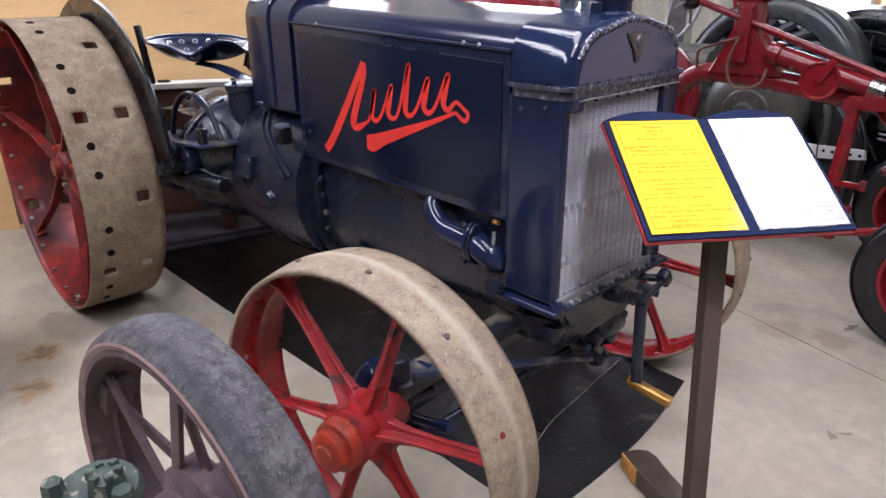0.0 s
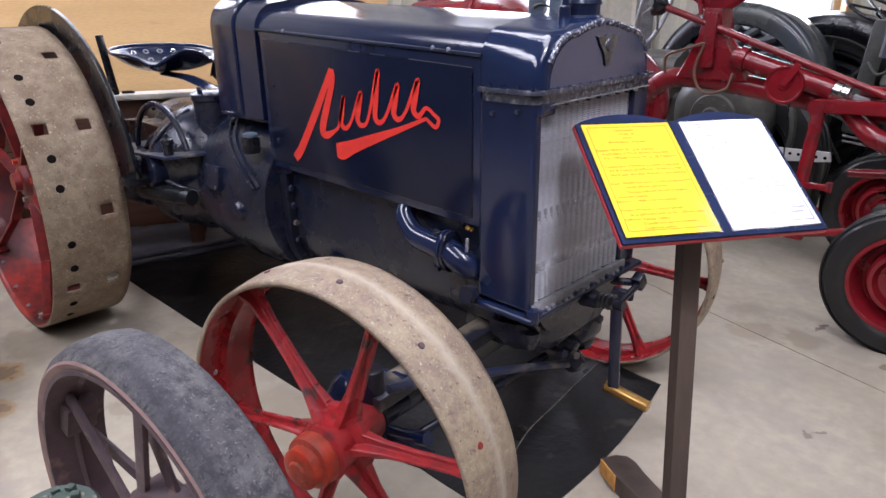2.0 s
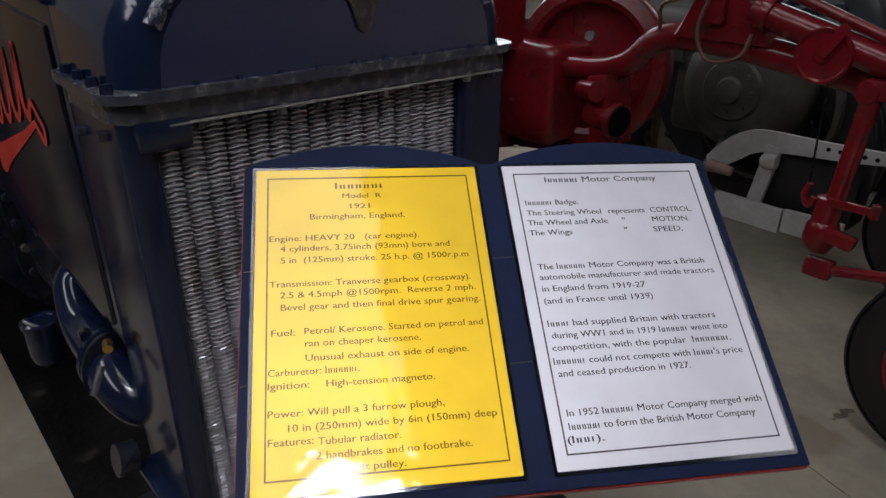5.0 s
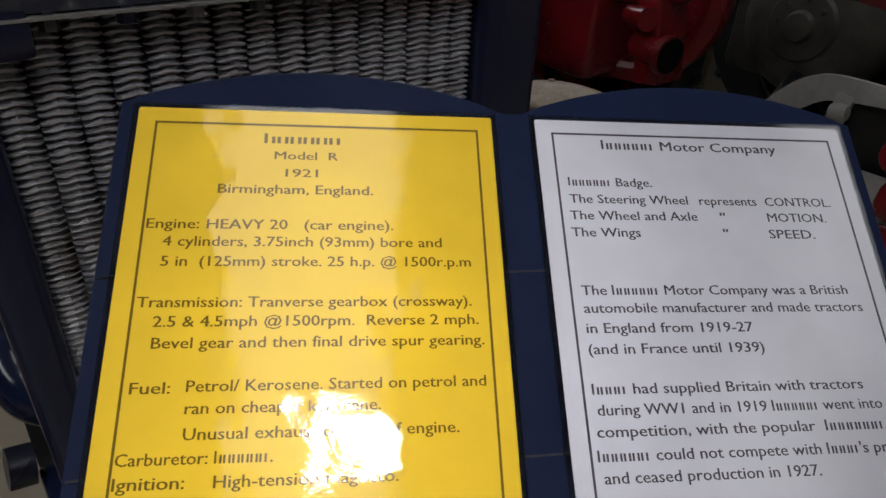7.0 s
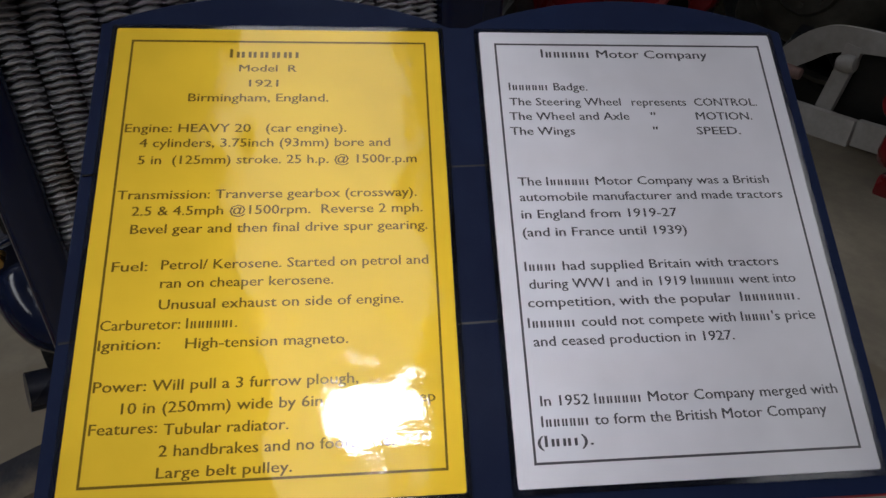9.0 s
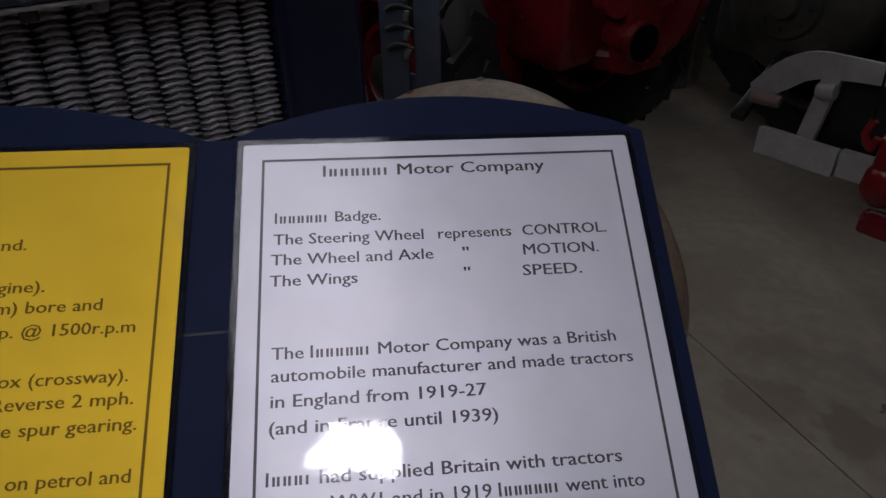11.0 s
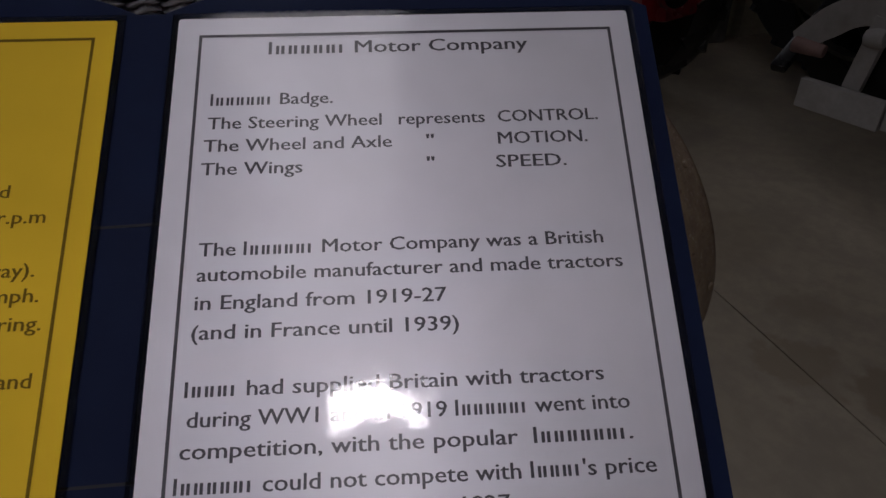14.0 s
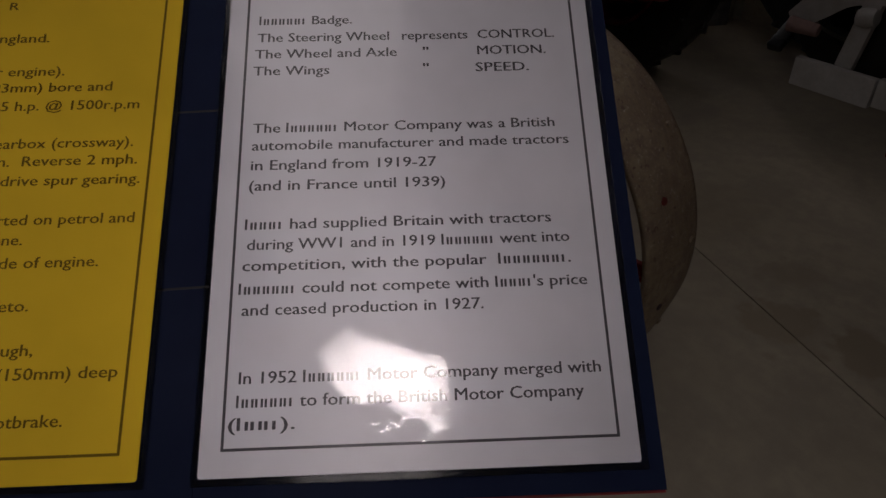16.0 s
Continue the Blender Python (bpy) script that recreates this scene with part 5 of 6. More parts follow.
def extent(me):
    xs = [v.co.x for v in me.vertices]
    return (min(xs), max(xs)) if xs else (0, 0)


def printed(page, ink, text, u0, u1, v, size):
    """One printed line from u0 to u1 on baseline v; runs of # are printed as plain bars."""
    sample = text.replace("#", "n")
    me = type_mesh(sample)
    a, b = extent(me)
    k = (u1 - u0) / max(b - a, 1e-6)
    place = SIGN @ Matrix.Translation((u0, v, 0.00098))
    shape = Matrix.Diagonal((k, size, 1, 1))
    if "#" not in text:
        pieces = [(me, -a)]
    else:
        pieces, i = [], 0
        while i < len(text):
            j = i
            bars = text[i] == "#"
            while j < len(text) and (text[j] == "#") == bars:
                j += 1
            x0 = extent(type_mesh(sample[:i] + "n"))[1] - extent(type_mesh("n"))[1] if i else 0.0
            run = text[i:j]
            if bars:
                x1 = extent(type_mesh(sample[:j]))[1]
                bm = bmesh.new()
                step = (x1 - x0 - 0.04) / (j - i)
                for q in range(2 * (j - i)):
                    p, w, h = x0 + 0.04 + step * (q + 0.16 * (q % 2)) / 2, step * 0.20, 0.70 if q == 0 else 0.48
                    bm.faces.new([bm.verts.new(c) for c in ((p, 0.0, 0), (p + w, 0.0, 0), (p + w, h, 0), (p, h, 0))])
                m2 = bpy.data.meshes.new("bar")
                bm.to_mesh(m2)
                bm.free()
                pieces.append((m2, -a))
            elif run.strip():
                m2 = type_mesh(run.strip())
                lead = len(run) - len(run.lstrip())
                x0 += 0.27 * lead
                pieces.append((m2, x0 - a))
            i = j
    bm = bmesh.new()
    for m2, dx, lift in [(m, d + o, h) for m, d in pieces for o, h in ((-0.014, 0.0), (0.014, 0.00001))]:
        tmp = bmesh.new()
        tmp.from_mesh(m2)
        tmp.transform(place @ shape @ Matrix.Translation((dx, 0, lift)))
        t3 = bpy.data.meshes.new("t")
        tmp.to_mesh(t3)
        tmp.free()
        bm.from_mesh(t3)
    tagged(part("printed_line", bm, ink, page), kind="stuff")


def print_pages():
    y0, w0 = -0.224, 0.014
    yp = sheet(y0, YELLOW, "yellow laminated information sheet with printed text")
    wp = sheet(w0, WHITE, "white laminated information sheet with printed text")
    frame_line(yp, y0, INK_Y)
    frame_line(wp, w0, INK)
    mm = 0.001
    for text, a, b, v, s in (("######", -151, -106, -22.4, 9.5), ("Model  R", -145, -108.5, -33, 7.5), ("1921", -138.3, -120, -44.4, 7.5), ("Birmingham, England.", -175.4, -88, -55.5, 8.5),
                             ("Engine: HEAVY 20   (car engine).", -211.5, -76.5, -77.6, 8.5), ("4 cylinders, 3.75inch (93mm) bore and", -202, -49, -88, 8.5), ("5 in  (125mm) stroke. 25 h.p. @ 1500r.p.m", -201.7, -32.7, -99.7, 8.5),
                             ("Transmission: Tranverse gearbox (crossway).", -211.2, -33.7, -122.9, 8.5), ("2.5 & 4.5mph @1500rpm.  Reverse 2 mph.", -202, -30.5, -133.5, 8.5), ("Bevel gear and then final drive spur gearing.", -201.6, -28, -145, 8.5),
                             ("Fuel:", -209.4, -190, -168, 8.5), ("Petrol/ Kerosene. Started on petrol and", -182.2, -28.5, -167.4, 8.5), ("ran on cheaper kerosene.", -181.9, -84.6, -178.4, 8.5), ("Unusual exhaust on side of engine.", -181.6, -44.3, -191, 8.5),
                             ("Carburetor: ######.", -211.9, -138, -202.4, 8.5), ("Ignition:", -211.8, -179, -213.5, 8.5), ("High-tension magneto.", -165.4, -76.2, -213.7, 8.5),
                             ("Power: Will pull a 3 furrow plough,", -211.6, -70.7, -236.2, 8.5), ("10 in (250mm) wide by 6in (150mm) deep", -196, -28.2, -248, 8.5), ("Features:", -211.3, -176.7, -258.4, 8.5), ("Tubular radiator.", -173.3, -108.4, -259.6, 8.5),
                             ("2 handbrakes and no footbrake.", -174.8, -51.7, -270.6, 8.5), ("Large belt pulley.", -175.1, -106, -281.4, 8.0)):
        printed(yp, INK_Y, text, a * mm, b * mm, v * mm, s * mm)
    for text, a, b, v, s in (("###### Motor Company", 42.2, 161, -20.4, 9.5), ("###### Badge.", 17.5, 71.1, -46.6, 8.5), ("The Steering Wheel", 16.8, 92.6, -58.3, 8.5), ("represents", 100.3, 138.4, -58.4, 8.5), ("CONTROL.", 144.4, 189.2, -58.4, 8.5),
                             ("The Wheel and Axle", 15.8, 96.9, -69.3, 8.5), ('"', 112.2, 115.3, -69.6, 8.5), ("MOTION.", 143.7, 183.3, -69.3, 8.5), ("The Wings", 15.4, 58.3, -80.4, 8.5), ('"', 112.0, 115.1, -80.6, 8.5), ("SPEED.", 142.1, 172.7, -80.6, 8.5),
                             ("The ###### Motor Company was a British", 17.0, 184.3, -116.9, 8.5), ("automobile manufacturer and made tractors", 17.0, 191.1, -127.6, 8.5), ("in England from 1919-27", 17.0, 117.4, -139.4, 8.5), ("(and in France until 1939)", 16.6, 121.7, -151.4, 8.5),
                             ("#### had supplied Britain with tractors", 15.9, 177.4, -173.6, 8.5), ("during WW1 and in 1919 ###### went into", 17.3, 186.2, -184.8, 8.5), ("competition, with the popular  #######.", 15.5, 185.7, -196.2, 8.5), ("###### could not compete with ####'s price", 14.5, 193, -208.6, 8.5), ("and ceased production in 1927.", 16.4, 138.7, -219.6, 8.5),
                             ("In 1952 ###### Motor Company merged with", 16.9, 195.2, -253.6, 8.5), ("###### to form the British Motor Company", 16.5, 185.7, -265.0, 8.5), ("(###).", 13.0, 44.6, -275.6, 8.5)):
        printed(wp, INK, text, w0 + a * mm, w0 + b * mm, v * mm, s * mm)


print_pages()


# ---- the sheet on the floor ----
def floor_sheet():
    bm = bmesh.new()
    rng = random.Random(8)
    n, m = 44, 16
    rows = []
    for i in range(n + 1):
        x = -3.95 + (3.95 - 0.86) * i / n
        row = []
        for j in range(m + 1):
            f = j / m
            y = 1.085 + (2.02 - 1.085) * f
            xx = x
            if i > n - 8:
                k = (i - n + 8) / 8
                xx = x + k * (-0.065 * f ** 2 + 0.02 * math.sin(f * 3.1))
                y -= k * 0.03 * f
            z = 0.004 + 0.006 * abs(noise.noise((xx * 3, y * 3, 0.5)))
            fold = abs((xx + 1.16) * 0.99 - (y - 1.92) * 0.14)
            if y > 1.35 and fold < 0.06:
                z += 0.018 * (1 - fold / 0.06)
            row.append(bm.verts.new((xx, y, z)))
        rows.append(row)
    for a, b in zip(rows, rows[1:]):
        for j in range(m):
            bm.faces.new((a[j], a[j + 1], b[j + 1], b[j]))
    e = bmesh.ops.extrude_face_region(bm, geom=bm.faces[:])
    bmesh.ops.translate(bm, vec=(0, 0, -0.0035), verts=[v for v in e["geom"] if isinstance(v, bmesh.types.BMVert)])
    mat_ob = whole("drip_mat", bm, MAT, "black rubber drip sheet lying creased under the tractor", "mat", at=(-2.3, 1.55, 0))
    # Pale lines painted as the light caught along the fold.
    for pts, w in (([(-1.15, 1.93), (-1.13, 1.75), (-1.11, 1.60), (-1.09, 1.44), (-1.07, 1.34)], 0.0020), ([(-1.075, 1.36), (-1.055, 1.30), (-1.06, 1.25)], 0.0012)):
        part("scuff", tube([(x, y, 0.0105 + (0.016 if y > 1.4 and x > -1.3 else 0)) for x, y in pts], w, 5, 4), CREASE_GLINT, mat_ob, "pale line standing in for light along the crease")


floor_sheet()


def folded_sheet():
    t = thing("folded_sheet", (-3.55, 1.42, 0), "dark grey folded rubber sheet lying behind the tractor", "mat")
    out = [(-4.12, 1.18, 0.002), (-3.50, 1.14, 0.002), (-3.42, 1.45, 0.002), (-3.34, 1.76, 0.002), (-3.70, 1.80, 0.002), (-4.05, 1.77, 0.002)]
    part("fold", extrude(out, (0, 0, 1), 0.030, 0.012), FOLDED, t)
    part("fold", extrude([(x * 0.985 - 0.06, y * 0.98 + 0.03, 0.034) for x, y, z in out], (0, 0, 1), 0.022, 0.010), FOLDED, t)


folded_sheet()


# ---- the rubber-tyred wheel beside the tractor ----
IMPLEMENT = thing("farm_implement", (-0.95, 0.20, 0), "old farm implement with purple spoked wheel and green axle end", "farm implement")


def implement_wheel():
    psi = 0.10
    c = Vector((-1.07, 0.248, 0.395))
    w = IMPLEMENT
    ax = Vector((-math.sin(psi), math.cos(psi), 0))
    R, W = 0.395, 0.118
    prof = [(R - 0.040, 0.004), (R - 0.022, 0.0), (R - 0.010, 0.012), (R - 0.002, 0.032), (R, 0.055), (R - 0.001, 0.085), (R - 0.007, 0.108), (R - 0.02, W), (R - 0.040, W)]
    w = part("wheel", lathe([(R - 0.040, 0.0), (R - 0.040, W), (R - 0.052, W), (R - 0.052, W * 0.55), (R - 0.062, W * 0.5), (R - 0.052, W * 0.45), (R - 0.050, 0.0)], c, ax, 96, closed=True), PURPLE, w, "faded purple spoked wheel")
    part("tyre", lathe(prof, c, ax, 96, closed=True), OLD_RUBBER, w, "cracked grey rubber tyre", 60)
    part("rim_edge", lathe([(R - 0.028, -0.003), (R - 0.022, 0.001), (R - 0.032, 0.010), (R - 0.042, 0.004)], c, ax, 96, closed=True), PINKRIM, w)
    u, z = Vector((math.cos(psi), math.sin(psi), 0)), Vector((0, 0, 1))
    mid = c + ax * W * 0.5
    for k in range(6):
        a = radians(95 + 60 * k)
        d = math.cos(a) * u + math.sin(a) * z
        for s in (-1, 1):
            q, h = radians(95 + 60 * k + 10 * s), radians(95 + 60 * k - 32 * s)
            d2 = math.cos(q) * u + math.sin(q) * z
            part("spoke", bar(mid + (math.cos(h) * u + math.sin(h) * z) * 0.072 + ax * 0.016 * s, mid + d2 * (R - 0.05) + ax * 0.016 * s, 0.012, 0.030, 0.004), PURPLE, w)
        part("spoke_clamp", new_box(mid + d * (R - 0.066), (0.085, 0.062, 0.034), ax.to_track_quat("Y", "Z").to_matrix().to_4x4() @ pose(0, 0, 0, 0, 90 - math.degrees(a), 0), 0.008), PURPLE, w)
    part("hub", lathe([(0.0, -0.15), (0.045, -0.15), (0.058, -0.135), (0.066, -0.10), (0.072, -0.04), (0.105, -0.02), (0.11, 0.03), (0.07, 0.05), (0.06, 0.10)], mid, ax, 32), PURPLE, w)


implement_wheel()


NUT_AT = (-0.824, 0.094, 0.735)


def hub_casting():
    """A chipped green casting with a castle nut, at the end of a low axle."""
    t = IMPLEMENT
    c = Vector(NUT_AT)
    part("stand_tube", new_rod((c.x, c.y, 0.0), (c.x, c.y, 0.70), 0.040, 0.034, 20), GREEN, t)
    part("flange", lathe([(0.0, 0.0), (0.052, 0.0), (0.056, -0.006), (0.056, -0.018), (0.05, -0.022), (0.0, -0.024)], c, (0.1, -0.1, 1), 28), GREEN, t)
    nut = lathe([(0.0, 0.030), (0.012, 0.030), (0.020, 0.026), (0.024, 0.016), (0.026, 0.0)], c + Vector((0.012, 0.012, 0)), (0.1, -0.1, 1), 6)
    part("castle_nut", nut, GREEN, t)
    for k in range(6):
        a = radians(60 * k)
        part("nut_lug", new_box(c + Vector((0.012 + 0.017 * math.cos(a), 0.012 + 0.017 * math.sin(a), 0.028)), (0.010, 0.010, 0.012), pose(0, 0, 0, 0, 0, 60 * k), 0.002), GREEN, t)
    for dx, dy in ((-0.030, -0.040), (0.046, 0.020)):
        part("bolt", new_rod(c + Vector((dx, dy, 0)), c + Vector((dx, dy, 0.018)), 0.014, 0.013, 6), GREEN, t)


hub_casting()


# ---- machines behind ----
def tyre_wheel(parent, c, ax, R, W, rim_r, mats, lugs=0, dish=0.03, bolts=5, label=""):
    tyre_m, rim_m = mats
    ax = Vector(ax).normalized()
    c = Vector(c)
    h = W / 2
    prof = [(rim_r, -h * 0.75), (rim_r + 0.02, -h * 0.95), (R - 0.06, -h), (R - 0.02, -h * 0.92), (R - 0.004, -h * 0.6), (R, 0), (R - 0.004, h * 0.6), (R - 0.02, h * 0.92), (R - 0.06, h), (rim_r + 0.02, h * 0.95), (rim_r, h * 0.75)]
    t = part("tyre", lathe(prof, c, ax, 64, closed=True), tyre_m, parent, label)
    for k in range(3):
        off = (k - 1) * h * 0.5
        part("tread_rib", lathe([(R - 0.003, off - 0.012), (R + 0.004, off - 0.008), (R + 0.004, off + 0.008), (R - 0.003, off + 0.012)], c, ax, 64, closed=True), tyre_m, t) if not lugs else None
    u = ax.orthogonal().normalized()
    v = ax.cross(u)
    for k in range(lugs):
        a = 2 * math.pi * k / lugs
        for s in (-1, 1):
            a2 = a + (math.pi / lugs if s > 0 else 0)
            p = c + (R - 0.006) * (math.cos(a2) * u + math.sin(a2) * v) + ax * s * 0.01
            q = c + (R - 0.022) * (math.cos(a2 + 0.14) * u + math.sin(a2 + 0.14) * v) + ax * s * h * 0.95
            part("lug", bar(p, q, 0.035, 0.04, 0.006), tyre_m, t)
    r = part("rim", lathe([(0.0, h * 0.62), (rim_r + 0.010, h * 0.62), (rim_r + 0.010, -h * 0.80), (rim_r + 0.008, -h * 0.92), (rim_r - 0.006, -h * 0.92), (rim_r - 0.012, -h * 0.80), (rim_r - 0.020, -h * 0.1), (rim_r * 0.84, h * 0.45), (rim_r * 0.76, h * 0.40), (rim_r * 0.71, -h * 0.35), (rim_r * 0.66, -h * 0.50), (rim_r * 0.58, -h * 0.50), (rim_r * 0.50, -h * 0.05), (rim_r * 0.34, h * 0.05), (rim_r * 0.30, -h * 0.10), (rim_r * 0.26, -h * 0.45 - dish), (rim_r * 0.16, -h * 0.5 - dish), (0.0, -h * 0.52 - dish)], c, ax, 48), rim_m, parent)
    part("hub_cap", lathe([(rim_r * 0.27, -h * 0.3), (rim_r * 0.27, -h * 0.5 - dish), (rim_r * 0.2, -h * 0.62 - dish), (0.0, -h * 0.64 - dish)], c, ax, 28), OLDGREEN, r)
    for k in range(bolts):
        a = 2 * math.pi * k / bolts + 0.3
        p = c + rim_r * 0.42 * (math.cos(a) * u + math.sin(a) * v) + ax * (h * 0.02)
        part("wheel_bolt", new_rod(p, p - ax * 0.014, 0.016, 0.014, 6), rim_m, r)
    return t


def tool_carrier():
    """Red rear-engined tractor: tube frame, control tower, front axle."""
    t = thing("tool_carrier_tractor", (-1.3, 3.2, 0), "crimson rear-engined tool-carrier tractor with a bent tube frame", "tractor")
    Y = 3.2
    part("frame_tube", tube([(-2.55, Y + 0.1, 0.74), (-2.0, Y + 0.03, 0.75), (-1.76, Y, 0.80), (-1.63, Y, 0.905), (-1.50, Y, 0.93), (-1.25, Y, 0.915), (-0.95, Y, 0.875), (-0.45, Y, 0.83)], 0.048, 18, 8), CRIMSON, t, "bent crimson frame tube")
    tower = extrude([(-1.545, Y - 0.06, 0.93), (-1.20, Y - 0.06, 0.935), (-1.245, Y - 0.06, 1.0), (-1.335, Y - 0.06, 1.11), (-1.35, Y - 0.06, 1.25), (-1.435, Y - 0.06, 1.25), (-1.435, Y - 0.06, 1.13)], (0, 1, 0), 0.12, 0.01)
    part("control_tower", tower, CRIMSON, t)
    part("tower_web", new_box((-1.385, Y - 0.072, 1.11), (0.055, 0.03, 0.24), pose(0, 0, 0, 0, 0, 0), 0.006), CRIMSON, t)
    for s in (-0.05, 0.05):
        o = [(-1.365, Y + s, 1.235), (-1.425, Y + s, 1.235), (-1.50, Y + s, 1.285)]
        for k in range(17):
            f = k / 16
            o.append((-1.522 + 0.254 * f, Y + s, 1.306 + 0.028 * math.sin(math.pi * f) + (0.010 if k % 2 else 0)))
        o.append((-1.29, Y + s, 1.285))
        part("quadrant", extrude(o, (0, 1, 0), 0.012, 0.001), CRIMSON, t)
        x0, x1 = (-1.445, -1.492) if s < 0 else (-1.375, -1.388)
        lv = part("lever", tube([(x0, Y + s - 0.012, 1.22), ((x0 + x1) / 2, Y + s - 0.012, 1.33), (x1, Y + s, 1.415)], 0.011), CRIMSON, t)
        part("lever_knob", lathe([(0, -0.022), (0.016, -0.014), (0.02, 0), (0.016, 0.014), (0, 0.022)], (x1, Y + s, 1.43), (0, 0, 1), 14), CRIMSON, lv)
        part("lever_catch", new_box((x1 + 0.006, Y + s - 0.016, 1.37), (0.016, 0.014, 0.05), None, 0.003), CRIMSON, lv)
    # steering
    c = Vector((-1.70, Y, 1.265))
    ax = Vector((-0.95, -0.13, 0.28)).normalized()
    u = ax.orthogonal().normalized()
    v = ax.cross(u)
    ring = [c + 0.20 * (math.cos(a) * u + math.sin(a) * v) for a in (2 * math.pi * k / 36 for k in range(37))]
    sw = part("steering_wheel", tube(ring, 0.011, 10, 0), STEEL, t, "worn bare steering wheel")
    for k in range(3):
        a = radians(120 * k + 30)
        part("spoke", tube([c, c + 0.195 * (math.cos(a) * u + math.sin(a) * v)], 0.007, 8, 0), STEEL, sw)
    part("wheel_hub", lathe([(0, 0.038), (0.040, 0.03), (0.058, 0), (0.045, -0.035), (0.018, -0.06)], c, ax, 20), BLACK, sw)
    part("steering_shaft", tube([c - ax * 0.03, (-1.30, Y - 0.07, 1.145), (-0.795, Y - 0.07, 0.972), (-0.40, Y - 0.07, 0.84)], 0.016, 12, 2), CRIMSON, t)
    # lift cylinder with a bright collar
    part("lift_cylinder", new_rod((-1.27, Y - 0.06, 1.045), (-0.83, Y - 0.06, 0.925), 0.044, None, 22, 0.006), CRIMSON, t)
    part("cylinder_collar", new_rod((-1.245, Y - 0.06, 1.038), (-1.21, Y - 0.06, 1.03), 0.054, None, 22, 0.006), CRIMSON, t)
    part("bright_collar", lathe([(0.034, 0), (0.045, 0.002), (0.045, 0.03), (0.040, 0.033), (0.045, 0.037), (0.045, 0.062), (0.03, 0.066)], (-0.84, Y - 0.06, 0.928), (0.44, 0, -0.12), 22), CHROME, t)
    part("linkage_pin", new_box((-0.735, Y - 0.06, 0.895), (0.06, 0.03, 0.035), pose(0, 0, 0, 0, 15), 0.006), STEEL, t)
    part("link_arm", bar((-0.75, Y - 0.02, 0.93), (-0.30, Y - 0.02, 0.90), 0.03, 0.05, 0.006), CRIMSON, t)
    # pulley and cable
    pc = Vector((-1.018, Y - 0.12, 0.943))
    pl = part("pulley", lathe([(0.0, -0.012), (0.02, -0.014), (0.026, -0.008), (0.066, -0.006), (0.072, -0.012), (0.078, -0.012), (0.074, 0), (0.078, 0.012), (0.0, 0.012)], pc, (0, 1, 0), 32), CRIMSON, t)
    part("pulley_strap", bar((pc.x, pc.y - 0.02, pc.z), (pc.x + 0.05, pc.y - 0.02, pc.z + 0.09), 0.03, 0.008, 0.002, 90), CRIMSON, pl)
    part("cable", tube([(pc.x + 0.030, pc.y, pc.z - 0.06), (-0.968, Y - 0.12, 0.56)], 0.0035, 6, 0), BLACK, t)
    part("hook", tube([(-0.965, Y - 0.12, 0.57), (-0.975, Y - 0.12, 0.53), (-0.955, Y - 0.12, 0.50), (-0.945, Y - 0.12, 0.53)], 0.010), CRIMSON, t)
    for pts in ([(-1.60, Y - 0.05, 0.95), (-1.59, Y - 0.07, 1.03), (-1.52, Y - 0.08, 1.06), (-1.40, Y - 0.08, 1.10)], [(-1.40, Y - 0.09, 1.10), (-1.43, Y - 0.1, 0.97), (-1.38, Y - 0.1, 0.88), (-1.28, Y - 0.09, 0.90), (-1.26, Y - 0.07, 0.97)]):
        part("hose", tube(pts, 0.007, 8), BROWNWOOD, t)
    # front axle linkage
    yl = 3.10
    part("cross_arm", bar((-0.89, yl, 0.868), (-0.15, yl, 0.89), 0.05, 0.055, 0.008), CRIMSON, t)
    part("arm_elbow", lathe([(0, -0.03), (0.03, -0.03), (0.036, -0.015), (0.036, 0.03), (0, 0.03)], (-0.880, yl, 0.86), (0, 1, 0), 20), CRIMSON, t)
    part("drop_tube", new_rod((-0.870, yl, 0.85), (-0.900, yl, 0.36), 0.028, None, 18, 0.004), CRIMSON, t)
    part("tube_sleeve", new_rod((-0.902, yl, 0.535), (-0.905, yl, 0.40), 0.040, None, 18, 0.005), CRIMSON, t)
    part("clamp_lever", bar((-0.90, yl - 0.03, 0.532), (-0.765, yl - 0.04, 0.537), 0.02, 0.025, 0.005), CRIMSON, t)
    part("lever_bolt", new_rod((-0.77, yl - 0.04, 0.52), (-0.77, yl - 0.04, 0.56), 0.014, None, 8), CRIMSON, t)
    for dz in (0.0, 0.022):
        part("clevis_pin", new_rod((-0.80, Y + 0.05, 0.705 + dz), (-0.695, Y + 0.05, 0.695 + dz), 0.005, None, 8), STEEL, t)
    part("clevis_nut", new_rod((-0.70, Y + 0.045, 0.708), (-0.672, Y + 0.045, 0.705), 0.020, None, 6), CRIMSON, t)
    part("swivel", lathe([(0.03, -0.055), (0.042, -0.045), (0.05, -0.02), (0.05, 0.02), (0.04, 0.045), (0.03, 0.055)], (-0.905, yl, 0.415), (0.1, 0, 1), 20), CRIMSON, t)
    part("swivel_ear", new_box((-0.86, yl - 0.02, 0.425), (0.12, 0.05, 0.04), pose(0, 0, 0, 0, 10), 0.01), CRIMSON, t)
    part("swivel_foot", new_box((-0.885, yl, 0.305), (0.085, 0.05, 0.06), None, 0.012), CRIMSON, t)
    part("drag_rod", new_rod((-0.86, yl, 0.305), (-0.30, yl - 0.1, 0.47), 0.018, None, 12), CRIMSON, t)
    part("rear_rod", new_rod((-0.75, yl + 0.15, 0.57), (-0.15, yl + 0.15, 0.64), 0.020, None, 12), CRIMSON, t)
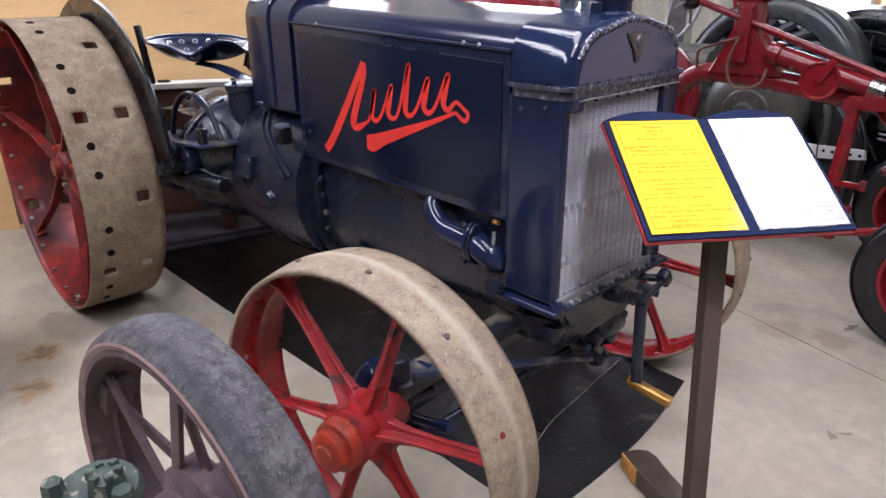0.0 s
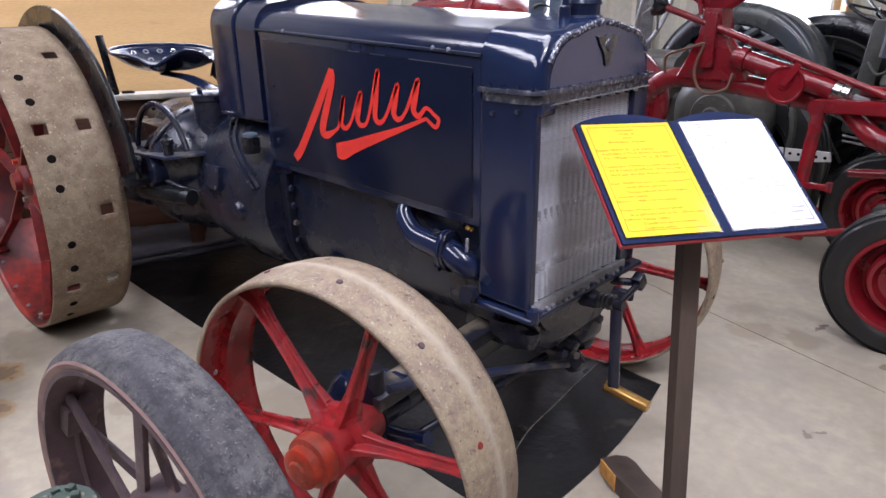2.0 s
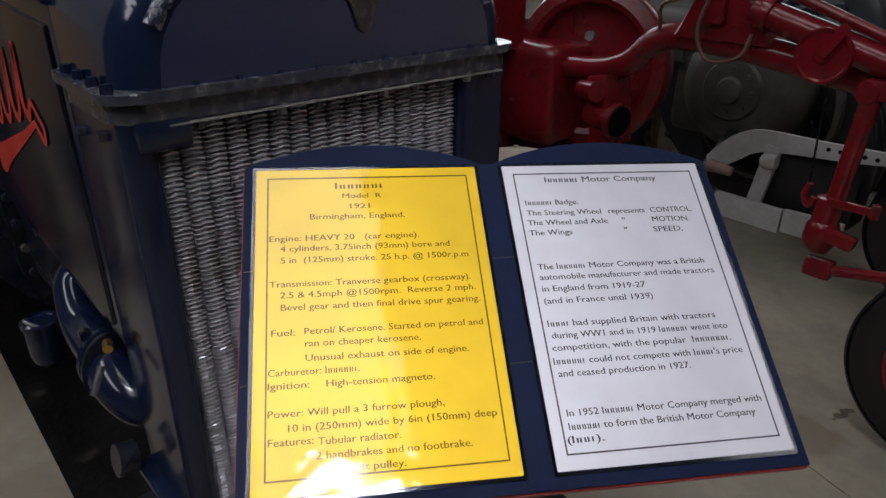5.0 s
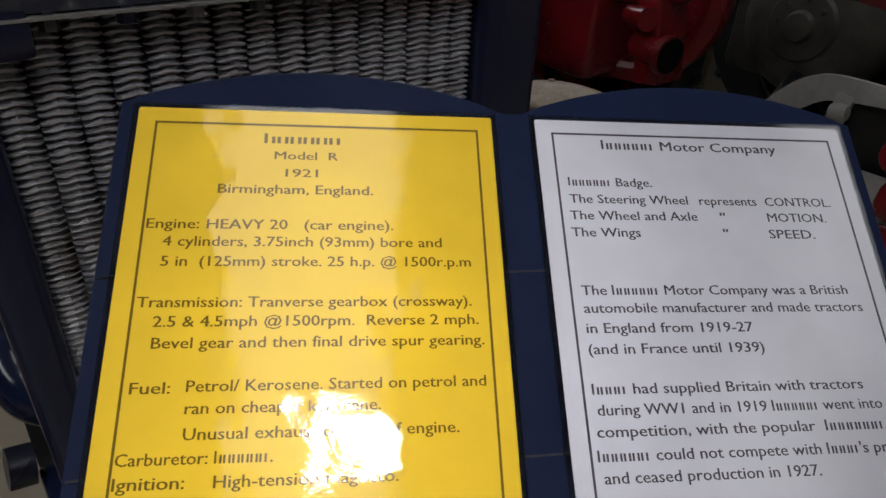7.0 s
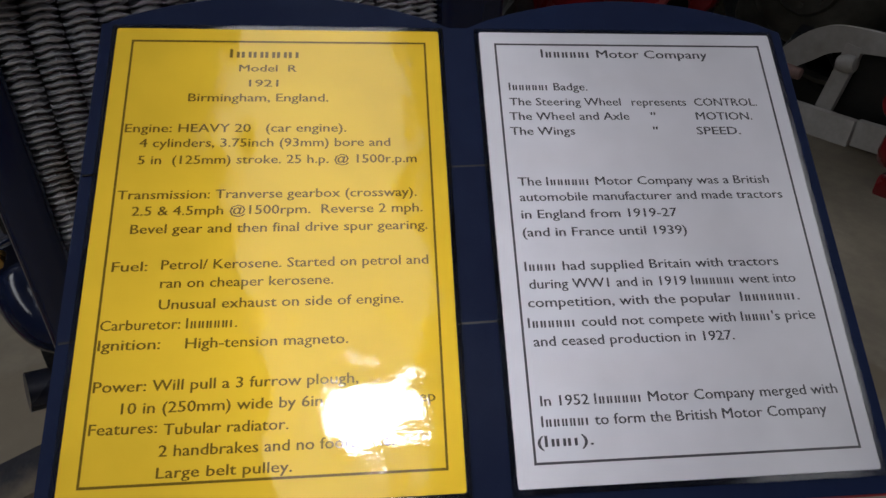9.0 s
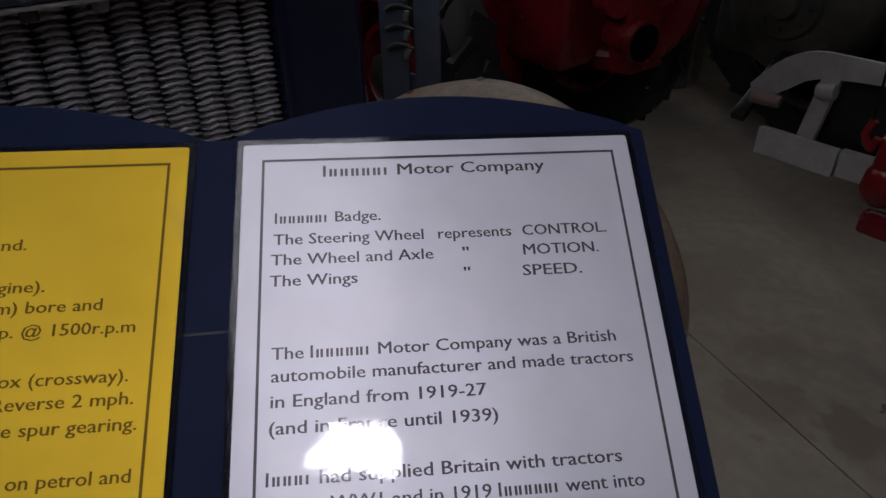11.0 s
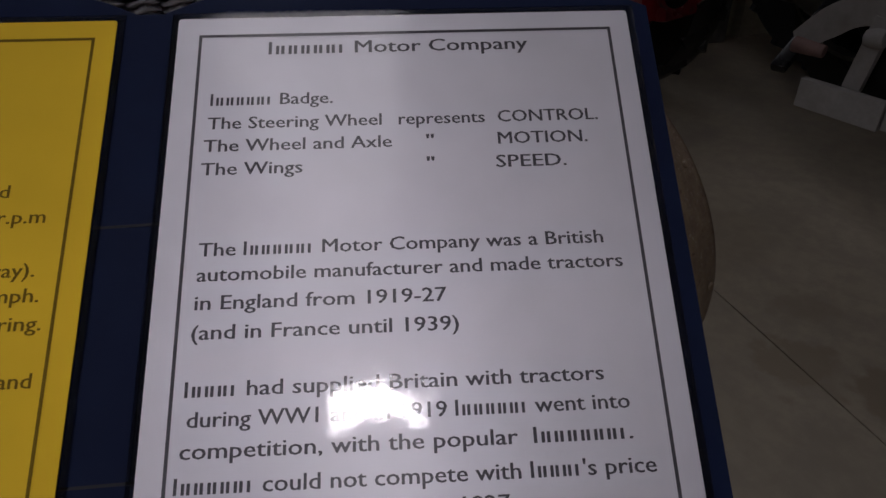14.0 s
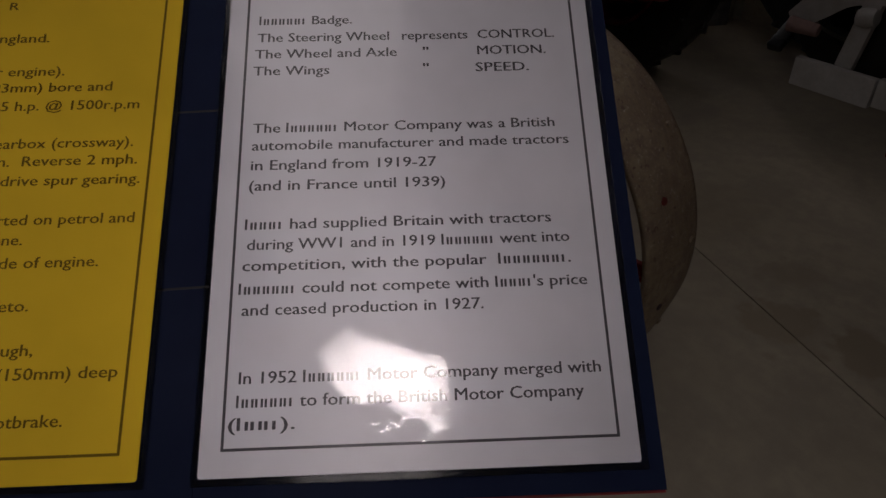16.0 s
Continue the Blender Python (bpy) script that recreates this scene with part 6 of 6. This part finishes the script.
    part("axle_tube", tube([(-0.78, yl + 0.08, 0.85), (-0.72, yl + 0.05, 0.80), (-0.63, yl, 0.75), (-0.50, yl - 0.02, 0.735), (-0.25, yl - 0.05, 0.735)], 0.042, 16), CRIMSON, t)
    part("kingpin_housing", new_box((-0.32, 2.87, 0.62), (0.13, 0.10, 0.24), None, 0.02), CRIMSON, t)
    leg = extrude([(-0.345, 2.70, 0.66), (-0.265, 2.70, 0.66), (-0.315, 2.70, 0.25), (-0.345, 2.70, 0.215), (-0.385, 2.70, 0.215), (-0.415, 2.70, 0.25), (-0.405, 2.70, 0.30)], (0, 1, 0), 0.025, 0.004)
    part("wheel_fork", leg, CRIMSON, t)
    part("axle_nut", lathe([(0, -0.03), (0.018, -0.028), (0.03, -0.01), (0.034, 0)], (-0.39, 2.70, 0.252), (0, 1, 0), 16), CRIMSON, t)
    tyre_wheel(t, (-0.39, 2.82, 0.285), (0, 1, 0), 0.285, 0.125, 0.185, (RUBBER, CRIMSON), 0, 0.03, 5, "narrow black front tyre on a red disc rim")
    tyre_wheel(t, (-0.66, 3.72, 0.30), (0, 1, 0), 0.285, 0.125, 0.185, (RUBBER, CRIMSON), 0, 0.03, 5)
    part("axle_tube", new_rod((-0.32, 2.9, 0.70), (-0.32, 3.75, 0.70), 0.04, None, 16), CRIMSON, t)
    part("kingpin_housing", new_rod((-0.32, 3.70, 0.30), (-0.32, 3.70, 0.74), 0.035, None, 16), CRIMSON, t)
    # gearbox end of the frame, seen behind the radiator
    hx = Vector((0.28, -1, 0.06))
    part("clutch_housing", lathe([(0.0, 0.02), (0.12, 0.02), (0.20, 0.0), (0.245, 0.01), (0.262, 0.06), (0.285, 0.07), (0.335, 0.055), (0.345, 0.03), (0.34, -0.05), (0.30, -0.10), (0.0, -0.12)], (-2.06, 3.40, 0.73), hx, 56), CRIMSON, t, "large dished crimson drive housing")
    part("housing_bolt", new_rod((-2.00, 3.30, 0.87), (-1.995, 3.28, 0.872), 0.020, None, 12), STEEL, t)
    part("shift_housing", new_box((-2.22, Y + 0.22, 0.97), (0.10, 0.14, 0.30), pose(0, 0, 0, 0, -6, 14), 0.02), CRIMSON, t)
    part("shift_cover", new_box((-2.21, Y + 0.21, 1.125), (0.14, 0.17, 0.03), pose(0, 0, 0, 0, -6, 14), 0.008), CRIMSON, t)
    part("side_casting", extrude([(-2.34, Y + 0.18, 0.86), (-2.20, Y + 0.18, 0.80), (-2.12, Y + 0.18, 0.68), (-2.08, Y + 0.18, 0.44), (-2.34, Y + 0.18, 0.44)], (0, 1, 0), 0.10, 0.03), CRIMSON, t)
    part("housing_plate", new_box((-1.80, Y, 0.62), (0.10, 0.16, 0.28), pose(0, 0, 0, 0, -10), 0.015), CRIMSON, t)
    part("pto_drum", lathe([(0.0, -0.07), (0.05, -0.07), (0.055, -0.06), (0.055, 0.05), (0.07, 0.055), (0.07, 0.08), (0.0, 0.08)], (-1.79, Y - 0.05, 0.60), (1, -0.12, -0.05), 24), CRIMSON, t)
    part("drum_mouth", lathe([(0.0, 0.0), (0.060, 0.0), (0.060, 0.004), (0.0, 0.004)], Vector((-1.79, Y - 0.05, 0.60)) + Vector((1, -0.12, -0.05)).normalized() * 0.079, (1, -0.12, -0.05), 24), HOLE, t)
    part("drive_boss", lathe([(0.0, -0.05), (0.035, -0.05), (0.04, 0.06), (0.0, 0.06)], (-1.845, Y - 0.09, 0.70), (1, -0.4, 0.1), 18), CRIMSON, t)
    part("gearbox", new_box((-2.35, Y + 0.1, 0.62), (0.60, 0.34, 0.42), None, 0.05, 3), CRIMSON, t)
    # rear engine cover with stack
    hood = [arch(x, 2.77, 3.18, 0.80, z, 0.095, 0.03) for x, z in ((-3.14, 1.237), (-3.03, 1.315), (-2.56, 1.33), (-2.37, 1.30), (-2.26, 1.218))]
    part("engine_cover", loft(hood), CRIMSON, t, "rounded crimson engine cover")
    part("cover_seam", tube([Vector(p) for p in arch(-2.55, 2.767, 3.183, 0.80, 1.334, 0.095, 0.03)], 0.004, 6, 0), CRIMSON, t)
    part("air_stack", new_rod((-2.745, 2.976, 1.31), (-2.745, 2.976, 1.385), 0.022, None, 16), CRIMSON, t)
    part("stack_cleaner", lathe([(0.026, 0.0), (0.058, 0.02), (0.060, 0.033), (0.060, 0.051), (0.063, 0.053), (0.063, 0.060), (0.058, 0.062), (0.054, 0.093), (0.033, 0.121), (0.012, 0.128), (0.010, 0.138), (0, 0.14)], (-2.745, 2.976, 1.381), (0, 0, 1), 28), CRIMSON, t, "domed crimson air cleaner on a stack")
    for x in (-2.45, -2.95):
        part("body_leg", new_box((x, 3.0, 0.45), (0.2, 0.5, 0.75), None, 0.04), CRIMSON, t)
    for y in (2.62, 3.62):
        tyre_wheel(t, (-2.35, y, 0.46), (0, 1, 0), 0.46, 0.2, 0.26, (RUBBER, CRIMSON), 18)
    return t


tool_carrier()


def grey_tractor():
    t = thing("grey_tractor", (-1.6, 4.4, 0), "grey tractor with large lugged rear tyres and a white drawbar", "tractor")
    tyre_wheel(t, (-1.755, 4.47, 0.56), (0, 1, 0), 0.56, 0.26, 0.32, (SHEEN_TYRE, GREYPAINT), 18, 0.06, 8, "large lugged rear tyre with blue-grey sheen in its colour")
    c = Vector((-1.73, 4.325, 0.715))
    # The rear arc carries the same section on in black.
    for first, last, mat, words in ((-14, 108, SLATE, "slate grey rounded fender"), (108.5, 181, BLACK, "black arc carrying on the fender's curve")):
        bm = bmesh.new()
        rows = []
        for k in range(25):
            a = radians(first + (last - first) * k / 24)
            d = Vector((math.cos(a), 0, math.sin(a)))
            rows.append([bm.verts.new(c + d * r + Vector((0, dy, 0))) for r, dy in ((0.540, 0.24), (0.545, 0.10), (0.543, 0.0), (0.531, -0.033), (0.503, -0.052), (0.46, -0.055), (0.423, -0.042), (0.41, -0.02))])
        for p, q in zip(rows, rows[1:]):
            for k in range(7):
                bm.faces.new((p[k], p[k + 1], q[k + 1], q[k]))
        with_thickness(part("fender", bm, mat, t, words), 0.004, 0, 0)
    for k in range(11):
        a = radians(8 + 16 * k)
        p = c + Vector((0.415 * math.cos(a), 0.0, 0.415 * math.sin(a)))
        q = c + Vector((0.235 * math.cos(a + 0.5), 0.02, 0.235 * math.sin(a + 0.5)))
        part("shoulder_lug", tube([p, (p + q) / 2 + Vector((0.03 * math.cos(a), -0.02, 0.03 * math.sin(a))), q], 0.032, 8, 5, taper=0.6), SHEEN_TYRE, t)
    drum = part("drive_drum", lathe([(0.0, 0.42), (0.20, 0.40), (0.27, 0.30), (0.29, 0.10), (0.285, 0.02), (0.25, -0.05), (0.19, -0.085), (0.135, -0.09), (0.125, -0.105), (0.06, -0.11), (0.05, -0.13), (0, -0.135)], (-1.61, 3.90, 0.645), (0, 1, 0), 44), GREYPAINT, t, "dished grey drive drum")
    for k in range(8):
        a = radians(45 * k)
        part("drum_bolt", new_rod((-1.61 + 0.095 * math.cos(a), 3.80, 0.645 + 0.095 * math.sin(a)), (-1.61 + 0.095 * math.cos(a), 3.785, 0.645 + 0.095 * math.sin(a)), 0.012, 0.010, 6), GREYPAINT, drum)
    part("drum_ring", lathe([(0.34, -0.03), (0.36, -0.02), (0.36, 0.02), (0.34, 0.03)], (-1.55, 4.02, 0.58), (0.2, 1, 0), 48, closed=True), GREYPAINT, t)
    tyre_wheel(t, (-1.45, 4.10, 0.42), (0.2, 1, 0), 0.42, 0.18, 0.24, (RUBBER, BLACK), 0, 0.03, 5)
    part("axle", new_rod((-1.70, 4.1, 0.62), (-1.755, 4.47, 0.56), 0.09, None, 20), GREYPAINT, t)
    part("gearbox", new_box((-1.70, 4.12, 0.55), (0.6, 0.24, 0.36), None, 0.05, 3), GREYPAINT, t)
    part("bonnet", loft([arch(x, 3.96, 4.26, 0.70, 0.98, 0.08, 0.03) for x in (-2.3, -2.1, -1.95)]), GREYPAINT, t)
    # white drawbar frame
    y = 3.52
    outer = [(-1.530, y, 0.430), (-1.457, y, 0.515), (-1.396, y, 0.558), (-1.310, y, 0.582), (-1.101, y, 0.584), (-0.905, y, 0.590)]
    inner = [(-0.892, y, 0.546), (-1.037, y, 0.529), (-1.223, y, 0.512), (-1.330, y, 0.490), (-1.400, y, 0.440), (-1.470, y, 0.395), (-1.512, y, 0.400)]
    part("drawbar_plate", extrude(smooth_path(outer, 4) + smooth_path(inner, 4), (0, 1, 0), 0.02, 0.002), WHITEPAINT, t, "white painted drawbar plate")
    part("drawbar_strut", bar((-1.268, y + 0.012, 0.530), (-1.302, y + 0.012, 0.300), 0.03, 0.058, 0.006), WHITEPAINT, t)
    part("drawbar_pin", new_rod((-1.50, y - 0.03, 0.405), (-1.40, y - 0.02, 0.400), 0.026, 0.02, 16, 0.004), PINKRIM, t)
    part("drawbar_rail", bar((-1.445, y - 0.02, 0.260), (-1.175, y - 0.02, 0.258), 0.03, 0.094, 0.004), WHITEPAINT, t)
    part("drawbar_rail", bar((-1.171, y - 0.01, 0.262), (-0.96, y - 0.01, 0.266), 0.03, 0.090, 0.004), WHITEPAINT, t)
    part("drawbar_brace", bar((-1.55, y, 0.30), (-1.58, y + 0.45, 0.55), 0.05, 0.03, 0.005), BLACK, t)
    # Added black block that keeps the opening under the drawbar plate dark.
    part("hitch_box", new_box((-1.13, y + 0.12, 0.40), (0.34, 0.16, 0.27), None, 0.02), RUBBER, t, "added black block darkening the drawbar opening")
    part("strut_knob", lathe([(0.0, -0.03), (0.024, -0.028), (0.030, 0.0), (0.026, 0.028), (0.0, 0.03)], (-1.272, y - 0.004, 0.470), (1, 0, 0.15), 16), WHITEPAINT, t)
    for k in range(5):
        part("drawbar_hole", new_rod((-1.08 + 0.040 * k, y - 0.001, 0.562), (-1.08 + 0.040 * k, y + 0.002, 0.562), 0.008, None, 12), HOLE, t)


grey_tractor()


def black_tractor():
    t = thing("dark_tractor", (-1.1, 5.1, 0), "glossy black tractor with spoked wheel and rounded fender", "tractor")
    c = Vector((-1.376, 5.02, 0.61))
    tyre_wheel(t, c - Vector((0, 0, 0.06)), (0, 1, 0), 0.55, 0.22, 0.40, (RUBBER, BLACK), 18, 0.05)
    for k in range(10):
        a = radians(36 * k + 12)
        part("spoke", new_rod(c + Vector((0.06 * math.cos(a), -0.15, 0.06 * math.sin(a))), c + Vector((0.41 * math.cos(a), -0.13, 0.41 * math.sin(a))), 0.010, None, 8), OLDGREEN, t)
    bm = bmesh.new()
    rows = []
    for k in range(25):
        a = radians(-5 + 170 * k / 24)
        d = Vector((math.cos(a), 0, math.sin(a)))
        rows.append([bm.verts.new(c + d * r + Vector((0, dy, 0))) for r, dy in ((0.575, 0.16), (0.580, 0.05), (0.575, -0.10), (0.56, -0.15), (0.52, -0.175), (0.45, -0.18))])
    for a, b in zip(rows, rows[1:]):
        for k in range(5):
            bm.faces.new((a[k], a[k + 1], b[k + 1], b[k]))
    with_thickness(part("fender", bm, BLACK, t, "glossy black fender"), 0.005, 0, 0)
    edge = [c + Vector((0.436 * math.cos(a), -0.185, 0.436 * math.sin(a))) for a in (radians(-5 + 170 * k / 24) for k in range(25))]
    part("fender_edge", tube(edge, 0.006, 6, 0), OLDGREEN, t)
    part("axle", new_rod((-1.376, 4.95, 0.55), (-1.376, 5.35, 0.55), 0.08, None, 18), BLACK, t)
    part("body", new_box((-0.70, 5.32, 0.72), (1.4, 0.28, 0.5), None, 0.05, 3), OLDGREEN, t)
    for x in (-1.2, -0.3):
        part("body_leg", new_box((x, 5.32, 0.25), (0.15, 0.25, 0.5), None, 0.03), OLDGREEN, t)
    c, ax = Vector((-1.13, 4.88, 1.20)), Vector((0.5, -0.2, 1)).normalized()
    u = ax.orthogonal().normalized()
    v = ax.cross(u)
    sw = part("steering_wheel", tube([c + 0.19 * (math.cos(a) * u + math.sin(a) * v) for a in (2 * math.pi * k / 32 for k in range(33))], 0.011, 10, 0), BLACK, t)
    for k in range(4):
        a = radians(90 * k)
        part("spoke", tube([c, c + 0.18 * (math.cos(a) * u + math.sin(a) * v)], 0.008, 8, 0), BLACK, sw)
    part("steering_column", new_rod(c, (-0.9, 5.22, 0.9), 0.02, None, 12), BLACK, t)


black_tractor()


def front_blue_tractor():
    """Blue-grey engine side and panel at the far end of the row."""
    t = thing("blue_grey_tractor", (0.1, 4.3, 0), "blue-grey tractor bonnet over an exposed oily engine", "tractor")
    part("bonnet_side", loft([arch(x, 4.15, 4.55, 0.985 + dz, 1.30, 0.07, 0.03) for x, dz in ((-0.915, 0.0), (-0.86, -0.003), (-0.55, -0.027), (0.6, -0.03))]), BLUEGREY, t)
    part("bonnet_stripe", bar((-0.89, 4.148, 1.022), (0.5, 4.148, 1.0), 0.004, 0.030, 0.001), NAVY, t, "dark navy stripe")
    part("bonnet_end", bar((-0.885, 4.147, 1.24), (-0.912, 4.147, 0.99), 0.012, 0.012, 0.002), STEEL, t)
    part("engine_block", new_box((-0.1, 4.38, 0.66), (1.5, 0.30, 0.42), None, 0.03), OLDGREEN, t)
    part("dash_column", new_box((-0.985, 4.38, 0.86), (0.10, 0.20, 0.62), pose(0, 0, 0, 0, 6), 0.03), OLDGREEN, t)
    for x, z, r, h in ((-0.83, 0.78, 0.055, 0.16), (-0.68, 0.80, 0.035, 0.14), (-0.55, 0.76, 0.05, 0.18), (-0.38, 0.78, 0.04, 0.15)):
        part("engine_port", lathe([(0.0, 0), (r, 0), (r, h * 0.4), (r * 1.15, h * 0.45), (r * 1.1, h * 0.6), (r * 0.8, h), (0, h)], (x, 4.17, z), (0, 0, 1), 18), OLDGREEN, t)
    part("manifold", tube([(-0.95, 4.16, 0.76), (-0.70, 4.12, 0.73), (-0.2, 4.12, 0.74), (0.3, 4.14, 0.76)], 0.04), OLDGREEN, t)
    part("fuel_pipe", tube([(-0.98, 4.24, 0.95), (-0.90, 4.14, 0.90), (-0.80, 4.12, 0.96), (-0.66, 4.12, 0.93)], 0.007), OLDGREEN, t)
    part("control_rod", new_rod((-1.05, 4.12, 0.70), (-0.80, 4.12, 0.86), 0.010, None, 10), OLDGREEN, t)
    for x in (-0.55, 0.45):
        part("support_leg", new_box((x, 4.38, 0.25), (0.14, 0.26, 0.5), None, 0.02), OLDGREEN, t)


front_blue_tractor()


def cutter_bar():
    t = thing("mower_cutter_bar", (-1.60, 2.15, 0), "blue-grey mower cutter bar standing upright with dark steel fingers", "mower bar")
    c, m = Vector((-1.60, 2.15, 0)), pose(0, 0, 0, 0, 0, 40)
    d = Vector((math.cos(radians(40)), math.sin(radians(40)), 0))
    n = Vector((d.y, -d.x, 0))
    part("bar", new_box(c + d * 0.038 + Vector((0, 0, 1.0)), (0.058, 0.014, 2.0), m, 0.003), BLUEGREY, t)
    part("backing_bar", new_box(c - d * 0.036 + Vector((0, 0, 1.0)), (0.064, 0.012, 2.0), m, 0.003), BLUEGREY, t)
    part("joining_bar", new_box(c - n * 0.014 + Vector((0, 0, 0.36)), (0.128, 0.010, 0.72), m, 0.003), BLUEGREY, t)
    part("joining_bar", new_box(c - n * 0.014 + Vector((0, 0, 1.97)), (0.128, 0.010, 0.06), m, 0.003), BLUEGREY, t)
    part("foot", new_box(c + Vector((0, 0, 0.012)), (0.20, 0.14, 0.02), m, 0.004), STEEL, t)
    for k in range(28):
        p = c + n * 0.009 + Vector((0, 0, 0.78 + 0.041 * k))
        f = part("finger", tube([p - d * 0.050, p - d * 0.034 + Vector((0, 0, 0.010)), p - d * 0.014 + Vector((0, 0, 0.010)), p + d * 0.008 + Vector((0, 0, 0.002))], 0.0065, 8, 4, taper=0.6), OLDGREEN, t)
        part("finger_tip", new_box(p - d * 0.006 + Vector((0, 0, -0.010)), (0.012, 0.010, 0.022), m @ pose(0, 0, 0, 0, 15), 0.003), STEEL, f)


cutter_bar()


# ---- along the back wall ----
def room_thing(name, bm, mat, label, category, group=""):
    ob = part(name, bm, mat, None)
    ob.matrix_world = ROOM
    return tagged(ob, label, category, group)


def plywood():
    for a, b in ((-4.05, -1.625), (-1.62, 0.82)):
        room_thing("plywood_sheet", new_box(((a + b) / 2, 4.25, 0.685), (b - a, 0.016, 1.375), None, 0.002), PLY, "upright golden plywood sheet against the shed wall", "plywood sheet", "plywood sheets along the wall")


plywood()


def trough():
    t = new("wooden_trailer_side")
    t.matrix_world = ROOM
    ROOT[t] = Matrix()
    tagged(t, "brown-stained plank box with a white-painted top rail", "wooden box")
    for z in (0.20, 0.42, 0.64):
        part("plank", new_box((-0.865, 3.72, z + 0.10), (1.12, 0.03, 0.212), None, 0.004), BROWNWOOD, t)
        part("plank", new_box((-0.865, 4.10, z + 0.10), (1.12, 0.03, 0.212), None, 0.004), BROWNWOOD, t)
    for s in (-1.41, -0.32):
        part("end_board", new_box((s, 3.91, 0.52), (0.03, 0.35, 0.64), None, 0.004), BROWNWOOD, t)
    part("top_rail", new_box((-0.865, 3.75, 0.865), (1.17, 0.13, 0.028), None, 0.004), CREAM, t, "white-painted top rail")
    part("latch", new_box((-0.62, 3.74, 0.886), (0.06, 0.03, 0.012), None, 0.003), BLACK, t)
    for s in (-1.35, -0.40):
        part("leg", new_box((s, 3.91, 0.11), (0.07, 0.3, 0.22), None, 0.005), BROWNWOOD, t)


trough()


def side_tyre():
    t = thing("trailer_wheel", (-2.74, 0.20, 0), "black rubber trailer tyre standing on the floor", "wheel")
    tyre_wheel(t, (-2.74, 0.14, 0.33), (0.14, 1, 0), 0.33, 0.16, 0.19, (RUBBER, BLACK), 0, 0.03, 5)


side_tyre()


# ---- added floodlight, in place of the camera's own light; its glint lies on the sheets ----
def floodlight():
    t = thing("stand_in_floodlight", tuple(LAMP_AT), "unseen floodlight added to brighten the display board in place of a camera light", "floodlight")
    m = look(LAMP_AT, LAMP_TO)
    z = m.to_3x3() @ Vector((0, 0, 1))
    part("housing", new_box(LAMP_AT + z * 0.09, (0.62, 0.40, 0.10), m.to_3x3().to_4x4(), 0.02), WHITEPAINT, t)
    part("lens", new_box(LAMP_AT + z * 0.034, (0.50, 0.28, 0.004), m.to_3x3().to_4x4(), 0), LAMPGLOW, t, "glowing lens of the added floodlight")
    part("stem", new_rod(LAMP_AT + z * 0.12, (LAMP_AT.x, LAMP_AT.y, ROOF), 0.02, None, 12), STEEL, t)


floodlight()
